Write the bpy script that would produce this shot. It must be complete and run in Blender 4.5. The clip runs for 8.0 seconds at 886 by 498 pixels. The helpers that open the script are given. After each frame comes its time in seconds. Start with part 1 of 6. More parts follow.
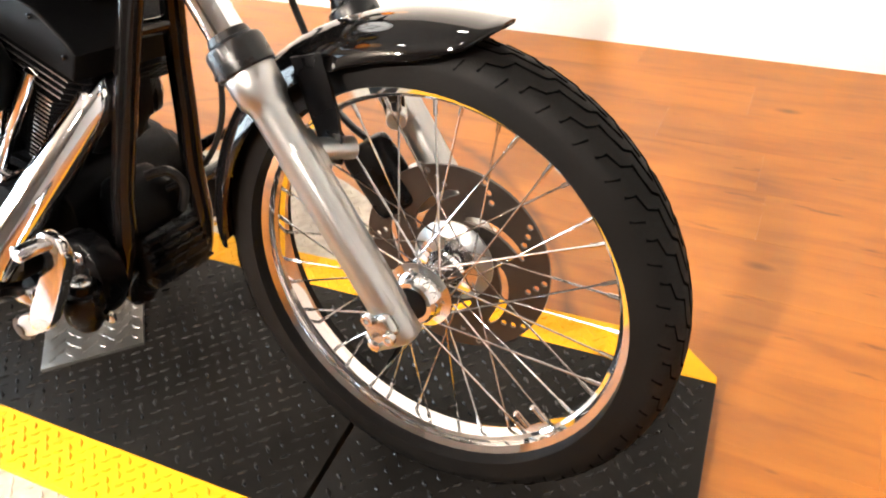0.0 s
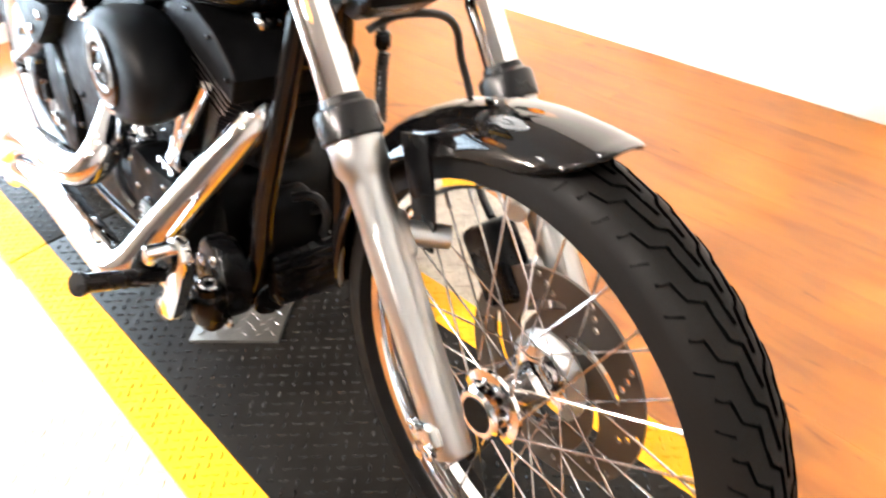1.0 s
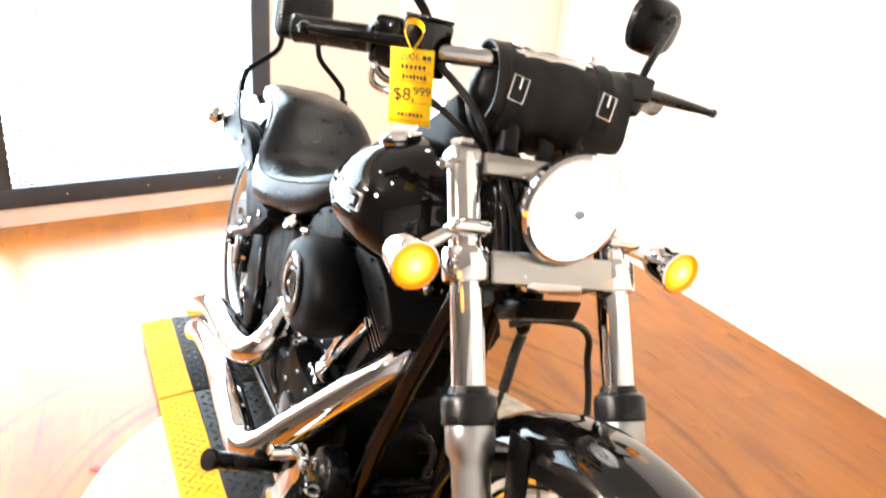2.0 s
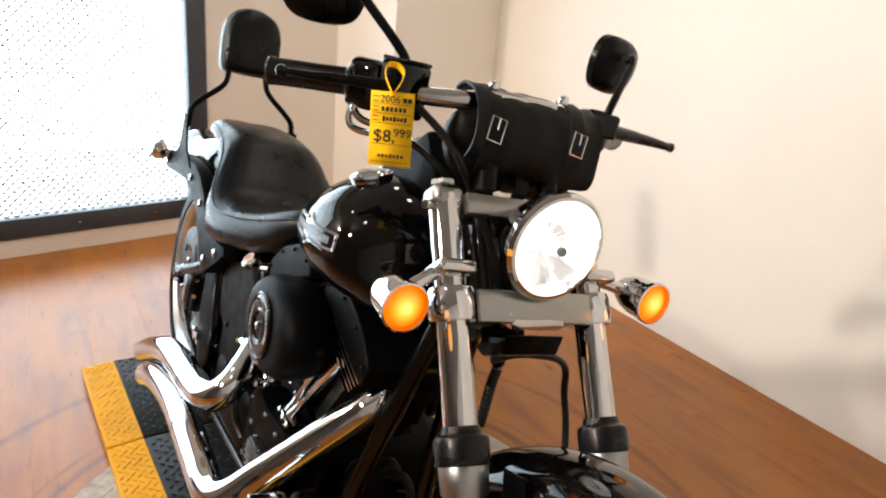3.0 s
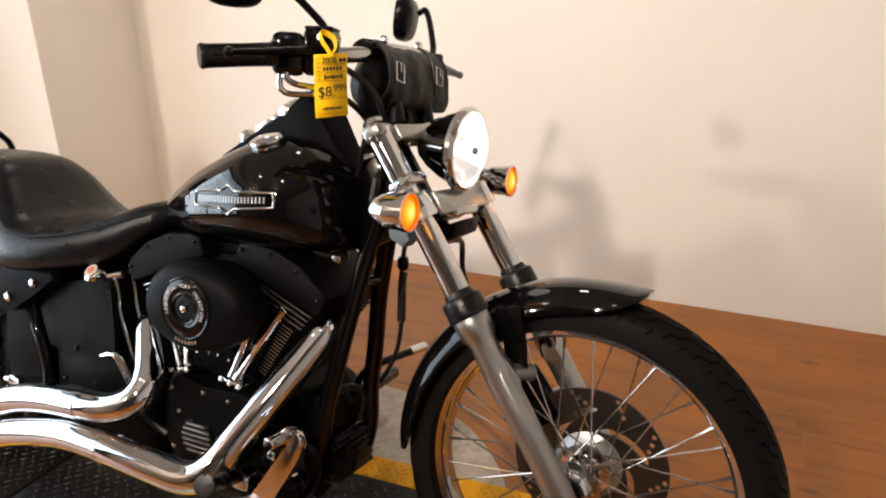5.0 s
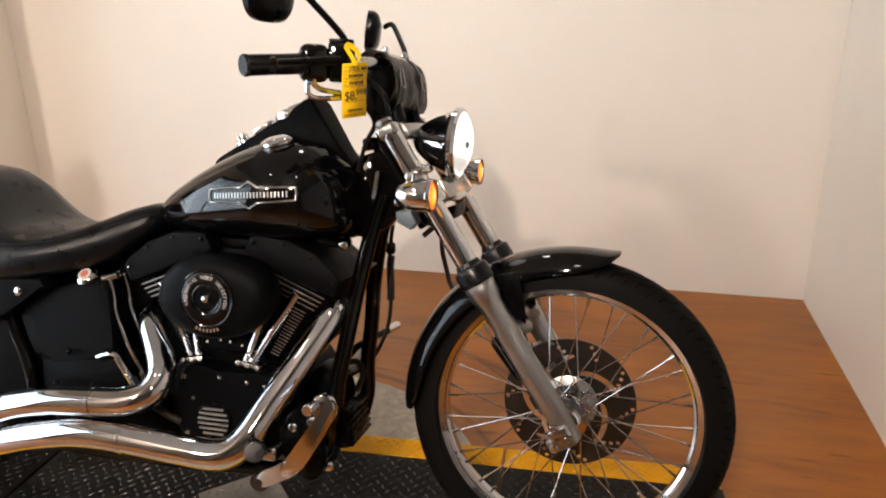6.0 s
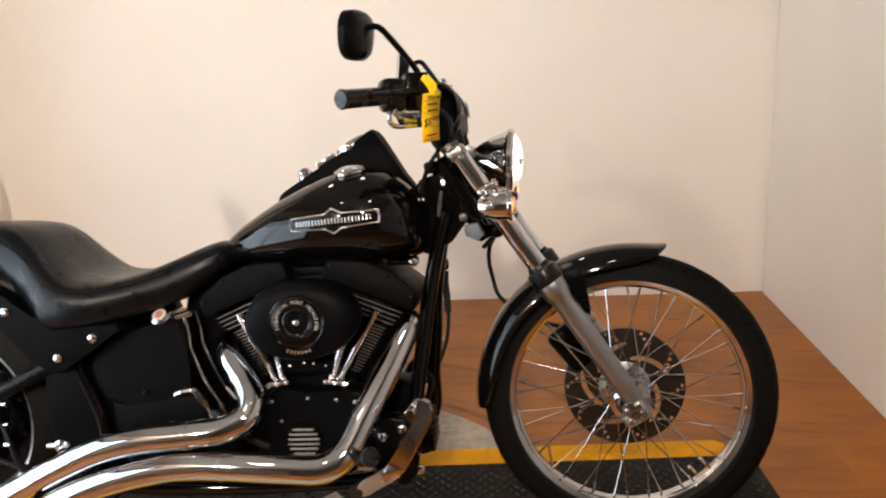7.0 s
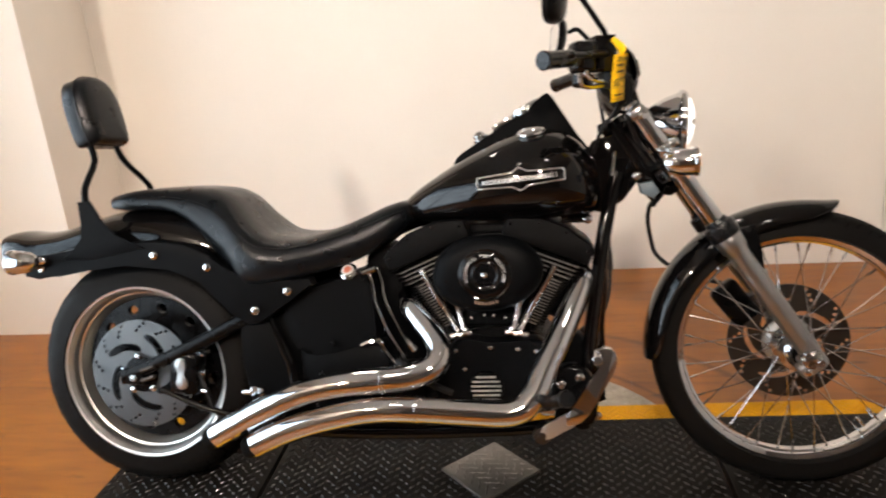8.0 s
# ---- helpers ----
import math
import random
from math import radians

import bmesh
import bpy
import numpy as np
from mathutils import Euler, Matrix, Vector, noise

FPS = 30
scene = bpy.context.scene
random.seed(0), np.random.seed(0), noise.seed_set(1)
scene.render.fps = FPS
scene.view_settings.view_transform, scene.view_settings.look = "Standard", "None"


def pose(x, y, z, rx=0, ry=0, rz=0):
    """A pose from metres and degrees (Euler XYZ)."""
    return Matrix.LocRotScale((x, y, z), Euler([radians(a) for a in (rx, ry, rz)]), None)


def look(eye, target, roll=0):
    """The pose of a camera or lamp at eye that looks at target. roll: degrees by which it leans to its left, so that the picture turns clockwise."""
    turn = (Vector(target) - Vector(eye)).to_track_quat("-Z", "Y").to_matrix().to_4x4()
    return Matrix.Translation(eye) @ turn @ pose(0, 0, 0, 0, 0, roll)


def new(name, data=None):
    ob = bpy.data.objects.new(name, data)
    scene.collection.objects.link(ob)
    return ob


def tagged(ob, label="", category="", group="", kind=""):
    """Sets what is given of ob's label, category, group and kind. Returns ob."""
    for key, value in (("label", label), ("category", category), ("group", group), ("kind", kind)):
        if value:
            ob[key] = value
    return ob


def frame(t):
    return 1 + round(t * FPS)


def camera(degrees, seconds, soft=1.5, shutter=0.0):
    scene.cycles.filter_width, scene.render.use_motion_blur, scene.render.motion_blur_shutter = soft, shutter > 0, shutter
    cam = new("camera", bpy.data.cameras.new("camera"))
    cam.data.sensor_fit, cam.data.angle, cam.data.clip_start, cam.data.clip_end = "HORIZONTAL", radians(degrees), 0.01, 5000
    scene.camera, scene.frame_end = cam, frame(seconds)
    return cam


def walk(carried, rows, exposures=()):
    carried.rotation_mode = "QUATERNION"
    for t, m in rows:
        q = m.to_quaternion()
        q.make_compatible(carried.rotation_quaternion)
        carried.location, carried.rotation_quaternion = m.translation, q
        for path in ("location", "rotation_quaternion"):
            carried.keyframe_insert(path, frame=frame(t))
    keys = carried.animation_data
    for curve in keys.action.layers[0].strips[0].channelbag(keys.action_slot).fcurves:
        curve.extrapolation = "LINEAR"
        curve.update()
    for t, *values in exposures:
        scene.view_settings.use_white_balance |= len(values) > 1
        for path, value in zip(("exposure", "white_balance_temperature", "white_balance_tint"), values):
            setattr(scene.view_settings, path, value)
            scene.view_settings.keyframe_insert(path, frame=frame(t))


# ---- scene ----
cam = camera(63.3, 8.0, soft=2.0, shutter=0.3)
PATH = [
    (0, (0.377, -0.643, 1.032), (-0.379, 0.721, -0.221), -4.9),
    (0.5, (0.422, -0.48, 1.019), (-0.531, 0.681, -0.301), -4.2),
    (1, (0.43, -0.412, 1.062), (-0.84, 0.548, -0.149), -5.1),
    (1.5, (0.458, -0.414, 1.148), (-1.074, 0.388, 0.142), 1.6),
    (2, (0.483, -0.426, 1.218), (-1.203, 0.365, 0.489), 4.7),
    (2.2, (0.483, -0.426, 1.24), (-1.229, 0.334, 0.539), 4.3),
    (3.3, (0.396, -0.552, 1.226), (-1.131, 0.562, 0.57), 2.7),
    (3.5, (0.349, -0.605, 1.22), (-1.088, 0.604, 0.532), 0.2),
    (4, (0.323, -0.744, 1.214), (-0.929, 0.642, 0.498), 0.1),
    (4.5, (0.333, -0.93, 1.213), (-0.77, 0.577, 0.5), -1.9),
    (5, (0.28, -1.058, 1.205), (-0.574, 0.62, 0.531), -1.7),
    (5.2, (0.249, -1.111, 1.214), (-0.533, 0.588, 0.506), -3.3),
    (6.3, (-0.009, -1.436, 1.228), (-0.348, 0.435, 0.607), -2.2),
    (6.5, (-0.072, -1.463, 1.205), (-0.347, 0.427, 0.612), -4.2),
    (7, (-0.239, -1.586, 1.216), (-0.458, 0.323, 0.663), -3.9),
    (7.5, (-0.36, -1.714, 1.209), (-0.611, 0.181, 0.622), -6.1),
    (8, (-0.539, -1.728, 1.2), (-0.886, 0.154, 0.618), -5.2),
]

# ---- light ----
EXPOSURES = [(0.0, 0.58, 6450, 10), (0.5, 0.86, 6250, 10), (1.0, 0.95, 6200, 10), (1.5, 0.68, 6350, 10), (2.0, 0.33, 6450, 10), (2.4, -0.07, 6500, 11), (3.3, -1.35, 6600, 10), (3.5, -1.39, 6600, 10), (4.5, -1.07, 6700, 12),
             (5.0, -1.09, 6750, 13), (6.5, -1.25, 6650, 13), (7.0, -1.25, 6650, 13), (8.0, -1.12, 6600, 12)]
walk(cam, [(t, look(eye, target, roll)) for t, eye, target, roll in PATH], EXPOSURES)

world = bpy.data.worlds.new("world")
scene.world = world
world.use_nodes = True
_nt = world.node_tree
_sky = _nt.nodes.new("ShaderNodeTexSky")
_sky.sky_type = 'NISHITA'
_sky.sun_disc = False
_sky.sun_elevation, _sky.sun_rotation = radians(35), radians(250)
_nt.links.new(_sky.outputs[0], _nt.nodes["Background"].inputs[0])
_nt.nodes["Background"].inputs[1].default_value = 0.12


def lamp(name, kind, m, energy, color, size=0.1, size_y=None, spread=None):
    d = bpy.data.lights.new(name, kind)
    d.energy, d.color = energy, color
    if kind == 'AREA':
        d.size = size
        if size_y:
            d.shape, d.size_y = 'RECTANGLE', size_y
        if spread:
            d.spread = radians(spread)
    elif kind in ('POINT', 'SPOT'):
        d.shadow_soft_size = size
    ob = new(name, d)
    ob.matrix_world = m
    return ob


# ---- materials ----
def mat(name, color, rough=0.5, metal=0.0, coat=0.0, bump=0.0, scale=60.0, vary=0.12, vscale=6.0, spec=0.5, island=False, rrough=0.0, emit=None, strength=0.0):
    m = bpy.data.materials.new(name)
    m.use_nodes = True
    t = m.node_tree
    b = t.nodes["Principled BSDF"]
    b.inputs["Roughness"].default_value = rough
    b.inputs["Metallic"].default_value = metal
    b.inputs["Coat Weight"].default_value = coat
    b.inputs["Coat Roughness"].default_value = 0.03
    b.inputs["Specular IOR Level"].default_value = spec
    co = t.nodes.new("ShaderNodeTexCoord")
    n1 = t.nodes.new("ShaderNodeTexNoise")
    n1.inputs["Scale"].default_value, n1.inputs["Detail"].default_value = vscale, 6.0
    t.links.new(co.outputs["Object"], n1.inputs["Vector"])
    ramp = t.nodes.new("ShaderNodeMapRange")
    ramp.inputs["From Min"].default_value, ramp.inputs["From Max"].default_value = 0.3, 0.7
    ramp.inputs["To Min"].default_value, ramp.inputs["To Max"].default_value = 1 - vary, 1 + vary
    t.links.new(n1.outputs["Fac"], ramp.inputs["Value"])
    mul = t.nodes.new("ShaderNodeVectorMath")
    mul.operation = 'SCALE'
    mul.inputs[0].default_value = color
    t.links.new(ramp.outputs[0], mul.inputs["Scale"])
    t.links.new(mul.outputs[0], b.inputs["Base Color"])
    if rrough:
        n3 = t.nodes.new("ShaderNodeTexNoise")
        n3.inputs["Scale"].default_value, n3.inputs["Detail"].default_value = vscale * 4, 5.0
        t.links.new(co.outputs["Object"], n3.inputs["Vector"])
        r2 = t.nodes.new("ShaderNodeMapRange")
        r2.inputs["From Min"].default_value, r2.inputs["From Max"].default_value = 0.3, 0.7
        r2.inputs["To Min"].default_value, r2.inputs["To Max"].default_value = max(0.0, rough - rrough), rough + rrough
        t.links.new(n3.outputs["Fac"], r2.inputs["Value"])
        t.links.new(r2.outputs[0], b.inputs["Roughness"])
    if bump:
        n2 = t.nodes.new("ShaderNodeTexNoise")
        n2.inputs["Scale"].default_value, n2.inputs["Detail"].default_value = scale, 4.0
        t.links.new(co.outputs["Object"], n2.inputs["Vector"])
        bp = t.nodes.new("ShaderNodeBump")
        bp.inputs["Strength"].default_value, bp.inputs["Distance"].default_value = bump, 0.002
        t.links.new(n2.outputs["Fac"], bp.inputs["Height"])
        t.links.new(bp.outputs[0], b.inputs["Normal"])
    if emit:
        b.inputs["Emission Color"].default_value = (*emit, 1)
        b.inputs["Emission Strength"].default_value = strength
    return m


BLACK_GLOSS = mat("black_gloss_paint", (0.0025, 0.0022, 0.0022), 0.04, vary=0.2, spec=0.33, rrough=0.015)
BLACK_SATIN = mat("black_satin_paint", (0.0022, 0.0022, 0.0025), 0.28, bump=0.05, scale=200, spec=0.115, rrough=0.06)
BLACK_WRINKLE = mat("black_wrinkle_paint", (0.0018, 0.0018, 0.0020), 0.45, bump=0.35, scale=900, spec=0.06, rrough=0.06)
BLACK_MATTE = mat("black_matte_paint", (0.0018, 0.0020, 0.0024), 0.48, bump=0.1, scale=500, spec=0.055, rrough=0.08)
# Shade inside the tread grooves, put into the colour of flat strips.
GROOVE_SHADE = mat("groove_shade", (0.0012, 0.0012, 0.0012), 0.9, spec=0.0)
RUBBER = mat("tyre_rubber", (0.0048, 0.0043, 0.0040), 0.55, bump=0.15, scale=300, vary=0.3, spec=0.07, rrough=0.1)
GRIP_RUBBER = mat("grip_rubber", (0.004, 0.004, 0.0045), 0.26, bump=0.04, scale=200, spec=0.3, rrough=0.05)
CHROME = mat("chrome", (0.64, 0.64, 0.645), 0.045, metal=1.0, vary=0.03, vscale=10, rrough=0.02)
WORN_CHROME = mat("worn_chrome", (0.52, 0.515, 0.51), 0.15, metal=1.0, vary=0.05, vscale=40, rrough=0.05)
ALU = mat("satin_aluminium", (0.36, 0.365, 0.36), 0.34, metal=1.0, vary=0.05, vscale=14)
STEEL = mat("polished_wheel_alloy", (0.42, 0.42, 0.41), 0.22, metal=1.0, vary=0.03, vscale=5)
DISC_STEEL = mat("brake_disc_steel", (0.07, 0.06, 0.052), 0.4, metal=1.0, vary=0.1, vscale=15)
SEAT_VINYL = mat("seat_vinyl", (0.0024, 0.0032, 0.0042), 0.31, bump=0.12, scale=420, vary=0.25, spec=0.22, rrough=0.06)
LEATHER = mat("bag_leather", (0.004, 0.0037, 0.0036), 0.38, spec=0.16, bump=0.25, scale=55, vary=0.3, vscale=20, rrough=0.1)
CABLE = mat("cable_sheath", (0.006, 0.006, 0.0065), 0.4, spec=0.3)
PLASTIC = mat("black_plastic", (0.004, 0.004, 0.0045), 0.28, spec=0.25, rrough=0.05)
AMBER = mat("amber_lens", (0.32, 0.10, 0.01), 0.15, vary=0.05)
def lit_amber():
    """A lit amber lens, hottest over its bulb."""
    m = mat("lit_amber_lens", (0.45, 0.10, 0.0), 0.15, emit=(1.0, 0.19, 0.0), strength=4.5)
    nt = m.node_tree
    bs = next(n for n in nt.nodes if n.type == 'BSDF_PRINCIPLED')
    tc = nt.nodes.new('ShaderNodeTexCoord')
    mp = nt.nodes.new('ShaderNodeMapping')
    mp.vector_type = 'POINT'
    mp.inputs['Location'].default_value = (0.0, -1.0, -1.0)
    mp.inputs['Scale'].default_value = (0.0, 2.0, 2.0)
    ln = nt.nodes.new('ShaderNodeVectorMath')
    ln.operation = 'LENGTH'
    rp = nt.nodes.new('ShaderNodeValToRGB')
    e = rp.color_ramp.elements
    e[0].position, e[0].color = 0.0, (1.0, 0.56, 0.18, 1)
    e[1].position, e[1].color = 1.0, (0.55, 0.085, 0.0, 1)
    for p, c in ((0.28, (1.0, 0.40, 0.05, 1)), (0.55, (0.75, 0.20, 0.01, 1)), (0.85, (0.48, 0.10, 0.0, 1))):
        e.new(p).color = c
    nt.links.new(tc.outputs['Generated'], mp.inputs['Vector'])
    nt.links.new(mp.outputs['Vector'], ln.inputs[0])
    nt.links.new(ln.outputs['Value'], rp.inputs['Fac'])
    nt.links.new(rp.outputs['Color'], bs.inputs['Emission Color'])
    return m


AMBER_LIT = lit_amber()
LAMP_GLOW = mat("lit_headlamp", (1, 1, 0.95), 0.2, emit=(1.0, 0.96, 0.9), strength=5.0)
LAMP_DIM = mat("headlamp_reflector", (0.6, 0.6, 0.6), 0.12, metal=0.9, emit=(1.0, 0.97, 0.92), strength=0.7)
CONSOLE_BLACK = mat("black_console_vinyl", (0.0014, 0.0014, 0.0015), 0.55, bump=0.1, scale=300, spec=0.04)
YELLOW_TAG = mat("yellow_tag_card", (0.95, 0.58, 0.008), 0.6, spec=0.2, vary=0.06)
INK = mat("black_ink", (0.02, 0.016, 0.012), 0.7)
PRINT = mat("printed_line", (0.3, 0.16, 0.01), 0.7)
RED = mat("red_enamel", (0.42, 0.13, 0.08), 0.3)
WHITE_PRINT = mat("white_print", (0.5, 0.49, 0.48), 0.5)
FADED_PRINT = mat("faded_print", (0.20, 0.13, 0.09), 0.5)
REAR_DISC = mat("rear_disc_steel", (0.105, 0.108, 0.11), 0.34, metal=1.0, vary=0.10, vscale=9, rrough=0.06)
SATIN_CHROME = mat("satin_chrome", (0.33, 0.325, 0.31), 0.26, metal=1.0, vary=0.04, vscale=10)
RIM_ALLOY = mat("cast_rim_alloy", (0.60, 0.595, 0.57), 0.36, metal=1.0, vary=0.03, vscale=5)
TURN_PLATE = mat("turntable_plate", (0.38, 0.335, 0.275), 0.55, bump=0.2, scale=160, vary=0.22, vscale=38, rrough=0.1)
MAT_BLACK = mat("black_tread_rubber", (0.0085, 0.0076, 0.0066), 0.42, bump=0.2, scale=240, vary=0.3, vscale=5, spec=0.06, rrough=0.08)
# Lugs a little lighter and glossier than the black panels.
MAT_LUG = mat("glossier_tread_lugs", (0.011, 0.0105, 0.010), 0.24, bump=0.1, scale=240, vary=0.3, vscale=5, spec=0.3, rrough=0.08)
MAT_YELLOW = mat("yellow_tread_rubber", (0.70, 0.34, 0.003), 0.6, spec=0.2, bump=0.15, scale=240, vary=0.14, vscale=6, rrough=0.1)
PLATE_STEEL = mat("lift_plate_steel", (0.22, 0.21, 0.195), 0.42, metal=0.9, vary=0.2, vscale=12, rrough=0.1)
WALL = mat("wall_paint", (0.79, 0.745, 0.68), 0.7, bump=0.12, scale=90, vary=0.025, vscale=2)
# Unseen ceiling and south wall: tones set to steer bounce light and reflections.
CEILING = mat("unseen_ceiling_tone", (0.42, 0.40, 0.37), 0.8, bump=0.1, scale=60, vary=0.03)
UNSEEN_WALL = mat("unseen_wall_tone", (0.28, 0.262, 0.24), 0.7, bump=0.12, scale=90, vary=0.05, vscale=2)
GATE = mat("gate_steel_paint", (0.035, 0.045, 0.06), 0.45, bump=0.1, scale=120, vary=0.2)
SKYCARD = mat("bright_outdoors", (0.9, 0.9, 0.9), 0.9, emit=(0.88, 0.95, 1.0), strength=7.0)
FIXTURE = mat("downlight_glass", (0.9, 0.9, 0.9), 0.4, emit=(1.0, 0.86, 0.68), strength=30.0)
FIXWHITE = mat("fixture_enamel", (0.8, 0.8, 0.78), 0.4)


def glass_mat(name, tint=(1, 1, 1), rough=0.0, glow=0.0):
    m = bpy.data.materials.new(name)
    m.use_nodes = True
    b = m.node_tree.nodes["Principled BSDF"]
    b.inputs["Base Color"].default_value = (*tint, 1)
    b.inputs["Transmission Weight"].default_value = 1.0
    b.inputs["Roughness"].default_value = rough
    b.inputs["IOR"].default_value = 1.3
    b.inputs["Emission Color"].default_value, b.inputs["Emission Strength"].default_value = (1.0, 0.96, 0.9, 1), glow
    return m


LIT_LENS = glass_mat("lit_headlamp_glass", glow=0.3)


def mirror_mat():
    m = bpy.data.materials.new("mirror_silver")
    m.use_nodes = True
    b = m.node_tree.nodes["Principled BSDF"]
    b.inputs["Base Color"].default_value = (0.9, 0.9, 0.9, 1)
    b.inputs["Metallic"].default_value, b.inputs["Roughness"].default_value = 1.0, 0.01
    return m


MIRROR = mirror_mat()


def wood_mat():
    """Warm brown laminate: long grain, knots and dark streaks, each plank a shade of its own, scuffs in arcs round the turntable."""
    m = bpy.data.materials.new("wood_laminate")
    m.use_nodes = True
    t = m.node_tree
    nn, ln = t.nodes.new, t.links.new
    b = t.nodes["Principled BSDF"]
    b.inputs["Specular IOR Level"].default_value = 0.42
    geo, info = nn("ShaderNodeNewGeometry"), nn("ShaderNodeObjectInfo")
    off = nn("ShaderNodeCombineXYZ")
    rm = nn("ShaderNodeMath")
    rm.operation = 'MULTIPLY'
    rm.inputs[1].default_value = 3.0
    ln(info.outputs["Random"], rm.inputs[0])
    ln(rm.outputs[0], off.inputs[0])
    ln(rm.outputs[0], off.inputs[2])
    add = nn("ShaderNodeVectorMath")
    ln(geo.outputs["Position"], add.inputs[0])
    ln(off.outputs[0], add.inputs[1])
    sc = nn("ShaderNodeVectorMath")
    sc.operation = 'MULTIPLY'
    sc.inputs[1].default_value = (2.4, 17.0, 1.0)
    ln(add.outputs[0], sc.inputs[0])
    grain = nn("ShaderNodeTexNoise")
    grain.inputs["Scale"].default_value, grain.inputs["Detail"].default_value, grain.inputs["Distortion"].default_value = 1.0, 9.0, 1.3
    ln(sc.outputs[0], grain.inputs["Vector"])
    sc2 = nn("ShaderNodeVectorMath")
    sc2.operation = 'MULTIPLY'
    sc2.inputs[1].default_value = (1.6, 4.2, 1.0)
    ln(add.outputs[0], sc2.inputs[0])
    blot = nn("ShaderNodeTexNoise")
    blot.inputs["Scale"].default_value, blot.inputs["Detail"].default_value = 1.6, 7.0
    ln(sc2.outputs[0], blot.inputs["Vector"])
    ramp = nn("ShaderNodeValToRGB")
    e = ramp.color_ramp.elements
    e[0].position, e[0].color = 0.30, (0.185, 0.053, 0.0028, 1)
    e[1].position, e[1].color = 0.70, (0.39, 0.136, 0.009, 1)
    mid = e.new(0.5)
    mid.color = (0.315, 0.102, 0.0062, 1)
    mixg = nn("ShaderNodeMath")
    mixg.operation = 'MULTIPLY_ADD'
    mixg.inputs[1].default_value = 0.45
    ln(grain.outputs["Fac"], mixg.inputs[0])
    half = nn("ShaderNodeMath")
    half.operation = 'MULTIPLY'
    half.inputs[1].default_value = 0.55
    ln(blot.outputs["Fac"], half.inputs[0])
    ln(half.outputs[0], mixg.inputs[2])
    ln(mixg.outputs[0], ramp.inputs[0])
    # knots
    vor = nn("ShaderNodeTexVoronoi")
    vor.inputs["Scale"].default_value = 1.0
    sc3 = nn("ShaderNodeVectorMath")
    sc3.operation = 'MULTIPLY'
    sc3.inputs[1].default_value = (1.7, 4.2, 1.0)
    ln(add.outputs[0], sc3.inputs[0])
    ln(sc3.outputs[0], vor.inputs["Vector"])
    kn = nn("ShaderNodeMapRange")
    kn.inputs["From Min"].default_value, kn.inputs["From Max"].default_value = 0.015, 0.075
    kn.inputs["To Min"].default_value, kn.inputs["To Max"].default_value = 0.35, 1.0
    ln(vor.outputs["Distance"], kn.inputs["Value"])
    # plank shade
    pr = nn("ShaderNodeMapRange")
    pr.inputs["To Min"].default_value, pr.inputs["To Max"].default_value = 0.97, 1.025
    ln(info.outputs["Random"], pr.inputs["Value"])
    k2 = nn("ShaderNodeMath")
    k2.operation = 'MULTIPLY'
    ln(kn.outputs[0], k2.inputs[0])
    ln(pr.outputs[0], k2.inputs[1])
    # short dark flecks in the grain
    sc4 = nn("ShaderNodeVectorMath")
    sc4.operation = 'MULTIPLY'
    sc4.inputs[1].default_value = (7.0, 34.0, 1.0)
    ln(add.outputs[0], sc4.inputs[0])
    fleck = nn("ShaderNodeTexNoise")
    fleck.inputs["Scale"].default_value, fleck.inputs["Detail"].default_value = 1.0, 3.0
    ln(sc4.outputs[0], fleck.inputs["Vector"])
    fr4 = nn("ShaderNodeMapRange")
    fr4.inputs["From Min"].default_value, fr4.inputs["From Max"].default_value = 0.66, 0.74
    fr4.inputs["To Min"].default_value, fr4.inputs["To Max"].default_value = 1.0, 0.55
    ln(fleck.outputs["Fac"], fr4.inputs["Value"])
    k3 = nn("ShaderNodeMath")
    k3.operation = 'MULTIPLY'
    ln(k2.outputs[0], k3.inputs[0])
    ln(fr4.outputs[0], k3.inputs[1])
    # scuff arcs
    dist = nn("ShaderNodeVectorMath")
    dist.operation = 'DISTANCE'
    dist.inputs[1].default_value = (-0.835, 0.028, 0.0)
    ln(geo.outputs["Position"], dist.inputs[0])
    scuff = k3
    for radius, wide, low in ((0.700, 0.020, 0.42), (0.985, 0.026, 0.5), (0.745, 0.008, 0.6)):
        sub = nn("ShaderNodeMath")
        sub.operation = 'SUBTRACT'
        sub.inputs[1].default_value = radius
        ln(dist.outputs["Value"], sub.inputs[0])
        ab = nn("ShaderNodeMath")
        ab.operation = 'ABSOLUTE'
        ln(sub.outputs[0], ab.inputs[0])
        sn = nn("ShaderNodeTexNoise")
        sn.inputs["Scale"].default_value, sn.inputs["Detail"].default_value = 5.0, 5.0
        ln(geo.outputs["Position"], sn.inputs["Vector"])
        wob = nn("ShaderNodeMath")
        wob.operation = 'MULTIPLY_ADD'
        wob.inputs[1].default_value = -0.05
        ln(sn.outputs["Fac"], wob.inputs[0])
        wob.inputs[2].default_value = 0.022
        ab2 = nn("ShaderNodeMath")
        ab2.operation = 'SUBTRACT'
        ln(ab.outputs[0], ab2.inputs[0])
        ln(wob.outputs[0], ab2.inputs[1])
        mr = nn("ShaderNodeMapRange")
        mr.inputs["From Min"].default_value, mr.inputs["From Max"].default_value = 0.0, wide
        mr.inputs["To Min"].default_value = low
        ln(ab2.outputs[0], mr.inputs["Value"])
        mm = nn("ShaderNodeMath")
        mm.operation = 'MULTIPLY'
        ln(scuff.outputs[0], mm.inputs[0])
        ln(mr.outputs[0], mm.inputs[1])
        scuff = mm
    out = nn("ShaderNodeVectorMath")
    out.operation = 'SCALE'
    ln(ramp.outputs[0], out.inputs[0])
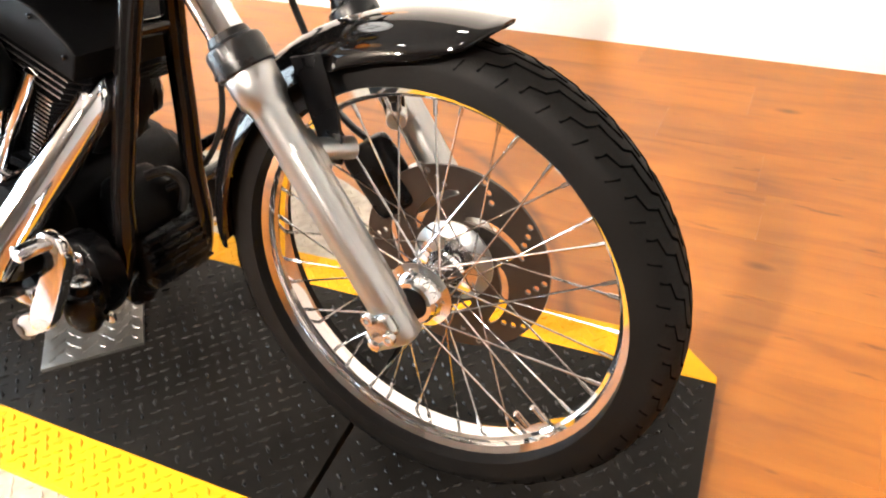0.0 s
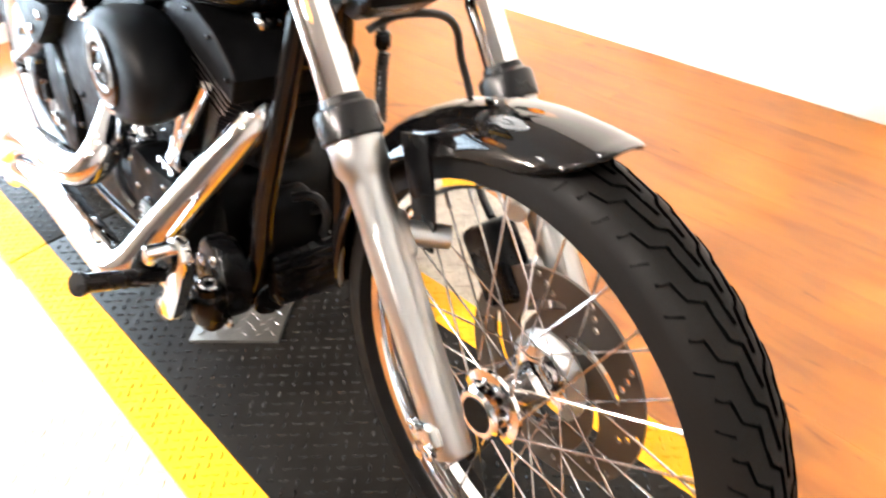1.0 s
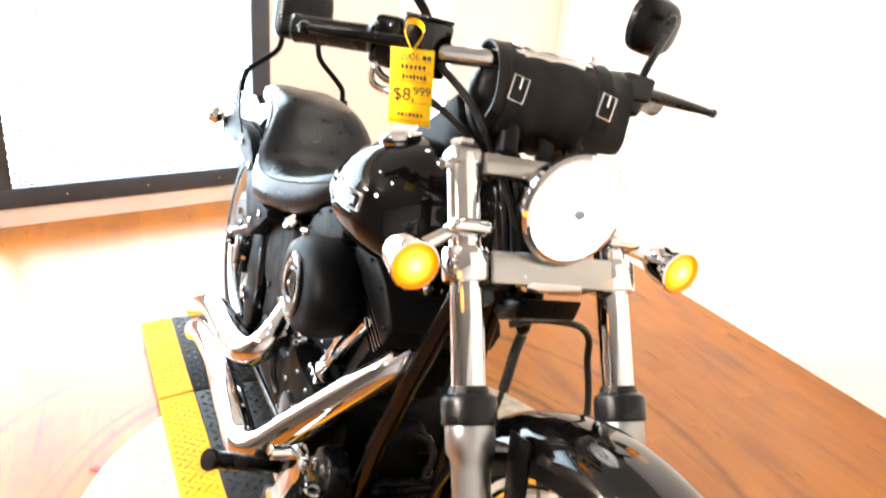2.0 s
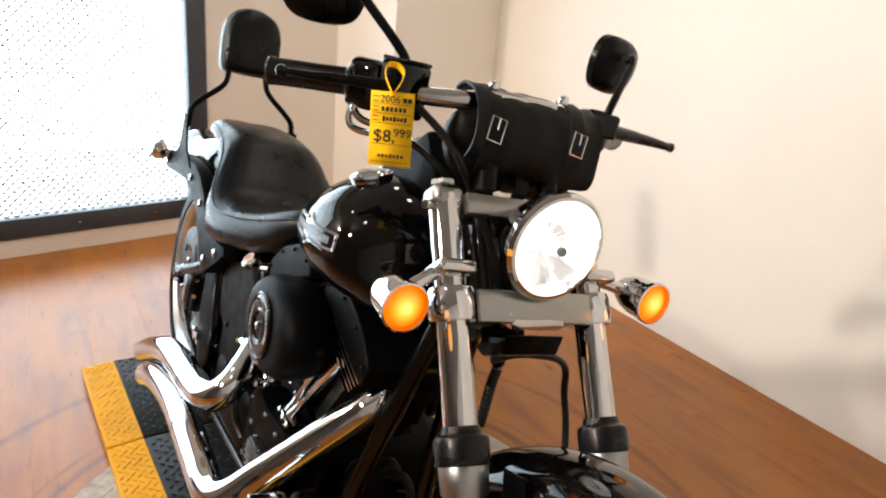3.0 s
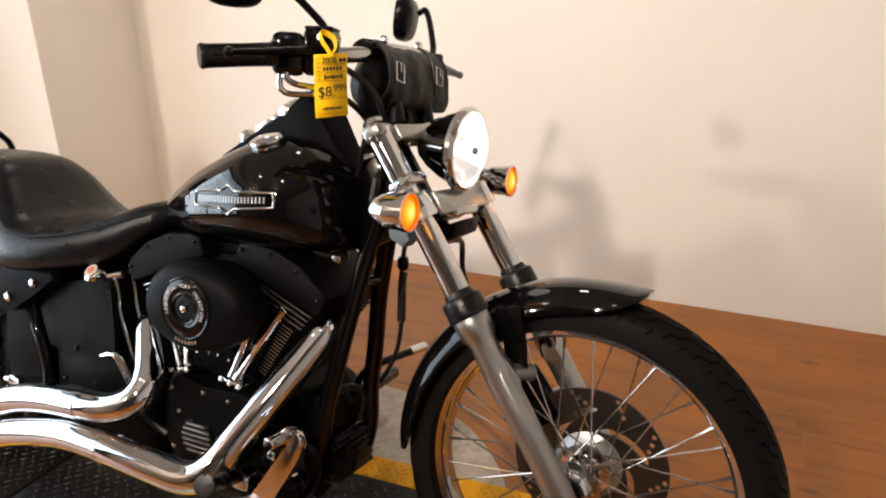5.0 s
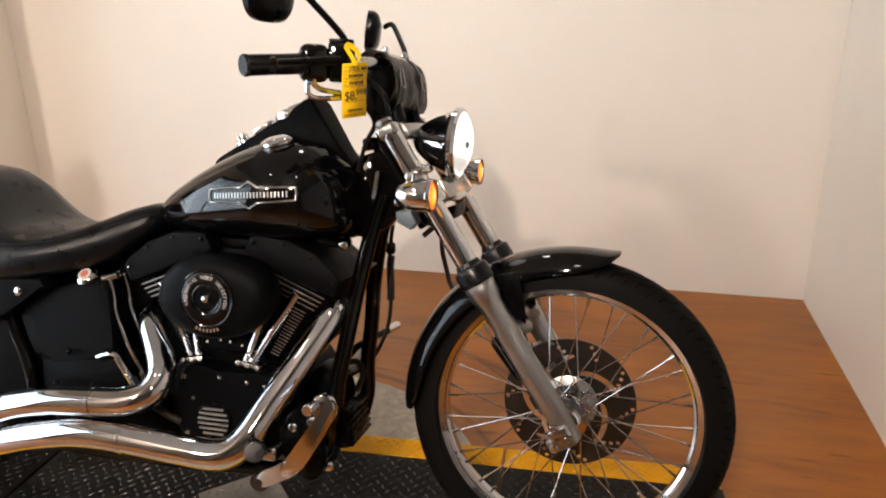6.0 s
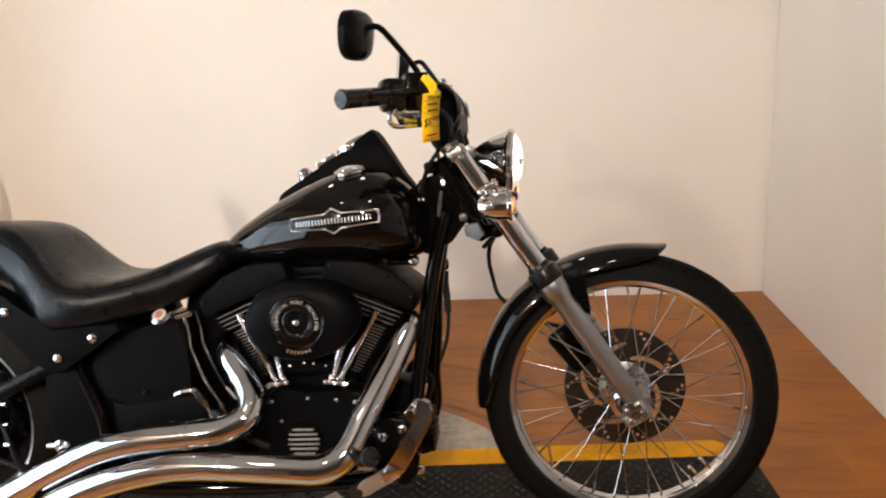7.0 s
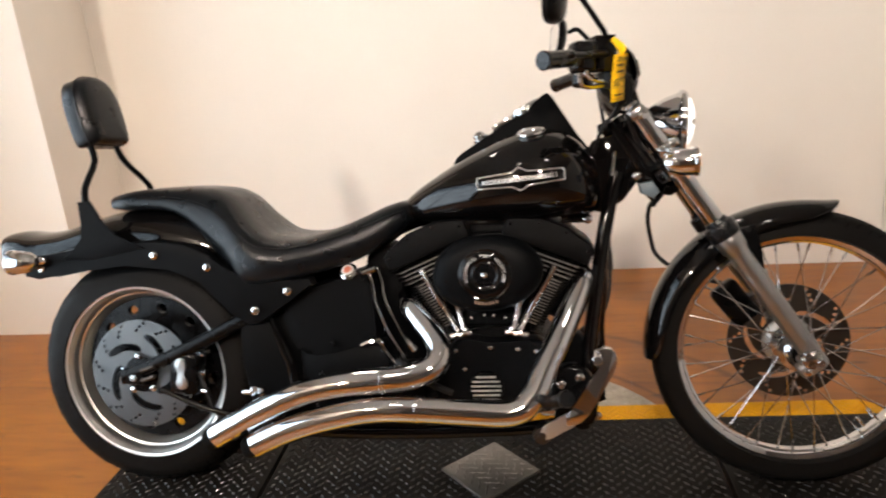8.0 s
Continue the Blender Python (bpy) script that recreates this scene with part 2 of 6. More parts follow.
    ln(scuff.outputs[0], out.inputs["Scale"])
    ln(out.outputs[0], b.inputs["Base Color"])
    rr = nn("ShaderNodeMapRange")
    rr.inputs["To Min"].default_value, rr.inputs["To Max"].default_value = 0.24, 0.40
    ln(grain.outputs["Fac"], rr.inputs["Value"])
    ln(rr.outputs[0], b.inputs["Roughness"])
    bp = nn("ShaderNodeBump")
    bp.inputs["Strength"].default_value, bp.inputs["Distance"].default_value = 0.12, 0.001
    ln(grain.outputs["Fac"], bp.inputs["Height"])
    ln(bp.outputs[0], b.inputs["Normal"])
    return m


WOOD = wood_mat()


# ---- mesh helpers ----
def finish(bm, angle=35):
    bmesh.ops.remove_doubles(bm, verts=bm.verts, dist=1e-6)
    bmesh.ops.recalc_face_normals(bm, faces=bm.faces)
    lim = radians(angle)
    for f in bm.faces:
        f.smooth = True
    for e in bm.edges:
        if len(e.link_faces) == 2 and e.calc_face_angle(0) > lim:
            e.smooth = False


def mesh_of(name, bm, material, angle=35):
    finish(bm, angle)
    me = bpy.data.meshes.new(name)
    bm.to_mesh(me)
    bm.free()
    for m in (material if isinstance(material, (list, tuple)) else [material]):
        me.materials.append(m)
    return me


def part(name, bm, material, parent=None, label="", angle=35):
    ob = new(name, mesh_of(name, bm, material, angle))
    if parent is not None:
        ob.parent = parent
    if label:
        ob["label"] = label
    return ob


def thing(name, m, label, category, group="", kind=""):
    ob = new(name)
    ob.empty_display_size = 0.05
    ob.matrix_world = m
    return tagged(ob, label, category, group, kind)


def box(c, s, bevel=0.0, segs=2, m=None, bm=None):
    """A box with its middle at c and sides s; its edges rounded by bevel."""
    own = bmesh.new()
    bmesh.ops.create_cube(own, size=1.0)
    bmesh.ops.scale(own, vec=s, verts=own.verts)
    if bevel:
        bmesh.ops.bevel(own, geom=list(own.edges), offset=bevel, segments=segs, affect='EDGES', profile=0.5)
    if m is not None:
        bmesh.ops.transform(own, matrix=m, verts=own.verts)
    bmesh.ops.translate(own, vec=c, verts=own.verts)
    return join(bm, own)


def join(bm, own):
    if bm is None:
        return own
    me = bpy.data.meshes.new("tmp")
    own.to_mesh(me)
    own.free()
    bm.from_mesh(me)
    bpy.data.meshes.remove(me)
    return bm


def smooth_path(pts, steps=6):
    """A Catmull-Rom line through points."""
    p = [Vector(v) for v in pts]
    if len(p) < 3:
        return p
    out = []
    for i in range(len(p) - 1):
        a, b, c, d = p[max(i - 1, 0)], p[i], p[i + 1], p[min(i + 2, len(p) - 1)]
        for k in range(steps):
            t = k / steps
            out.append(0.5 * ((2 * b) + (c - a) * t + (2 * a - 5 * b + 4 * c - d) * t * t + (3 * b - a - 3 * c + d) * t ** 3))
    out.append(p[-1])
    return out


def tube(pts, r, segs=12, steps=6, radii=None, bm=None, flat=1.0, up=None, open_end=0.0):
    """A round bar along a line; radii: one for each point given; flat: squeezes it; open_end: depth of a bore at its last end."""
    line = smooth_path(pts, steps)
    n = len(line)
    if radii:
        rr = [float(v) for v in np.interp(np.linspace(0, len(radii) - 1, n), range(len(radii)), radii)]
    else:
        rr = [r] * n
    own = bmesh.new()
    rings = []
    ref = Vector(up) if up else None
    side = None
    for i, p in enumerate(line):
        d = (line[min(i + 1, n - 1)] - line[max(i - 1, 0)]).normalized()
        if side is None:
            base = ref or (Vector((0, 0, 1)) if abs(d.z) < 0.9 else Vector((1, 0, 0)))
            side = d.cross(base).normalized()
        else:
            side = (side - d * side.dot(d)).normalized()
        top = side.cross(d)
        rings.append([own.verts.new(p + (side * math.cos(a) * rr[i] + top * math.sin(a) * rr[i] * flat)) for a in (2 * math.pi * k / segs for k in range(segs))])
    for a, b in zip(rings, rings[1:]):
        for k in range(segs):
            own.faces.new((a[k], a[(k + 1) % segs], b[(k + 1) % segs], b[k]))
    own.faces.new(rings[0][::-1])
    if open_end:
        d = (line[-1] - line[-2]).normalized()
        inner = [own.verts.new(line[-1] + (v.co - line[-1]) * 0.86) for v in rings[-1]]
        deep = [own.verts.new(v.co - d * open_end) for v in inner]
        for a, b in ((rings[-1], inner), (inner, deep)):
            for k in range(segs):
                own.faces.new((a[k], a[(k + 1) % segs], b[(k + 1) % segs], b[k]))
        own.faces.new(deep)
    else:
        own.faces.new(rings[-1])
    return join(bm, own)


def loft(rings, bm=None, cap=True, closed=True):
    """Skins rings of points of equal number."""
    own = bmesh.new()
    vs = [[own.verts.new(p) for p in r] for r in rings]
    n = len(vs[0])
    for a, b in zip(vs, vs[1:]):
        for k in range(n if closed else n - 1):
            own.faces.new((a[k], a[(k + 1) % n], b[(k + 1) % n], b[k]))
    if cap:
        own.faces.new(vs[0][::-1])
        own.faces.new(vs[-1])
    return join(bm, own)


def lathe(profile, m, segs=32, bm=None, arc=None):
    """Turns a profile of (radius, height) round the local z axis of m."""
    own = bmesh.new()
    rings = []
    for r, h in profile:
        if r < 1e-6:
            rings.append([own.verts.new(m @ Vector((0, 0, h)))])
        else:
            rings.append([own.verts.new(m @ Vector((r * math.cos(2 * math.pi * k / segs), r * math.sin(2 * math.pi * k / segs), h))) for k in range(segs)])
    for a, b in zip(rings, rings[1:]):
        for k in range(segs):
            q = (k + 1) % segs
            if len(a) == 1 and len(b) == 1:
                continue
            if len(a) == 1:
                own.faces.new((a[0], b[q], b[k]))
            elif len(b) == 1:
                own.faces.new((a[k], a[q], b[0]))
            else:
                own.faces.new((a[k], a[q], b[q], b[k]))
    return join(bm, own)


def prism(outline, y0, y1, bevel=0.0, bm=None, segs=2):
    """A plate with an outline of (x, z), from y0 to y1."""
    own = bmesh.new()
    a = [own.verts.new((x, y0, z)) for x, z in outline]
    b = [own.verts.new((x, y1, z)) for x, z in outline]
    n = len(a)
    fa, fb = own.faces.new(a), own.faces.new(b[::-1])
    for k in range(n):
        own.faces.new((a[k], b[k], b[(k + 1) % n], a[(k + 1) % n]))
    if bevel:
        rim = [e for e in own.edges if (e in fa.edges or e in fb.edges)]
        bmesh.ops.bevel(own, geom=rim, offset=bevel, segments=segs, affect='EDGES', profile=0.5)
    return join(bm, own)


def round_outline(pts, steps=4):
    """A closed smooth line of (x, z) through corner points."""
    n = len(pts)
    out = []
    for i in range(n):
        a, b, c, d = (Vector((*pts[(i + k) % n], 0)) for k in (-1, 0, 1, 2))
        for k in range(steps):
            t = k / steps
            v = 0.5 * ((2 * b) + (c - a) * t + (2 * a - 5 * b + 4 * c - d) * t * t + (3 * b - a - 3 * c + d) * t ** 3)
            out.append((v.x, v.y))
    return out


def along(p, q):
    """A pose at p whose z axis points to q."""
    p, q = Vector(p), Vector(q)
    return Matrix.Translation(p) @ (q - p).to_track_quat('Z', 'Y').to_matrix().to_4x4()


def rod(p, q, r, segs=12, bm=None, cham=0.0):
    h = (Vector(q) - Vector(p)).length
    c = cham or min(r * 0.15, 0.002)
    return lathe([(0, 0), (r - c, 0), (r, c), (r, h - c), (r - c, h), (0, h)], along(p, q), segs, bm)


def bolt(p, n, r=0.008, parent=None, material=None, h=0.006):
    """A dome-headed bolt."""
    q = Vector(p) + Vector(n)
    return part("bolt", lathe([(0, -0.002), (r, -0.002), (r, h * 0.5), (r * 0.8, h * 0.85), (r * 0.4, h), (0, h)], along(p, q), 12), material or CHROME, parent)

# ---- the room ----
FAR_Y, EAST_X = 1.71, 0.866
COL_X, COL_Y = -2.72, 1.035          # corner of the wall that juts out beside the window
W0, WD = Vector((-3.0, -0.92, 0)), Vector((-0.2228, 0.9749, 0))   # the window wall's foot
WN = Vector((WD.y, -WD.x, 0))       # into the room
SOUTH_Y, TOP = -5.2, 2.7


def wall(name, c, s, label, paint=None):
    return tagged(part(name, box(c, s), paint or WALL), label, "wall", kind="structure")


slab = part("floor", box((-2.0, -1.7, -0.06), (8.0, 8.0, 0.1)), WOOD)
tagged(slab, "orange-brown wood laminate floor of the showroom", "floor", kind="structure")
wall("wall_north", (-1.6, FAR_Y + 0.06, TOP / 2), (5.2, 0.12, TOP), "smooth cream-white painted wall behind the motorcycle")
wall("wall_east", (EAST_X + 0.06 + 0.001, 0.88, TOP / 2), (0.12, 1.64, TOP), "smooth white painted wall in front of the motorcycle")
# Unseen walls added further east, so the fork chrome reflects a deeper room.
wall("wall_east_return", (1.47, 0.12, TOP / 2), (0.96, 0.12, TOP), "unseen return wall added beyond the view")
wall("wall_east_far", (1.98, -2.6, TOP / 2), (0.12, 5.3, TOP), "unseen wall added beyond the view")
ol = [(COL_X, COL_Y), (COL_X - 0.2285 * (FAR_Y - 0.002 - COL_Y), FAR_Y - 0.002), (-4.2, FAR_Y - 0.002), (-4.2, COL_Y)]
own = bmesh.new()
lo_v, hi_v = ([own.verts.new((x, y, z)) for x, y in ol] for z in (0.0, TOP))
own.faces.new(lo_v), own.faces.new(hi_v)
for k in range(4):
    own.faces.new((lo_v[k], lo_v[(k + 1) % 4], hi_v[(k + 1) % 4], hi_v[k]))
tagged(part("wall_pier", own, WALL), "white painted wall that juts out beside the gated window", "wall", kind="structure")
wall("wall_south", (-2.0, SOUTH_Y - 0.06, TOP / 2), (8.0, 0.12, TOP), "unseen wall behind the viewer, toned for the reflections", UNSEEN_WALL)

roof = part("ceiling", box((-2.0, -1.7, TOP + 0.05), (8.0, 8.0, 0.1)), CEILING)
tagged(roof, "unseen ceiling, toned for the reflections", "ceiling", kind="structure")


def on_window(s, z, out=0.0):
    """A place on the window wall: s along it, z up, out into the room."""
    return W0 + WD * s + WN * out + Vector((0, 0, z))


WM = Matrix((( WD.x, WN.x, 0, W0.x), (WD.y, WN.y, 0, W0.y), (0, 0, 1, 0), (0, 0, 0, 1)))   # x along the wall, y into the room


def wbox(s0, s1, y0, y1, z0, z1, bevel=0.0, bm=None):
    own = box(((s0 + s1) / 2, (y0 + y1) / 2, (z0 + z1) / 2), (s1 - s0, y1 - y0, z1 - z0), bevel)
    bmesh.ops.transform(own, matrix=WM, verts=own.verts)
    return join(bm, own)


S_L, S_R, Z_B, Z_T = -1.35, 1.235, 0.085, 2.25      # the window's opening
bm = wbox(S_R, 2.6, -0.12, 0, 0, TOP)
bm = wbox(-5.0, S_L, -0.12, 0, 0, TOP, bm=bm)
bm = wbox(S_L, S_R, -0.12, 0, 0, Z_B, bm=bm)
bm = wbox(S_L, S_R, -0.12, 0, Z_T, TOP, bm=bm)
tagged(part("wall_west", bm, WALL), "white painted wall round the gated window", "wall", kind="structure")

gate = thing("window_gate", Matrix.Identity(4), "dark steel security gate with expanded-metal mesh in the bright window", "window gate", kind="structure")
for s0, s1, z0, z1, nm in ((S_L, S_R, Z_B, Z_B + 0.09, "bottom_rail"), (S_L, S_R, Z_T - 0.09, Z_T, "top_rail"),
                           (S_R - 0.095, S_R, Z_B + 0.09, Z_T - 0.09, "side_rail"), (S_L, S_L + 0.095, Z_B + 0.09, Z_T - 0.09, "side_rail"),
                           (-0.02, 0.035, Z_B + 0.09, Z_T - 0.09, "middle_post")):
    part(nm, wbox(s0, s1, -0.06, 0.012, z0, z1, 0.003), GATE, gate)
for s in (-1.2, -0.8, -0.3, 0.25, 0.6, 0.95):
    p = on_window(s, Z_B + 0.045, 0.012)
    bolt(p, WN, 0.008, gate, STEEL)


def mesh_panel(s0, s1, z0, z1):
    """Expanded metal: slanting strands that meet in long diamonds."""
    dw, dh, r = 0.040, 0.019, 0.0027
    verts, faces = [], []

    def strand(p, q):
        p, q = Vector(p), Vector(q)
        d = (q - p).normalized()
        n = Vector((-d.z, 0, d.x)) * r
        k = len(verts)
        for b in (p, q):
            for v in (n + Vector((0, -r, 0)), n + Vector((0, r, 0)), -n + Vector((0, r, 0)), -n + Vector((0, -r, 0))):
                verts.append(WM @ (b + v + Vector((0, -0.03, 0))))
        for i in range(4):
            faces.append((k + i, k + (i + 1) % 4, k + 4 + (i + 1) % 4, k + 4 + i))
    nrow, ncol = int((z1 - z0) / dh), int((s1 - s0) / dw)
    for j in range(nrow):
        for i in range(ncol):
            a = s0 + i * dw
            za, zb = z0 + j * dh, z0 + (j + 1) * dh
            if j % 2:
                strand((a, 0, zb), (a + dw / 2, 0, za))
                strand((a + dw / 2, 0, za), (a + dw, 0, zb))
            else:
                strand((a, 0, za), (a + dw / 2, 0, zb))
                strand((a + dw / 2, 0, zb), (a + dw, 0, za))
    me = bpy.data.meshes.new("wire_mesh")
    me.from_pydata(verts, [], faces)
    me.materials.append(GATE)
    ob = new("wire_mesh", me)
    ob.parent = gate
    ob["kind"] = "stuff"
    return ob


mesh_panel(0.035, S_R - 0.095, Z_B + 0.09, Z_T - 0.09)
mesh_panel(S_L + 0.095, -0.02, Z_B + 0.09, Z_T - 0.09)

out = part("backdrop", wbox(-5.0, 3.5, -2.02, -2.0, -0.5, 4.0), SKYCARD)
# No lamp here: daylight on the pavement is put in as emission.
grd = part("pavement", wbox(-5.0, 3.5, -2.0, -0.125, -0.02, 0.012), mat("glowing_pavement", (0.75, 0.75, 0.75), 0.8, emit=(0.93, 0.97, 1.0), strength=3.5))
tagged(grd, "pale pavement outside the window, daylight put in as glow", "pavement", kind="structure")
tagged(out, "bright overexposed daylight outside the window", "daylight", kind="structure")
lamp("window_daylight", 'AREA', Matrix.Translation(on_window(-0.06, 1.17, -0.10)) @ (WN.to_track_quat('-Z', 'Y').to_matrix().to_4x4()), 165, (0.60, 0.82, 1.0), 2.4, 2.0)

# ceiling downlights
for x, y, e in ((-0.1, -1.2, 7), (-1.5, -1.3, 4), (-0.7, 0.9, 8), (-1.9, 0.9, 8)):
    dl = thing("downlight", pose(x, y, TOP), "round white ceiling downlight switched on", "ceiling light", "ceiling lights")
    part("trim_ring", lathe([(0.065, 0), (0.085, -0.004), (0.085, -0.012), (0.06, -0.012), (0.055, 0)], Matrix.Identity(4), 24), FIXWHITE, dl)
    part("lens", lathe([(0, -0.006), (0.055, -0.006)], Matrix.Identity(4), 24), FIXTURE, dl)
    lamp("downlight_lamp", 'AREA', pose(x, y, TOP - 0.02), e, (1.0, 0.92, 0.83), 0.14)

# a track spotlight behind the viewer, turned to the wall; a second, unseen, added to brighten the pier
for KEY, AIM, power in ((Vector((-0.35, -2.80, 2.46)), Vector((-1.0, 1.4, 0.85)), 80), (Vector((-2.3, -3.4, 2.5)), Vector((-2.75, 1.2, 1.1)), 80)):
    spot = thing("track_spotlight", along(KEY, AIM), "unseen white ceiling track spotlight switched on", "spotlight", "track spotlights")
    part("can", lathe([(0, -0.20), (0.10, -0.20), (0.16, -0.15), (0.17, 0.0), (0.165, 0.02), (0.155, 0.0), (0.15, -0.12), (0, -0.13)], Matrix.Identity(4), 28), FIXWHITE, spot)
    part("lens", lathe([(0, -0.02), (0.152, -0.02)], Matrix.Identity(4), 28), FIXTURE, spot)
    part("hanger", rod((0, 0, -0.19), along(KEY, AIM).inverted() @ Vector((KEY.x, KEY.y - 0.15, TOP)), 0.012, 10), FIXWHITE, spot)
    lamp("spotlight_lamp", 'AREA', Matrix.Translation(KEY) @ (AIM - KEY).to_track_quat('-Z', 'Y').to_matrix().to_4x4(), power, (1.0, 0.87, 0.75), 0.12, spread=115)

# ---- turntable and tread mat ----
TT = Vector((-0.835, 0.028, 0))
tt = thing("turntable", Matrix.Translation(TT), "round beige tread-plate turntable set on the wood floor", "turntable")
part("plate", lathe([(0, 0.002), (0.645, 0.002), (0.645, 0.009), (0.643, 0.011), (0, 0.011)], Matrix.Identity(4), 96), TURN_PLATE, tt)


def lugs(name, cells, size, high, material, parent, m):
    """Raised lozenges of tread plate: cells are (x, y, z, angle)."""
    verts, faces = [], []
    a, b = size
    for x, y, z, ang in cells:
        ca, sa = math.cos(ang), math.sin(ang)
        k = len(verts)
        for px, py, pz in ((-a, 0, 0), (0, -b, 0), (a, 0, 0), (0, b, 0), (-a * 0.6, 0, high), (0, -b * 0.45, high), (a * 0.6, 0, high), (0, b * 0.45, high)):
            verts.append((x + px * ca - py * sa, y + px * sa + py * ca, z + pz))
        for i in range(4):
            faces.append((k + i, k + (i + 1) % 4, k + 4 + (i + 1) % 4, k + 4 + i))
        faces.append((k + 4, k + 5, k + 6, k + 7))
    me = bpy.data.meshes.new(name)
    me.from_pydata(verts, [], faces)
    me.materials.append(material)
    ob = new(name, me)
    ob.parent = parent
    ob["kind"] = "stuff"
    return ob


def tread(inside, x0, x1, y0, y1, z, pitch):
    out, j = [], 0
    y = y0
    while y <= y1:
        i = 0
        x = x0 + (pitch / 2 if j % 2 else 0)
        while x <= x1:
            if inside(x, y):
                out.append((x, y, z(x, y), radians(45 if (i + j) % 2 else -45)))
            x += pitch
            i += 1
        y += pitch / 2
        j += 1
    return out


lugs("tread", tread(lambda x, y: math.hypot(x, y) < 0.631, -0.66, 0.66, -0.66, 0.66, lambda x, y: 0.011, 0.036), (0.0125, 0.004), 0.0016, TURN_PLATE, tt, None)

# The mat lies along the motorcycle. Its own x runs towards the front wheel.
MAT_M = pose(-1.0, -0.0375, 0.011, 0, 0, 3.2)
MU0, MU1, MV0, MV1, MW, MH = -0.885, 1.405, -0.238, 0.238, 0.095, 0.027
mat_thing = thing("tread_mat", MAT_M, "black tread-plate rubber floor mat with yellow borders, under the motorcycle", "floor mat")
cuts = [MU0, -0.400, 0.838, MU1]
for a, b in zip(cuts, cuts[1:]):
    g = 0.0045
    part("black_panel", box(((a + b) / 2, 0, MH / 2), (b - a - 2 * g, MV1 - MV0, MH), 0.003), MAT_BLACK, mat_thing, "black rubber panel")
    for sgn in (-1, 1):
        v0, v1 = sgn * MV1, sgn * (MV1 + MW)
        own = bmesh.new()
        lo, hi = a + g, b - g
        cutc = 0.075 if b == MU1 else 0.0
        ol = [(lo, v0), (hi, v0), (hi, v0 + sgn * 0.022), (hi - cutc, v1), (lo, v1)] if cutc else [(lo, v0), (hi, v0), (hi, v1), (lo, v1)]
        ta = [own.verts.new((x, y, MH - (0.008 if abs(y) > 0.25 else 0.0))) for x, y in ol]
        ba = [own.verts.new((x, y, 0)) for x, y in ol]
        own.faces.new(ta)
        own.faces.new(ba[::-1])
        for k in range(len(ol)):
            own.faces.new((ta[k], ba[k], ba[(k + 1) % len(ol)], ta[(k + 1) % len(ol)]))
        bmesh.ops.bevel(own, geom=list(own.edges), offset=0.002, segments=1, affect='EDGES')
        part("yellow_border", own, MAT_YELLOW, mat_thing, "yellow rubber border")


def mat_z(x, y):
    return MH - (0.0 if abs(y) < MV1 else 0.008 * (abs(y) - MV1) / MW) - 0.0001


def in_mat(lo, hi):
    return lambda x, y: lo <= abs(y) <= hi and all(abs(x - c) > 0.012 for c in cuts)


lugs("tread", tread(in_mat(0, MV1 - 0.008), MU0, MU1 - 0.02, MV0, MV1, mat_z, 0.034), (0.0108, 0.0040), 0.0028, MAT_LUG, mat_thing, None)
lugs("tread", tread(in_mat(MV1 + 0.008, MV1 + MW - 0.008), MU0, MU1 - 0.08, -MV1 - MW, MV1 + MW, mat_z, 0.027), (0.0092, 0.0036), 0.0030, MAT_YELLOW, mat_thing, None)

jack = thing("lift_plate", pose(-0.774, -0.046, 0.040, 0, 0, 45), "small square steel tread plate lying on the mat", "steel plate")
part("plate", box((0, 0, 0.004), (0.19, 0.19, 0.008), 0.001), PLATE_STEEL, jack)
lugs("tread", tread(lambda x, y: max(abs(x), abs(y)) < 0.086, -0.09, 0.09, -0.09, 0.09, lambda x, y: 0.0079, 0.031), (0.0105, 0.0034), 0.0014, PLATE_STEEL, jack, None)

# a scrap at the turntable's edge
scrap = thing("paper_scrap", pose(-1.15, -0.545, 0.001, 0, 0, 52), "small red and white paper scrap lying at the turntable's edge", "litter")
part("red_strip", loft([[(x, -0.006, z), (x, 0.006, z), (x, 0.006, z + 0.0015), (x, -0.006, z + 0.0015)] for x, z in ((-0.022, 0.0), (-0.008, 0.004), (0.006, 0.002), (0.018, 0.0))]), mat("red_paper", (0.55, 0.02, 0.02), 0.5), scrap)
part("white_bit", loft([[(x, y0, z), (x, y0 + 0.014, z), (x, y0 + 0.014, z + 0.0015), (x, y0, z + 0.0015)] for x, y0, z in ((0.017, -0.004, 0.002), (0.024, -0.006, 0.006), (0.034, -0.002, 0.003))]), FIXWHITE, scrap)

# ---- the motorcycle ----
# Its own x runs forwards, y to its left, z up; the front axle stands over x = 0. It leans to its left on its stand.
BIKE = pose(0, -0.0645, 0.038, 0, 0, 0.5) @ pose(0, 0, 0, -10.6, 0, 0) @ pose(0, 0.010, 0)
# The front end is steered a little to the right about the steering head.
STEER = Matrix.Translation((-0.36, 0, 0.83)) @ Matrix.Rotation(radians(-2.3), 4, Vector((-0.532, 0, 0.847))) @ Matrix.Translation((0.36, 0, -0.83))
BARS = STEER @ Matrix.Translation((-0.012, 0, 0.010))
bike = thing("motorcycle", BIKE, "black cruiser motorcycle with chrome exhaust pipes, leaning on its stand", "motorcycle")
FA, RA = Vector((0, 0, 0.345)), Vector((-1.70, 0, 0.326))
YAX = Matrix.Rotation(radians(90), 4, 'X')      # local z along -y


def wheel_m(c):
    return Matrix.Translation(c) @ YAX          # z of a lathe points to the right side (-y)


def mirrored(p):
    return (p[0], -p[1], p[2])


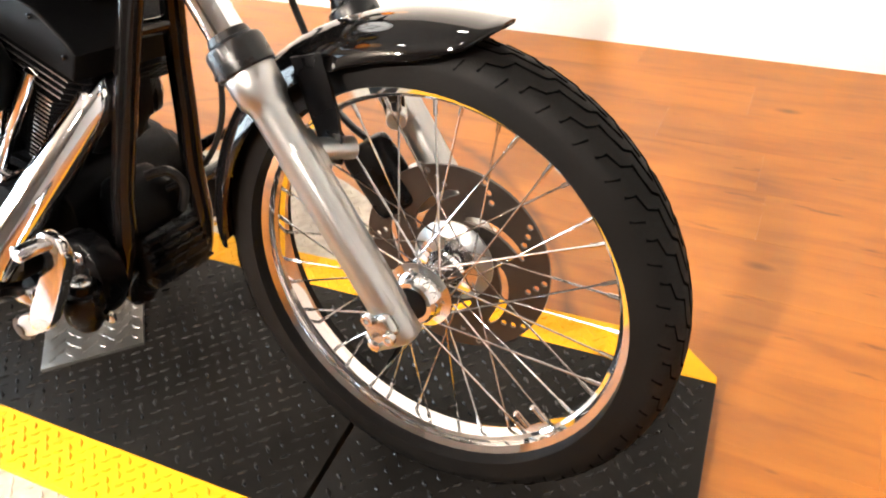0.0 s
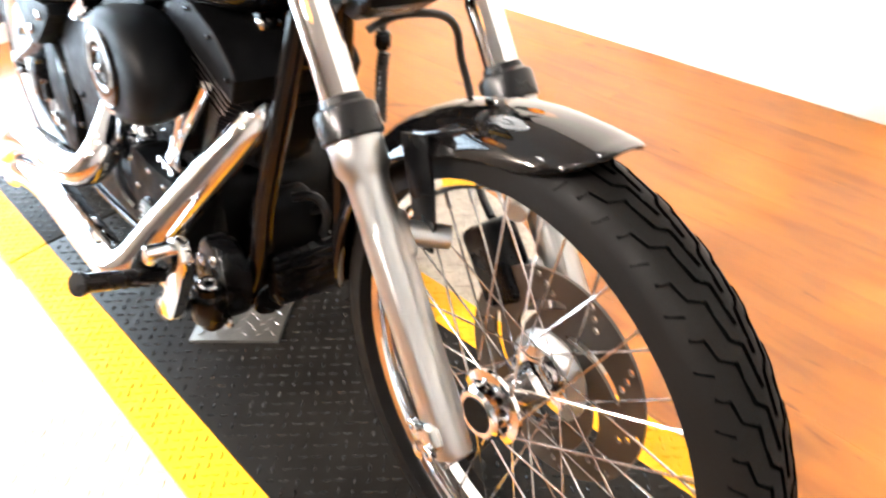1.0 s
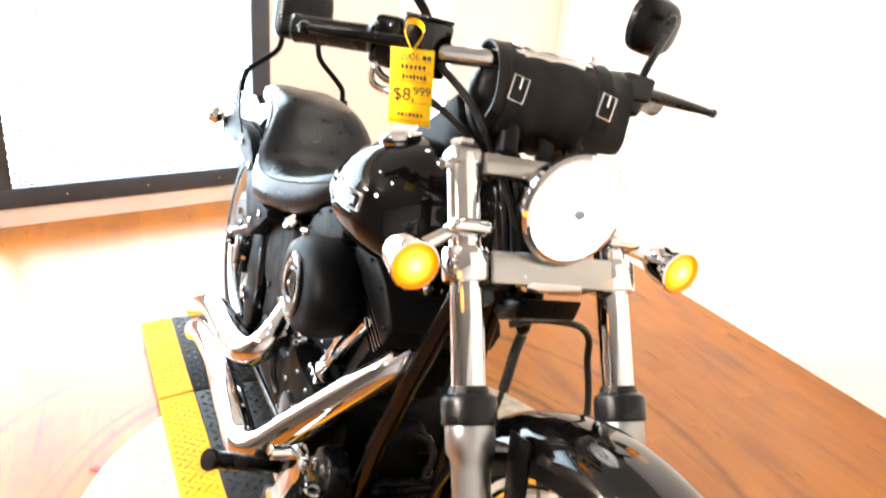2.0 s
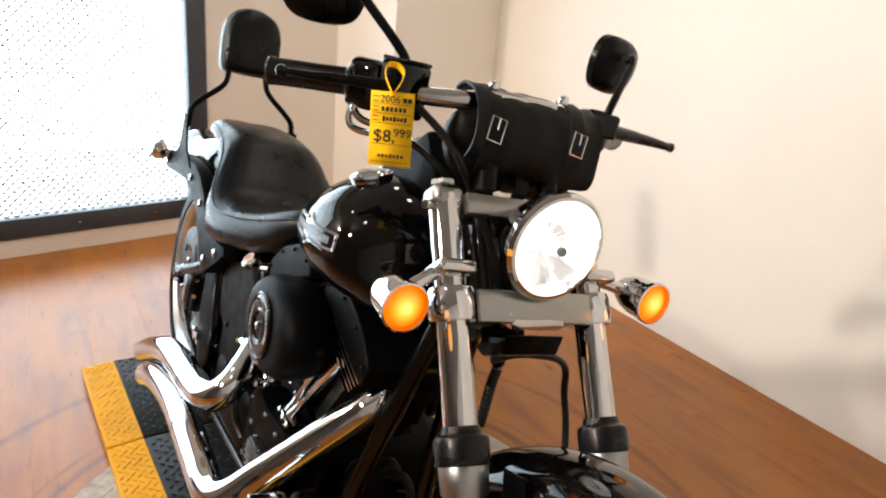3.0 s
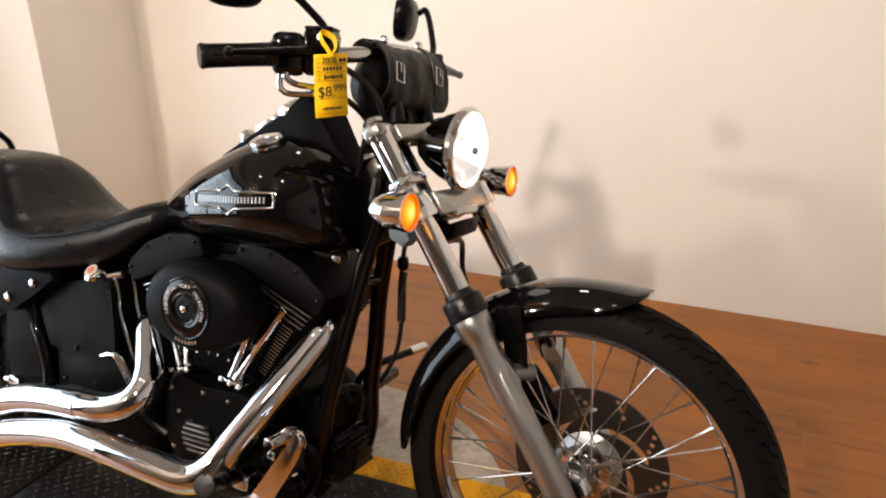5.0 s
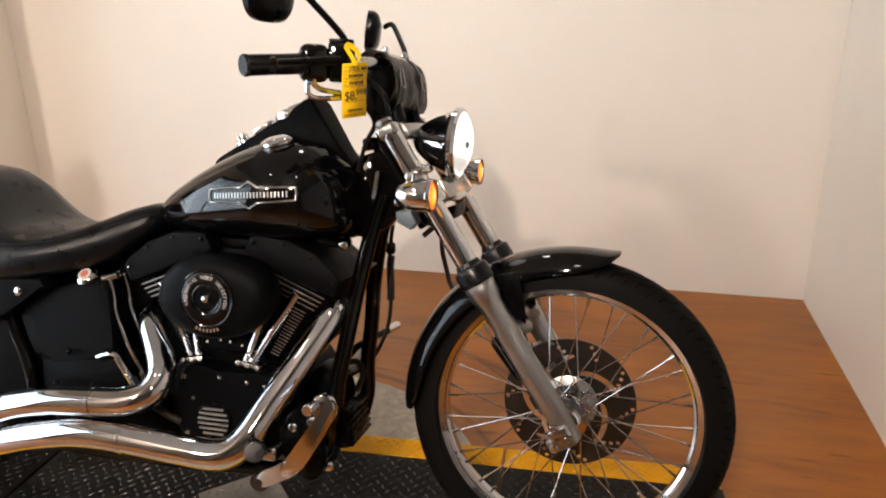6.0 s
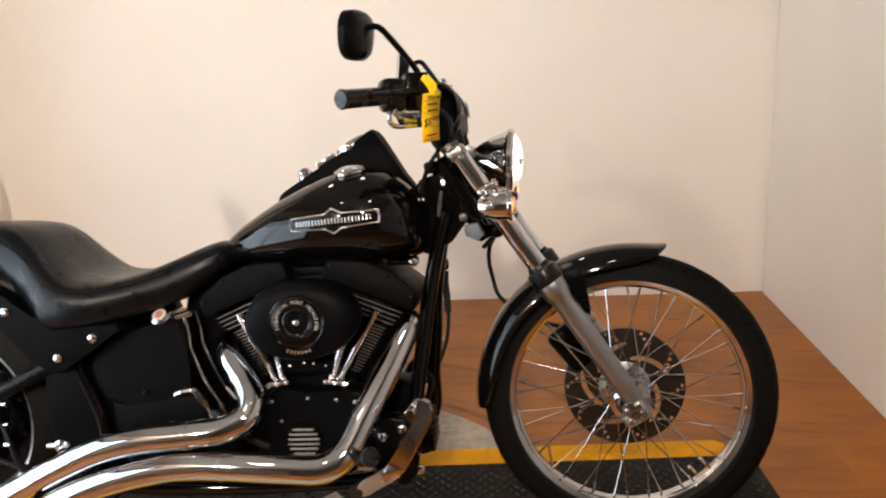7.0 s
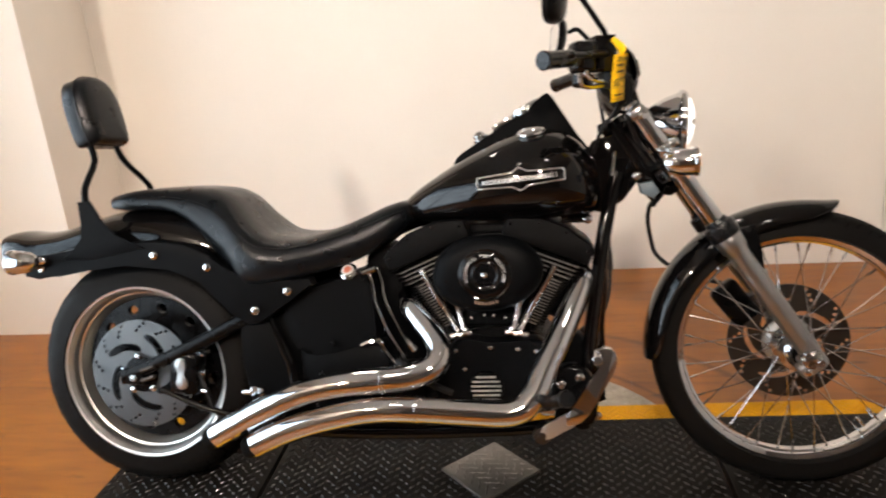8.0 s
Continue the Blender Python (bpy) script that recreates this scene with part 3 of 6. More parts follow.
# front wheel
def tyre_bm(R, r_in, half, c, groove, segs=72):
    prof = []
    n = 14
    for k in range(n + 1):
        a = math.pi * k / n
        w = -math.cos(a) * half
        h = math.sin(a) ** 0.62
        prof.append((r_in + (R - r_in) * h, w))
    prof += [(r_in - 0.004, half * 0.5), (r_in - 0.004, -half * 0.5), prof[0]]
    return lathe(prof, wheel_m(c), segs)


fw = part("front_wheel", lathe([(r * 1.030, h * 0.88) for r, h in ((0.262, -0.026), (0.277, -0.034), (0.279, -0.031), (0.272, -0.026), (0.262, -0.018), (0.2545, -0.012), (0.2535, 0.0), (0.2545, 0.012), (0.262, 0.018), (0.272, 0.026), (0.279, 0.031), (0.277, 0.034), (0.262, 0.026), (0.259, 0.016), (0.258, 0.0), (0.259, -0.016), (0.262, -0.026))], wheel_m(FA), 96), CHROME, bike, "polished chrome spoked rim")
part("tyre", tyre_bm(0.343, 0.283, 0.046, FA, True), RUBBER, fw, "black rubber tyre with zigzag tread grooves")


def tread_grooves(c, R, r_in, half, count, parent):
    """Zigzag grooves round the tyre's crown: flat near-black strips, their shade in the colour."""
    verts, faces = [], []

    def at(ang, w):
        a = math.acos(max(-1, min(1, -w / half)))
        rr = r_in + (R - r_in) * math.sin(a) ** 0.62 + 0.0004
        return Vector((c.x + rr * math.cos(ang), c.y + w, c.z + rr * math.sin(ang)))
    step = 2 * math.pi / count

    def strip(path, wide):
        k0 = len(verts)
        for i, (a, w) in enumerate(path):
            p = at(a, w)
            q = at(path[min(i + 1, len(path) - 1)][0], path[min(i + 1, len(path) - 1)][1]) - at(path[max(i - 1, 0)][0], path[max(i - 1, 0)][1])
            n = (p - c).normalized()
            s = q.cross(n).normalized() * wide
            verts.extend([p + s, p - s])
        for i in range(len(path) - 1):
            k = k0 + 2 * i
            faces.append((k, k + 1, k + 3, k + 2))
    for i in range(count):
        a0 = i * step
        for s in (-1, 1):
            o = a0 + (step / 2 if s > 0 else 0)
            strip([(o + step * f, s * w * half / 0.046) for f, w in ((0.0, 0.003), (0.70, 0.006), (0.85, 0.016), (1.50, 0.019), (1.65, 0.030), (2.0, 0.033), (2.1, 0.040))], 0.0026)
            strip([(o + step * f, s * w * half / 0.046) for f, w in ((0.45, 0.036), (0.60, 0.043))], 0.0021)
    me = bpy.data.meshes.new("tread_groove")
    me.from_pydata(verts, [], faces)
    me.materials.append(GROOVE_SHADE)
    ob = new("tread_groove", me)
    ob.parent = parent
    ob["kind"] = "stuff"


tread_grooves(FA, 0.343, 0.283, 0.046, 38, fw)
# Flat black disc in place of the hub's open bore and its darkness.
part("hub_bore", lathe([(0, 0.0672), (0.0225, 0.0672), (0.0235, 0.066)], wheel_m(FA), 28), mat("dark_bore_disc", (0.004, 0.004, 0.004), 0.6, spec=0.1), fw, "black bearing seal")
part("hub", lathe([(0, -0.062), (0.018, -0.062), (0.02, -0.045), (0.046, -0.042), (0.048, -0.037), (0.03, -0.032), (0.024, -0.02), (0.024, 0.02), (0.03, 0.032), (0.048, 0.037), (0.048, 0.043), (0.036, 0.046), (0.034, 0.062), (0.03, 0.066), (0.019, 0.066), (0.0185, 0.054), (0, 0.054)], wheel_m(FA), 40), CHROME, fw, "chrome wheel hub")
for k in range(10):
    a = 2 * math.pi * k / 10
    p = FA + Vector((0.036 * math.cos(a), -0.044, 0.036 * math.sin(a)))
    part("flange_bolt", lathe([(0, 0), (0.0035, 0), (0.0035, 0.004), (0, 0.005)], along(p, p + Vector((0, -1, 0))), 8), CHROME, fw)
# spokes: one mesh for each slant and side
spoke_data = {}
for side in (-1, 1):
    for slant in (-1, 1):
        ang = slant * radians(44)
        p = Vector((0.043, side * (0.041 if slant > 0 else 0.037), 0))
        q = Vector((0.262 * math.cos(ang), side * 0.006, 0.262 * math.sin(ang)))
        b = rod(p, q, 0.0015, 8)
        d = (q - p).normalized()
        b = rod(q - d * 0.020, q, 0.0030, 8, b)
        spoke_data[side, slant] = mesh_of("spoke", b, WORN_CHROME)
for k in range(10):
    for side in (-1, 1):
        for slant in (-1, 1):
            a = 2 * math.pi * (k / 10 + (0.05 if side > 0 else 0) + (0.025 if slant > 0 else 0))
            s = new("spoke", spoke_data[side, slant])
            s.parent = fw
            s.matrix_local = Matrix.Translation(FA) @ Matrix.Rotation(-a, 4, 'Y')
for dx in (-0.012, 0.012):
    v = FA + Vector((0.168 + dx, -0.012, -0.185 + dx * 0.9))
    part("valve_cap", rod(v, v + Vector((-0.018, -0.004, 0.022)), 0.005, 10), WORN_CHROME, fw)


def disc_bm(c, y, r_out, r_in, holes, slots, turn=1, thick=0.005, wide=0.0062):
    """A brake disc: an outer band drilled in slanting rows of three, and long curved slots in its inner half."""
    own = bmesh.new()

    def ring(pts):
        vs = [own.verts.new((c.x + px, y - thick / 2, c.z + pz)) for px, pz in pts]
        for k in range(len(vs)):
            own.edges.new((vs[k], vs[(k + 1) % len(vs)]))

    def polar(r, a):
        return (r * math.cos(a), r * math.sin(a))
    ring([polar(r_out, 2 * math.pi * k / 96) for k in range(96)])
    ring([polar(r_in, 2 * math.pi * k / 48) for k in range(48)])
    span = r_out - r_in
    for n in range(holes):
        a0 = 2 * math.pi * n / holes
        for q in range(3):
            hx, hz = polar(r_out - 0.008 - 0.0105 * q, a0 + turn * 0.085 * q)
            ring([(hx + 0.0046 * math.cos(2 * math.pi * k / 10), hz + 0.0046 * math.sin(2 * math.pi * k / 10)) for k in range(10)])
    for n in range(slots):
        a0 = 2 * math.pi * n / slots + 0.2
        line = [polar(r_in + span * (0.14 + 0.44 * f), a0 + turn * (0.10 + 1.10 * f)) for f in np.linspace(0, 1, 13)]
        left, right = [], []
        for k, p in enumerate(line):
            a, b = line[max(k - 1, 0)], line[min(k + 1, 12)]
            l = math.hypot(b[0] - a[0], b[1] - a[1])
            nx, nz = -(b[1] - a[1]) / l, (b[0] - a[0]) / l
            w = wide * math.sqrt(max(0.15, 1 - ((k - 6) / 6) ** 6))
            left.append((p[0] + nx * w, p[1] + nz * w))
            right.append((p[0] - nx * w, p[1] - nz * w))
        ring([tuple(float(v) for v in p) for p in left + right[::-1]])
    bmesh.ops.triangle_fill(own, use_beauty=True, use_dissolve=False, edges=list(own.edges))
    g = bmesh.ops.extrude_face_region(own, geom=list(own.faces))
    bmesh.ops.translate(own, vec=(0, thick, 0), verts=[v for v in g["geom"] if isinstance(v, bmesh.types.BMVert)])
    return own


part("brake_disc", disc_bm(FA, 0.062, 0.147, 0.058, 10, 5, -1), DISC_STEEL, fw, "drilled steel brake disc")
part("disc_carrier", lathe([(0.032, -0.040), (0.044, -0.044), (0.052, -0.052), (0.063, -0.056), (0.063, -0.066), (0.03, -0.066)], wheel_m(FA), 40), ALU, fw, "dished aluminium disc carrier")

# fork
FORK_Y = 0.119
FROTX = Matrix.Rotation(-math.atan2(0.179, 0.273), 4, 'Y')
FD = Vector((-0.179, 0, 0.273)).normalized()      # up the fork
LEG0 = Vector((0.0155, 0, 0.3485))


def fork_at(d, y):
    p = LEG0 + FD * d
    return Vector((p.x, y, p.z))


def fm(d, y):
    return along(fork_at(d, y), fork_at(d + 1, y))


for s in (-1, 1):
    y = s * FORK_Y
    leg = part("fork_leg", lathe([(0, -0.016), (0.021, -0.016), (0.0225, -0.012), (0.0232, 0.03), (0.0240, 0.08), (0.0242, 0.20), (0.0244, 0.300), (0.0262, 0.312), (0.0308, 0.319), (0.0318, 0.352), (0.0300, 0.356), (0.028, 0.357), (0, 0.357)], fm(0, y), 32), ALU, bike, "satin aluminium lower fork leg")
    part("axle_clamp", box(LEG0 + Vector((-0.010, y, -0.004)), (0.052, 0.034, 0.050), 0.010, 3, Matrix.Rotation(radians(-33), 4, 'Y')), ALU, leg)
    part("axle_nut", lathe([(0, 0), (0.015, 0), (0.015, 0.012), (0.010, 0.014), (0.009, 0.020), (0, 0.020)], along((0.0, y + s * 0.010, 0.345), (0.0, y + s, 0.345)), 6 if s < 0 else 20), STEEL, leg)
    clampb = part("pinch_block", box(LEG0 + Vector((-0.020, y, -0.018)), (0.040, 0.040, 0.030), 0.006, 3, Matrix.Rotation(radians(-33), 4, 'Y')), ALU, leg)
    part("pinch_nut", lathe([(0, 0), (0.0095, 0), (0.0095, 0.008), (0.006, 0.010), (0, 0.011)], along(LEG0 + Vector((-0.024, y + s * 0.019, -0.022)), LEG0 + Vector((-0.024, y + s, -0.022))), 6), CHROME, clampb)
    part("drain_bolt", lathe([(0, 0), (0.006, 0), (0.006, 0.006), (0, 0.007)], along(fork_at(0.012, y + s * 0.024), fork_at(0.012, y + s)), 8), STEEL, leg)
    part("leg_web", box(fork_at(0.137, y), (0.0395, 0.0440, 0.235), 0.010, 3, FROTX), ALU, leg)
    part("mount_boss", box(fork_at(0.238, y - s * 0.004), (0.0440, 0.0480, 0.062), 0.012, 3, FROTX), ALU, leg)
    part("clamp_cap", box(fork_at(0.016, y + s * 0.012) + Vector((-0.006, 0, -0.006)), (0.046, 0.036, 0.034), 0.009, 3, FROTX), STEEL, leg)
    for d, dx in ((0.024, -0.014), (0.002, 0.004)):
        q = fork_at(d, y + s * 0.028) + Vector((dx, 0, 0))
        part("pinch_bolt", lathe([(0.0085, 0), (0.0085, 0.007), (0.0075, 0.008), (0.004, 0.008), (0.004, 0.004), (0, 0.004)], along(q, q + Vector((0, s, 0))), 14), WORN_CHROME, leg)
    part("fork_boot", lathe([(0.0225, 0.352), (0.0345, 0.352), (0.036, 0.354), (0.036, 0.382), (0.034, 0.387), (0.027, 0.391), (0.0245, 0.400), (0.0225, 0.400)], fm(0, y), 28), PLASTIC, bike, "black rubber fork boot")
    part("fork_tube", lathe([(0.0225, 0.34), (0.0225, 0.707), (0, 0.707)], fm(0, y), 32), CHROME, bike, "chrome upper fork tube")
    part("fender_mount", rod(fork_at(0.245, y - s * 0.010), fork_at(0.245, y - s * 0.010) + Vector((0.034, -s * 0.058, -0.010)), 0.0145, 16), ALU, leg)

# lower clamp and its chrome cover
lc, uc = 0.555, 0.709
low = part("lower_triple_clamp", lathe([(0.0225, -0.022), (0.031, -0.022), (0.033, -0.016), (0.033, 0.016), (0.031, 0.022), (0.0225, 0.022)], fm(lc, -FORK_Y), 28), CHROME, bike, "chrome lower fork clamp")
part("clamp_collar", lathe([(0.0225, -0.022), (0.031, -0.022), (0.033, -0.016), (0.033, 0.016), (0.031, 0.022), (0.0225, 0.022)], fm(lc, FORK_Y), 28), CHROME, low)
part("cover_bar", box(fork_at(lc, 0) + Vector((0.026, 0, 0.012)), (0.010, 2 * FORK_Y - 0.045, 0.044), 0.003, 2, FROTX), SATIN_CHROME, low, "satin chrome cover bar")
part("lower_yoke", box(fork_at(lc - 0.016, 0) + Vector((-0.012, 0, 0)), (0.072, 2 * FORK_Y - 0.05, 0.026), 0.008, 2, FROTX), BLACK_SATIN, low)
part("yoke_tongue", prism([(-0.30, 0.768), (-0.245, 0.79), (-0.25, 0.76), (-0.29, 0.738), (-0.31, 0.742)], -0.05, 0.05, 0.006), BLACK_SATIN, low)
up = part("upper_triple_clamp", box(fork_at(uc - 0.004, 0) + Vector((0.022, 0, 0.0)), (0.020, 2 * FORK_Y - 0.040, 0.030), 0.003, 2, FROTX), SATIN_CHROME, bike, "satin aluminium upper fork clamp")
for s in (-1, 1):
    cap = part("fork_cap", box(fork_at(uc - 0.004, s * FORK_Y), (0.044, 0.048, 0.032), 0.011, 4, FROTX), SATIN_CHROME, up, "satin chrome clamp block")
    part("cap_nut", rod(fork_at(uc + 0.012, s * FORK_Y), fork_at(uc + 0.022, s * FORK_Y), 0.018, 6), WORN_CHROME, cap)
    part("pinch_bolt", rod(fork_at(uc, s * FORK_Y) + Vector((0.010, s * 0.020, -0.012)), fork_at(uc, s * FORK_Y) + Vector((0.016, s * 0.035, -0.012)), 0.007, 10), CHROME, up)
    part("signal_bracket", box(fork_at(lc + 0.052, s * (FORK_Y + 0.004)) + Vector((0.012, 0, 0.002)), (0.052, 0.058, 0.020), 0.008, 3, FROTX), CHROME, low)
part("steering_head", rod((-0.300, 0, 0.742), (-0.415, 0, 0.925), 0.032, 20), BLACK_GLOSS, bike, "black steering head")

# headlight
HC = Vector((-0.264, 0.0, 0.914))
HD = Vector((1, 0, -0.06)).normalized()
HM = along(HC, HC + HD)
head = part("headlight", lathe([(0, -0.092), (0.014, -0.090), (0.030, -0.078), (0.045, -0.058), (0.058, -0.034), (0.068, -0.010), (0.072, -0.003), (0.0765, 0.000), (0.077, 0.009), (0.073, 0.0145), (0.068, 0.0155), (0.067, 0.009)], HM, 56), CHROME, bike, "round chrome headlight, switched on")
lensb = lathe([(0.0, 0.036), (0.020, 0.0348), (0.038, 0.031), (0.054, 0.024), (0.064, 0.0155), (0.0675, 0.010)], HM, 48)
lens = part("lens", lensb, LIT_LENS, head, "clear glass headlight lens")
lens.visible_shadow = False
own = bmesh.new()
RP = [(0.012, -0.028), (0.026, -0.022), (0.040, -0.013), (0.054, -0.003), (0.0665, 0.009)]
rows = []
for i, (r, h) in enumerate(RP):
    rows.append([own.verts.new(HM @ Vector((r * math.cos(2 * math.pi * k / 40), r * math.sin(2 * math.pi * k / 40), h - (0.003 if k % 4 in (1, 2) else 0) * (0 < i < 4)))) for k in range(40)])
for a, b in zip(rows, rows[1:]):
    for k in range(40):
        own.faces.new((a[k], a[(k + 1) % 40], b[(k + 1) % 40], b[k]))
own.faces.new(rows[0])
part("reflector", own, LAMP_DIM, head, "bright faceted mirror reflector", 8)
part("bulb", lathe([(0.0, 0.010), (0.006, 0.008), (0.010, 0.0), (0.011, -0.02)], HM, 20), LAMP_GLOW, head, "glowing bulb")
own = bmesh.new()
for k in range(24):      # the lit upper half of the reflector
    a0, a1 = 2 * math.pi * k / 24, 2 * math.pi * (k + 1) / 24
    for (r0, h0), (r1, h1) in zip(RP[1:], RP[2:]):
        quad = [HM @ Vector((r * math.cos(a), r * math.sin(a), h + 0.0015)) for r, h, a in ((r0, h0, a0), (r0, h0, a1), (r1, h1, a1), (r1, h1, a0))]
        if (quad[0] + quad[2]).z / 2 > HC.z - 0.018:
            own.faces.new([own.verts.new(v) for v in quad])
part("lit_reflector", own, LAMP_GLOW, head, "glowing upper reflector")
part("bulb_shield", lathe([(0, 0.0), (0.0065, 0.0), (0.0065, 0.008), (0, 0.010)], HM @ pose(0, 0, 0.012), 16), BLACK_SATIN, head, "dark bulb shield")
part("mount_bracket", box((-0.272, -0.0, 0.805), (0.05, 0.09, 0.018), 0.005), CHROME, head)
part("mount_post", rod((-0.275, 0, 0.80), (-0.285, 0, 0.835), 0.012, 14), CHROME, head)
bolt((-0.262, -0.050, 0.812), (0.5, -0.8, 0), 0.012, head)
lamp("headlight_beam", 'SPOT', BIKE @ STEER @ Matrix.Translation(HC + HD * 0.04) @ HD.to_track_quat('-Z', 'Y').to_matrix().to_4x4(), 14, (1.0, 0.96, 0.9), 0.05)


def signal(c, d, stalk_from, amber=True):
    """A bullet turn signal at c that faces d."""
    m = along(c, Vector(c) + Vector(d))
    s = part("turn_signal", lathe([(0, -0.044), (0.010, -0.042), (0.019, -0.034), (0.026, -0.019), (0.030, -0.002), (0.030, 0.024), (0.0325, 0.026), (0.0325, 0.033), (0.030, 0.034), (0.028, 0.026)], m, 36), CHROME, bike, "chrome bullet turn signal")
    part("lens", lathe([(0.0, 0.036), (0.007, 0.0355), (0.014, 0.034), (0.022, 0.031), (0.0285, 0.026)], m, 28), AMBER_LIT if amber else AMBER, s, "lit amber lens" if amber else "amber lens")
    if amber:
        lamp("signal_glow", 'POINT', BIKE @ STEER @ m @ pose(0, 0, 0.07), 0.05, (1.0, 0.38, 0.05), 0.02)
    if stalk_from is not None:
        part("stalk", rod(stalk_from, Vector(c) + Vector(d) * -0.006, 0.0095, 14), CHROME, s)
    return s


front_signals = []
for s in (-1, 1):
    front_signals += [signal((-0.283, s * 0.208, 0.832 + s * 0.010), (1, 0, 0.02), fork_at(lc + 0.052, s * (FORK_Y + 0.02)) + Vector((0.012, 0, 0)))]
for s in (-1, 1):
    signal((-1.936, s * 0.196, 0.655), (-1, 0, 0), (-1.885, s * 0.150, 0.650), False)

# front fender
def fender_bm(c, stations, th=0.003):
    """stations: (angle in degrees from +x, radius, half width, drop of the sides)."""
    rings = []
    for ang, R, w, drop in stations:
        a = radians(ang)
        rad = Vector((math.cos(a), 0, math.sin(a)))
        ring = []
        n = 20
        prof = []
        for k in range(n + 1):
            u = math.sin((-1 + 2 * k / n) * math.pi / 2)
            prof.append((w * u, R - drop * (1 - max(0.0, 1 - abs(u) ** 2.4) ** 0.6)))
        outer = [Vector((c.x, 0, c.z)) + rad * r + Vector((0, y, 0)) for y, r in prof]
        inner = [Vector((c.x, 0, c.z)) + rad * (r - th) + Vector((0, y * 0.95, 0)) for y, r in prof][::-1]
        rings.append(outer + inner)
    return loft(rings)


def fspline(rows, n=36):
    pts = np.array(rows, float)
    out = []
    for u in np.linspace(0, len(rows) - 1, n):
        i = min(int(u), len(rows) - 2)
        t = u - i
        a, b, c, d = pts[max(i - 1, 0)], pts[i], pts[i + 1], pts[min(i + 2, len(rows) - 1)]
        v = 0.5 * (2 * b + (c - a) * t + (2 * a - 5 * b + 4 * c - d) * t * t + (3 * b - a - 3 * c + d) * t ** 3)
        out.append(tuple(float(q) for q in v))
    return out


ff = part("front_fender", fender_bm(FA, fspline([(75.5, 0.3735, 0.020, 0.004), (77, 0.371, 0.040, 0.012), (80, 0.3675, 0.056, 0.024), (87, 0.365, 0.066, 0.040), (97, 0.364, 0.069, 0.046), (112, 0.364, 0.070, 0.050), (130, 0.364, 0.070, 0.052), (150, 0.363, 0.070, 0.050), (168, 0.362, 0.069, 0.046), (178, 0.362, 0.062, 0.038), (183, 0.361, 0.048, 0.022)], 60)), BLACK_GLOSS, bike, "glossy black front fender")
for s in (-1, 1):
    part("fender_bracket", prism([(-0.112, 0.528), (-0.088, 0.528), (-0.086, 0.560), (-0.090, 0.600), (-0.100, 0.640), (-0.106, 0.664), (-0.152, 0.652), (-0.142, 0.622), (-0.126, 0.575)], s * 0.0715, s * 0.0765, 0.0015), BLACK_SATIN, ff, "black fender bracket")
    part("bracket_bolt", lathe([(0, 0), (0.009, 0), (0.009, 0.006), (0, 0.008)], along((-0.098, s * 0.0765, 0.543), (-0.098, s, 0.543)), 10), STEEL, ff)

# brake caliper and hose
cal = part("front_caliper", box((-0.125, 0.075, 0.445), (0.075, 0.05, 0.115), 0.014, 3, Matrix.Rotation(radians(-38), 4, 'Y')), BLACK_SATIN, bike, "black front brake caliper")
part("caliper_bracket", box((-0.075, 0.095, 0.43), (0.05, 0.02, 0.07), 0.005, 2, Matrix.Rotation(radians(-33), 4, 'Y')), ALU, cal)
part("brake_hose", tube([(-0.330, 0.0, 0.712), (-0.310, 0.025, 0.731), (-0.304, 0.060, 0.733), (-0.312, 0.110, 0.722), (-0.326, 0.146, 0.695), (-0.330, 0.160, 0.655), (-0.322, 0.174, 0.605), (-0.308, 0.176, 0.560), (-0.258, 0.140, 0.520), (-0.205, 0.105, 0.505), (-0.155, 0.082, 0.495)], 0.0058, 10), CABLE, bike, "black rubber brake hose")

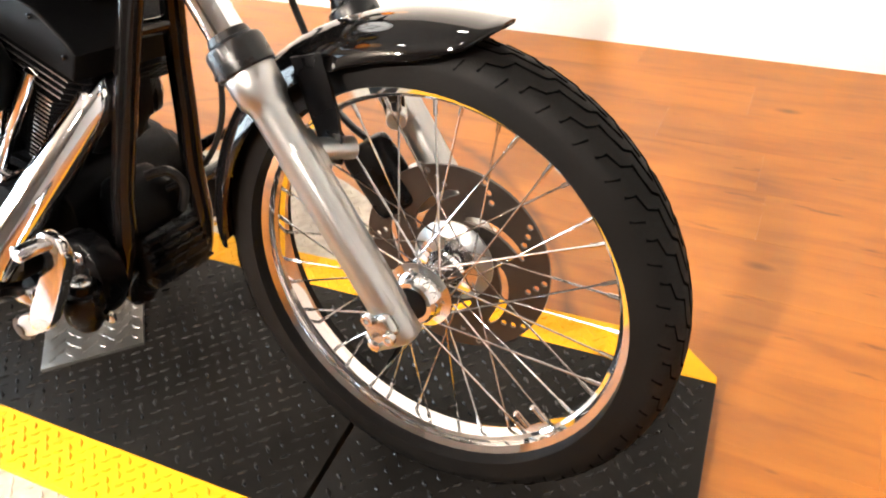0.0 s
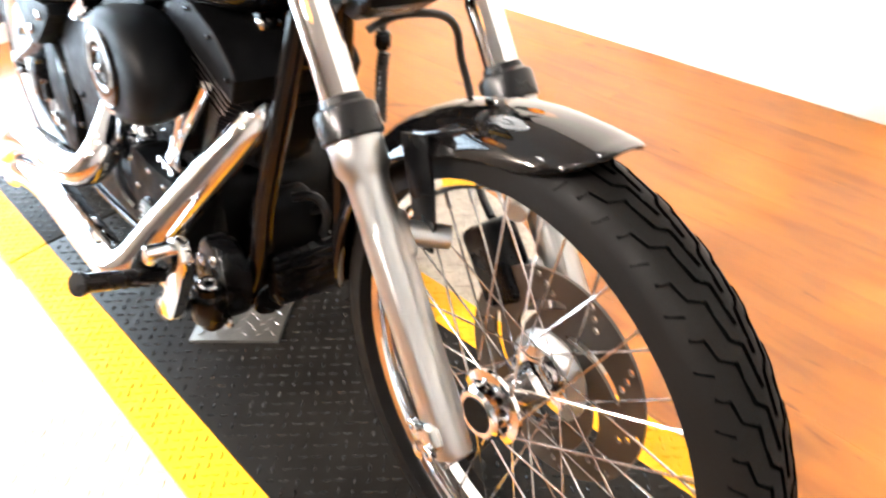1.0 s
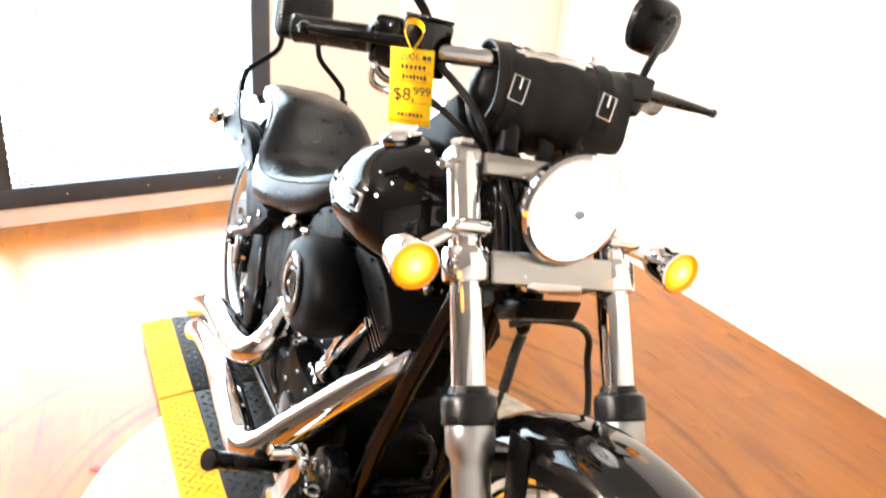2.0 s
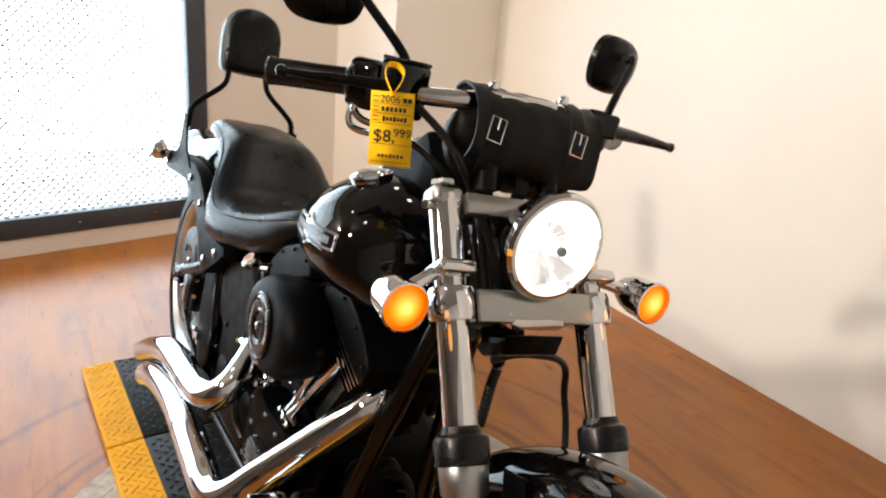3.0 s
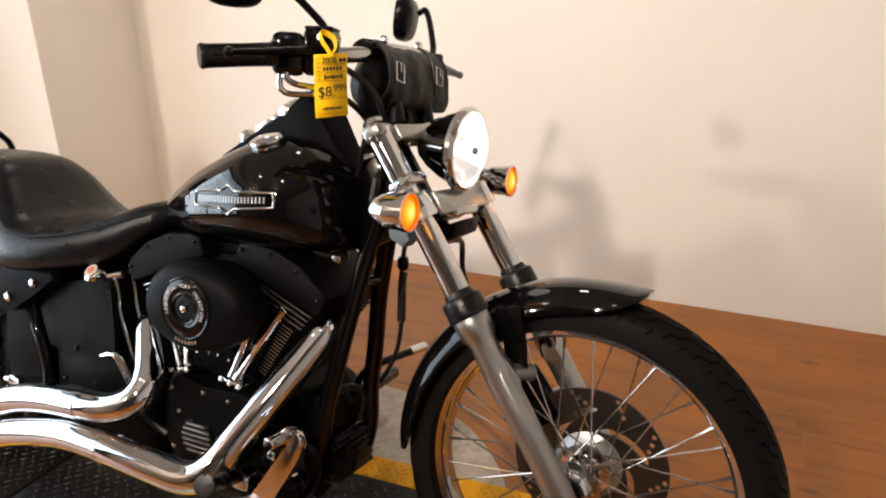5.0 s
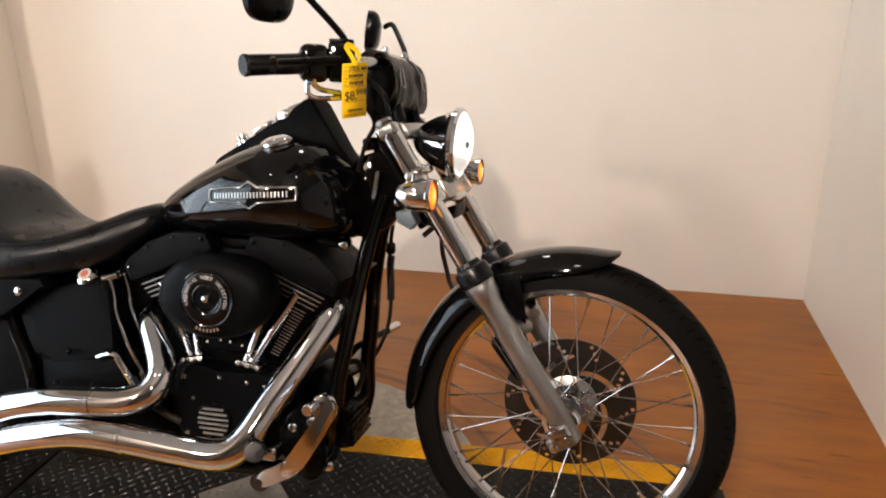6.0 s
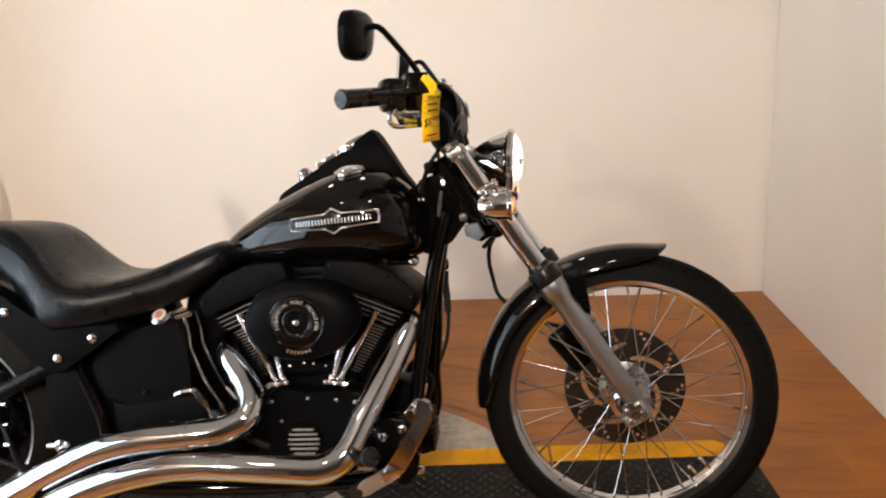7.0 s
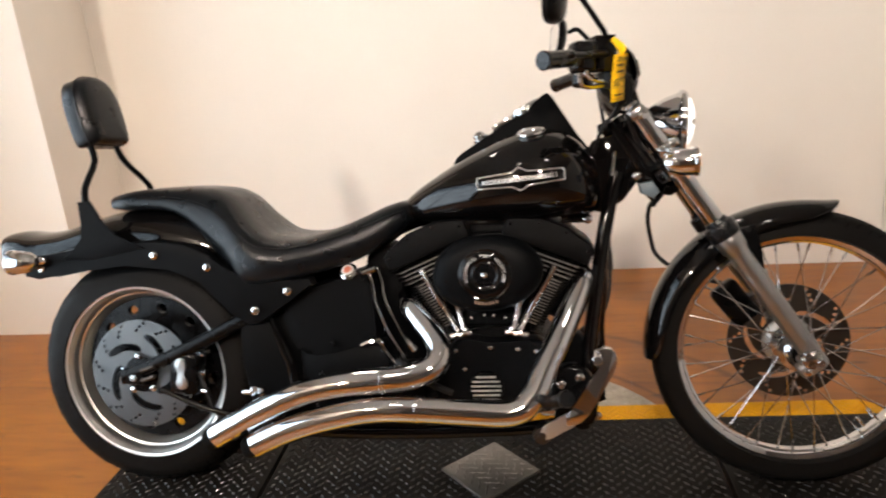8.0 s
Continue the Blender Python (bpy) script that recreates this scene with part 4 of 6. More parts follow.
# handlebar
BAR = [(-0.392, 0.0, 1.062), (-0.395, -0.09, 1.062), (-0.425, -0.16, 1.055), (-0.478, -0.215, 1.052), (-0.556, -0.325, 1.040)]
hb = part("handlebar", tube([mirrored(p) for p in BAR[::-1]] + BAR[1:], 0.0135, 16), WORN_CHROME, bike, "chrome drag handlebar")
for s in (-1, 1):
    a, b = Vector((-0.490, s * 0.230, 1.0505)), Vector((-0.558, s * 0.330, 1.0395))
    part("grip", lathe([(0, 0), (0.022, 0), (0.0235, 0.003), (0.0195, 0.008), (0.0188, 0.05), (0.0192, 0.11), (0.0205, (b - a).length - 0.004), (0.018, (b - a).length), (0, (b - a).length)], along(a, b), 26), GRIP_RUBBER, hb, "black rubber hand grip")
    part("switch_housing", box(a + Vector((0.012, -s * 0.020, 0.002)), (0.054, 0.050, 0.070), 0.014, 3, Matrix.Rotation(radians(-s * 31), 4, 'Z')), BLACK_GLOSS, hb, "black switch housing")
    bx = Vector((-0.434, s * 0.178, 1.066))
    part("lever_bracket", box(bx - Vector((0, 0, 0.010 if s < 0 else 0)), (0.050, 0.056, 0.074 if s < 0 else 0.040), 0.007, 3, Matrix.Rotation(radians(-s * 20), 4, 'Z')), BLACK_GLOSS, hb, "black brake fluid reservoir" if s < 0 else "black lever bracket")
    if s < 0:
        part("reservoir_cap", box(bx + Vector((0, 0, 0.029)), (0.046, 0.052, 0.006), 0.002, 2, Matrix.Rotation(radians(-s * 20), 4, 'Z')), BLACK_SATIN, hb)
    part("lever", tube([(-0.418, s * 0.190, 1.060), (-0.434, s * 0.250, 1.058), (-0.446, s * 0.318, 1.055), (-0.452, s * 0.368, 1.052)] if s > 0 else [(-0.430, -0.200, 1.058), (-0.455, -0.245, 1.054), (-0.477, -0.290, 1.049), (-0.495, -0.325, 1.046)], 0.012, 12, radii=[0.016, 0.0145, 0.0115, 0.0085] if s > 0 else [0.012, 0.010, 0.008, 0.006], flat=0.75), BLACK_SATIN, hb, "black hand lever")
    part("lever_ball", lathe([(0, -0.009), (0.006, -0.007), (0.009, 0), (0.006, 0.007), (0, 0.009)], Matrix.Translation((-0.4525, 0.372, 1.052) if s > 0 else (-0.497, -0.329, 1.046)), 14), BLACK_GLOSS, hb)
    # mirror
    mc = Vector((-0.531, -0.280, 1.166)) if s < 0 else Vector((-0.545, 0.272, 1.166))
    MM = Matrix.Translation(mc) @ Matrix.Rotation(radians(s * 14), 4, 'Z') @ Matrix.Rotation(radians(7), 4, 'Y')
    ol = round_outline([(-0.058, 0.012), (-0.044, 0.040), (0.0, 0.050), (0.044, 0.046), (0.060, 0.020), (0.056, -0.022), (0.034, -0.043), (-0.02, -0.047), (-0.050, -0.030)], 4)
    rings = []
    for dx, k in ((-0.007, 0.95), (-0.009, 1.0), (0.004, 1.0), (0.014, 0.86), (0.020, 0.55), (0.022, 0.15)):
        rings.append([MM @ Vector((dx, -s * u * k, v * k)) for u, v in ol])
    mir = part("mirror", loft(rings), BLACK_SATIN, bike, "black rear-view mirror")
    glass = bmesh.new()
    glass.faces.new([glass.verts.new(MM @ Vector((-0.0085, -s * u * 0.94, v * 0.94))) for u, v in ol])
    part("glass", glass, MIRROR, mir, "silver mirror glass")
    part("stem", tube([(-0.425, s * 0.185, 1.085), (-0.428, s * 0.192, 1.105), (-0.470, s * 0.245, 1.164), (-0.490, s * 0.262, 1.184), (-0.512, s * 0.277, 1.180)], 0.0065, 10), BLACK_SATIN, mir, "black mirror stem")
    rz = part("riser", rod((-0.360, s * 0.055, 0.945), (-0.388, s * 0.055, 1.046), 0.016, 18), BLACK_SATIN, hb, "black riser")
part("bar_clamp", box((-0.394, -0.01, 1.076), (0.034, 0.120, 0.018), 0.006, 3), WORN_CHROME, hb, "chrome bar clamp")
for s in (-1, 1):
    bolt((-0.388, s * 0.062, 1.088), (0, 0, 1), 0.008, hb, h=0.010)
for k, (dx, dz) in enumerate(((0, 0), (0.012, 0.016))):
    part("throttle_cable_elbow", tube([(-0.482 + dx, -0.226, 1.022), (-0.483 + dx, -0.227, 0.999 + dz), (-0.472 + dx, -0.216, 0.988 + dz), (-0.436, -0.186, 0.990 + dz * 0.6)], 0.0052, 10), CHROME, hb, "chrome throttle cable elbow")
    part("throttle_cable", tube([(-0.445, -0.194, 0.990 + dz * 0.6), (-0.41, -0.15, 0.985), (-0.40, -0.09, 0.945), (-0.435, -0.05, 0.90), (-0.46, -0.03, 0.84)], 0.0048, 10), CABLE, hb, "black throttle cable")
part("clutch_cable", tube([(-0.435, 0.17, 1.045), (-0.438, 0.125, 1.005), (-0.430, 0.095, 0.93), (-0.420, 0.095, 0.85), (-0.420, 0.105, 0.76), (-0.430, 0.100, 0.65), (-0.424, 0.094, 0.55), (-0.428, 0.088, 0.47), (-0.446, 0.072, 0.41), (-0.465, 0.04, 0.375), (-0.49, 0.0, 0.36)], 0.0050, 10), CABLE, hb, "black clutch cable")
slv = []
for k in range(29):
    f = k / 28
    slv += [0.0105 if k % 2 else 0.0085]
part("cable_sleeve", tube([(-0.428, 0.102, 0.632), (-0.429, 0.099, 0.60), (-0.426, 0.096, 0.56), (-0.425, 0.094, 0.525)], 0.0095, 12, 14, radii=slv), CABLE, hb, "ribbed black cable sleeve")
part("cable_adjuster", lathe([(0, 0), (0.009, 0), (0.0125, 0.006), (0.0125, 0.022), (0.009, 0.028), (0, 0.028)], along((-0.429, 0.101, 0.636), (-0.431, 0.102, 0.68)), 14), PLASTIC, hb, "black cable adjuster")
part("brake_line", tube([(-0.415, -0.16, 1.04), (-0.37, -0.12, 1.0), (-0.375, -0.06, 0.93), (-0.345, -0.02, 0.85), (-0.30, 0.0, 0.76)], 0.0055, 10), CABLE, hb, "black brake line")

# fuel tank
def ring_se(x, w, z0, z1, n=36, p=2.5, mid=0.5, hump=0.0):
    zc, out = z0 + (z1 - z0) * mid, []
    for k in range(n):
        a = 2 * math.pi * k / n
        c, s = math.cos(a), math.sin(a)
        y = w * math.copysign(abs(c) ** (2 / p), c)
        h = (z1 - zc) if s > 0 else (zc - z0)
        z = zc + h * math.copysign(abs(s) ** (2 / (p if s < 0 else 2.15)), s)
        if hump and s > 0:
            z -= hump * math.exp(-(y / 0.05) ** 2)
        out.append((x, y, z))
    return out


TANK = [(-0.956, 0.026, 0.708, 0.728, 0), (-0.935, 0.052, 0.702, 0.756, 0), (-0.90, 0.084, 0.700, 0.786, 0.002), (-0.85, 0.116, 0.698, 0.819, 0.006), (-0.80, 0.142, 0.697, 0.848, 0.01), (-0.74, 0.166, 0.695, 0.878, 0.014), (-0.67, 0.186, 0.694, 0.908, 0.018), (-0.61, 0.196, 0.694, 0.924, 0.02), (-0.56, 0.194, 0.695, 0.923, 0.02), (-0.515, 0.181, 0.698, 0.907, 0.015), (-0.485, 0.158, 0.700, 0.881, 0.01), (-0.461, 0.124, 0.704, 0.846, 0), (-0.448, 0.08, 0.716, 0.812, 0)]
xs = [t[0] for t in TANK]
fine = np.linspace(xs[0], xs[-1], 40)


def soft(xq, xa, ya):
    """A smooth curve through points."""
    m = np.gradient(ya, xa)
    i = min(max(int(np.searchsorted(xa, xq)) - 1, 0), len(xa) - 2)
    h = xa[i + 1] - xa[i]
    t = (xq - xa[i]) / h
    return float((2 * t ** 3 - 3 * t ** 2 + 1) * ya[i] + (t ** 3 - 2 * t ** 2 + t) * h * m[i] + (-2 * t ** 3 + 3 * t ** 2) * ya[i + 1] + (t ** 3 - t ** 2) * h * m[i + 1])


rings = [ring_se(float(q), *[soft(q, xs, [t[c] for t in TANK]) for c in (1, 2, 3)], hump=soft(q, xs, [t[4] for t in TANK]), mid=0.42) for q in fine]
tank = part("fuel_tank", loft(rings), BLACK_GLOSS, bike, "glossy black teardrop fuel tank", 50)


def tank_side(x, z):
    """Where the tank's right side lies at x, z."""
    w, z0, z1 = (soft(x, xs, [t[c] for t in TANK]) for c in (1, 2, 3))
    zc = z0 + (z1 - z0) * 0.42
    h = (z1 - zc) if z > zc else (zc - z0)
    p = 2.15 if z > zc else 2.5
    s = min(abs(z - zc) / h, 0.999) ** (p / 2)
    return -w * (max(0.0, 1 - s * s) ** 0.5) ** (2 / 2.5)


def badge(outline, depth, material, lift, name, parent, label=""):
    own = bmesh.new()
    top = [own.verts.new((x, tank_side(x, z) - lift - depth, z)) for x, z in outline]
    bot = [own.verts.new((x, tank_side(x, z) - lift + 0.003, z)) for x, z in outline]
    own.faces.new(top)
    for k in range(len(top)):
        own.faces.new((top[k], bot[k], bot[(k + 1) % len(top)], top[(k + 1) % len(top)]))
    return part(name, own, material, parent, label)


def dense(pts, n=5):
    return [(a[0] + (b[0] - a[0]) * k / n, a[1] + (b[1] - a[1]) * k / n) for a, b in zip(pts, pts[1:] + pts[:1]) for k in range(n)]


EMB_C, EMB_A = (-0.630, 0.8005), math.atan2(0.014, 0.197)


def emb(pts):
    ca, sa = math.cos(EMB_A), math.sin(EMB_A)
    return [(EMB_C[0] + u * ca - v * sa, EMB_C[1] + u * sa + v * ca) for u, v in pts]


def strip_ring(pts, wide, name, material, parent, lift=0.0005, depth=0.0022):
    """A raised outline of the given width that follows the tank's side."""
    n = len(pts)
    own = bmesh.new()
    for k in range(n):
        a, b = pts[k], pts[(k + 1) % n]
        dx, dz = b[0] - a[0], b[1] - a[1]
        l = math.hypot(dx, dz)
        nx, nz = -dz / l * wide / 2, dx / l * wide / 2
        q = [(a[0] - nx, a[1] - nz), (b[0] - nx, b[1] - nz), (b[0] + nx, b[1] + nz), (a[0] + nx, a[1] + nz)]
        t = [own.verts.new((x, tank_side(x, z) - lift - depth, z)) for x, z in q]
        o = [own.verts.new((x, tank_side(x, z) + 0.002, z)) for x, z in q]
        own.faces.new(t)
        for i in range(4):
            own.faces.new((t[i], o[i], o[(i + 1) % 4], t[(i + 1) % 4]))
    return part(name, own, material, parent)


BARO = [(-0.100, -0.013), (-0.02, -0.016), (0, -0.027), (0.02, -0.016), (0.100, -0.013), (0.102, 0.0), (0.100, 0.013), (0.02, 0.016), (0, 0.027), (-0.02, 0.016), (-0.100, 0.013), (-0.102, 0.0)]
em = strip_ring(emb(dense(BARO, 4)), 0.0032, "emblem", RIM_ALLOY, tank)
em["label"] = "chrome bar-and-diamond tank badge"
u = -0.088
while u < 0.086:      # plain raised bars in place of lettering
    badge(emb([(u, -0.0058), (u + 0.0030, -0.0058), (u + 0.0030, 0.0058), (u, 0.0058)]), 0.0016, ALU, 0.0, "emblem_bar", em)
    u += 0.0077

# dash on the tank
dash = part("dash_console", loft([[(x, -w, z0), (x, -w, z1 - 0.008), (x, -w * 0.92, z1 - 0.001), (x, -w * 0.8, z1), (x, w * 0.8, z1), (x, w * 0.92, z1 - 0.001), (x, w, z1 - 0.008), (x, w, z0)] for x, w, z0, z1 in ((-0.812, 0.020, 0.75, 0.832), (-0.795, 0.034, 0.76, 0.860), (-0.783, 0.038, 0.76, 0.869), (-0.72, 0.042, 0.80, 0.906), (-0.64, 0.046, 0.83, 0.952), (-0.575, 0.050, 0.85, 0.998), (-0.562, 0.050, 0.85, 1.004), (-0.550, 0.050, 0.85, 0.992), (-0.495, 0.042, 0.84, 0.900), (-0.470, 0.034, 0.82, 0.866))]), CONSOLE_BLACK, bike, "black tank console")
SL = Matrix.Translation((-0.618, -0.006, 0.971)) @ Matrix.Rotation(radians(-29), 4, 'Y')
part("gauge_ring", lathe([(0.020, -0.012), (0.042, -0.012), (0.043, 0.002), (0.041, 0.006), (0.037, 0.007), (0.035, 0.002)], SL, 36), CHROME, dash, "chrome gauge ring")
part("gauge_face", lathe([(0, 0.003), (0.036, 0.002)], SL, 32), PLASTIC, dash)
kn = Matrix.Translation((-0.735, -0.012, 0.905)) @ Matrix.Rotation(radians(-29), 4, 'Y')
part("ignition_switch", lathe([(0, 0.016), (0.010, 0.016), (0.015, 0.011), (0.015, 0.004), (0.020, 0.0), (0.020, -0.01), (0, -0.01)], kn, 20), CHROME, dash, "chrome ignition switch")
part("trim_strip", box((-0.680, -0.020, 0.937), (0.05, 0.020, 0.012), 0.002, 2, Matrix.Rotation(radians(-29), 4, 'Y')), CHROME, dash)
for s in (-1, 1):
    cm = Matrix.Translation((-0.602, s * 0.112, 0.9065)) @ Matrix.Rotation(radians(s * -16), 4, 'X') @ Matrix.Rotation(radians(-8), 4, 'Y')
    part("fuel_cap", lathe([(0, 0.0145), (0.018, 0.0135), (0.030, 0.0095), (0.033, 0.006), (0.0365, 0.006), (0.037, 0.002), (0.035, -0.001), (0.035, -0.01), (0, -0.01)], cm, 36), CHROME, tank, "domed chrome fuel cap")

# seat
SEAT = [  # x, half width, bottom z, side z, top z
    (-0.905, 0.060, 0.707, 0.730, 0.744), (-0.93, 0.090, 0.692, 0.726, 0.756), (-0.97, 0.112, 0.664, 0.711, 0.750), (-1.03, 0.132, 0.626, 0.690, 0.727), (-1.10, 0.152, 0.602, 0.672, 0.701),
    (-1.17, 0.170, 0.588, 0.658, 0.684), (-1.24, 0.180, 0.576, 0.652, 0.682), (-1.30, 0.180, 0.570, 0.662, 0.700), (-1.345, 0.170, 0.572, 0.690, 0.742), (-1.385, 0.152, 0.612, 0.722, 0.790), (-1.42, 0.140, 0.650, 0.748, 0.812),
    (-1.47, 0.130, 0.712, 0.772, 0.822), (-1.54, 0.122, 0.758, 0.790, 0.826), (-1.61, 0.116, 0.770, 0.798, 0.826), (-1.69, 0.106, 0.771, 0.798, 0.821), (-1.735, 0.086, 0.775, 0.796, 0.812)]


def seat_ring(x, w, zb, zs, zt):
    out = []
    for y, z in ((-0.80, zb), (-0.94, zb + 0.004), (-1.0, zb + (zs - zb) * 0.25), (-1.02, zb + (zs - zb) * 0.7), (-0.97, zs + (zt - zs) * 0.25), (-0.86, zs + (zt - zs) * 0.68), (-0.66, zs + (zt - zs) * 0.93), (-0.33, zt), (0, zt - 0.002)):
        out.append((x, y * w, z))
    return out + [(x, -y, z) for x, y, z in out[-2::-1]]


sx = [-t[0] for t in SEAT]
rings = [seat_ring(-float(q), *[soft(q, sx, [t[c] for t in SEAT]) for c in (1, 2, 3, 4)]) for q in np.linspace(sx[0], sx[-1], 46)]
seat = part("seat", loft(rings), SEAT_VINYL, bike, "black vinyl two-up seat with raised pillion", 60)


def seam(side):
    pts = []
    for q in np.linspace(sx[1], sx[-2], 30):
        r = seat_ring(-float(q), *[soft(q, sx, [t[c] for t in SEAT]) for c in (1, 2, 3, 4)])
        p = r[4]
        pts.append((p[0], side * (abs(p[1]) + 0.0005), p[2]))
    return tube(pts, 0.0024, 6, 1)


for s in (-1, 1):
    part("seam_piping", seam(s), SEAT_VINYL, seat)

# rear wheel
RIM_S = [(0.244, 0.084), (0.2445, 0.091), (0.239, 0.0935), (0.232, 0.0915), (0.2305, 0.088), (0.226, 0.084), (0.222, 0.074), (0.220, 0.062), (0.2145, 0.059), (0.2105, 0.048), (0.2045, 0.040), (0.199, 0.022)]
rw = part("rear_wheel", lathe(RIM_S + [(0.196, 0.0)] + [(a, -b) for a, b in RIM_S[::-1]] + [(0.234, -0.070), (0.220, 0.0), (0.234, 0.070), (0.244, 0.084)], wheel_m(RA), 96), RIM_ALLOY, bike, "polished dished rear wheel rim")
part("tyre", tyre_bm(0.330, 0.240, 0.098, RA, False), RUBBER, rw, "wide black rubber rear tyre")
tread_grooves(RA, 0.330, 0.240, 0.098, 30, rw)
own = bmesh.new()
loops = [[(0.200 * math.cos(2 * math.pi * k / 72), 0.200 * math.sin(2 * math.pi * k / 72)) for k in range(72)], [(0.03 * math.cos(2 * math.pi * k / 24), 0.03 * math.sin(2 * math.pi * k / 24)) for k in range(24)]]
for n in range(12):
    a = 2 * math.pi * n / 12 + radians(18)
    loops.append([(0.171 * math.cos(a) + 0.0135 * math.cos(u) * math.cos(a) - 0.0165 * math.sin(u) * math.sin(a), 0.171 * math.sin(a) + 0.0135 * math.cos(u) * math.sin(a) + 0.0165 * math.sin(u) * math.cos(a)) for u in (2 * math.pi * k / 20 for k in range(20))])
for pts in loops:
    vs = [own.verts.new((RA.x + px, -0.034, RA.z + pz)) for px, pz in pts]
    for k in range(len(vs)):
        own.edges.new((vs[k], vs[(k + 1) % len(vs)]))
bmesh.ops.triangle_fill(own, use_beauty=True, use_dissolve=False, edges=list(own.edges))
g = bmesh.ops.extrude_face_region(own, geom=list(own.faces))
bmesh.ops.translate(own, vec=(0, 0.018, 0), verts=[v for v in g["geom"] if isinstance(v, bmesh.types.BMVert)])
part("wheel_disc", own, BLACK_SATIN, rw, "black disc wheel centre with oval holes")
part("brake_disc", disc_bm(RA, -0.098, 0.149, 0.050, 13, 5, 1, wide=0.0105), REAR_DISC, rw, "bright drilled steel brake disc")
part("disc_carrier", lathe([(0.030, 0.1005), (0.052, 0.1005), (0.054, 0.103), (0.052, 0.105), (0.030, 0.105)], wheel_m(RA), 40), REAR_DISC, rw, "bright brake disc carrier")
for k in range(5):
    a = 2 * math.pi * (k + 0.3) / 5
    q = RA + Vector((0.050 * math.cos(a), -0.106, 0.050 * math.sin(a)))
    part("disc_bolt", lathe([(0, 0), (0.0085, 0), (0.0085, 0.005), (0.005, 0.007), (0, 0.007)], along(q, q + Vector((0, -1, 0))), 12), CHROME, rw)
part("hub", lathe([(0.0, 0.03), (0.055, 0.03), (0.058, 0.092), (0.05, 0.105), (0.03, 0.108), (0.026, 0.118), (0, 0.118)], wheel_m(RA), 32), BLACK_SATIN, rw, "black hub")
part("belt_pulley", lathe([(0, -0.060), (0.172, -0.060), (0.176, -0.064), (0.176, -0.086), (0.170, -0.090), (0, -0.090)], wheel_m(RA), 64), BLACK_SATIN, rw, "black belt pulley")
part("axle_nut", lathe([(0, 0.0), (0.016, 0.0), (0.016, 0.014), (0.011, 0.017), (0.0105, 0.028), (0, 0.029)], along((-1.70, -0.118, 0.326), (-1.70, -1, 0.326)), 6), STEEL, rw)

# rear fender
FEN = [(-1.40, 0.70), (-1.46, 0.742), (-1.54, 0.768), (-1.64, 0.776), (-1.74, 0.768), (-1.84, 0.746), (-1.93, 0.724), (-2.01, 0.718), (-2.08, 0.724), (-2.125, 0.714), (-2.140, 0.704)]
fx = [-p[0] for p in FEN]
rings = []
for q in np.linspace(fx[0], fx[-1], 34):
    z = soft(q, fx, [p[1] for p in FEN])
    w = float(np.interp(q, [1.40, 1.6, 1.9, 2.02, 2.10, 2.14], [0.112, 0.122, 0.122, 0.112, 0.085, 0.03]))
    lowz = float(np.interp(q, [1.40, 1.5, 1.6, 1.75, 1.9, 2.0, 2.10, 2.14], [0.60, 0.63, 0.635, 0.625, 0.602, 0.622, 0.668, 0.698]))
    top = [(-q, w * math.sin(u * math.pi / 2), lowz + (z - lowz) * max(0.0, math.cos(u * math.pi / 2)) ** 0.55) for u in np.linspace(-1, 1, 17)]
    inn = [(-q, y * 0.96, lowz + (zz - lowz) * 0.955) for _, y, zz in top[::-1]]
    rings.append([tuple(float(v) for v in p) for p in top + inn])
rf = part("rear_fender", loft(rings), BLACK_GLOSS, bike, "glossy black rear fender with a flipped tail")
STRUT = [(-1.96, 0.612), (-1.965, 0.645), (-1.90, 0.668), (-1.80, 0.680), (-1.68, 0.690), (-1.57, 0.694), (-1.49, 0.680), (-1.42, 0.648), (-1.37, 0.603), (-1.32, 0.582), (-1.24, 0.578), (-1.165, 0.585), (-1.155, 0.565), (-1.222, 0.530), (-1.292, 0.475), (-1.332, 0.468), (-1.375, 0.495), (-1.42, 0.545), (-1.46, 0.590), (-1.54, 0.622), (-1.66, 0.632), (-1.80, 0.620), (-1.92, 0.604)]
for s in (-1, 1):
    st = part("fender_strut", prism(STRUT, s * 0.126, s * 0.166 if s < 0 else s * 0.166, 0.005), BLACK_MATTE, rf, "matte black fender strut")
    for x, z, yy in ((-1.576, 0.656, 0.168), (-1.430, 0.620, 0.168), (-1.220, 0.552, 0.168), (-1.310, 0.506, 0.168), (-1.905, 0.655, 0.168), (-1.905, 0.632, 0.168)):
        bolt((x, s * yy, z), (0, s, 0), 0.011 if x > -1.9 else 0.009, st)
    part("signal_mount", rod((-1.875, s * 0.140, 0.646), (-1.888, s * 0.172, 0.651), 0.012, 14), BLACK_SATIN, rf)
part("tail_light", box((-2.09, 0, 0.672), (0.05, 0.09, 0.045), 0.012, 3), mat("red_lens", (0.35, 0.01, 0.01), 0.15), rf, "red tail light")

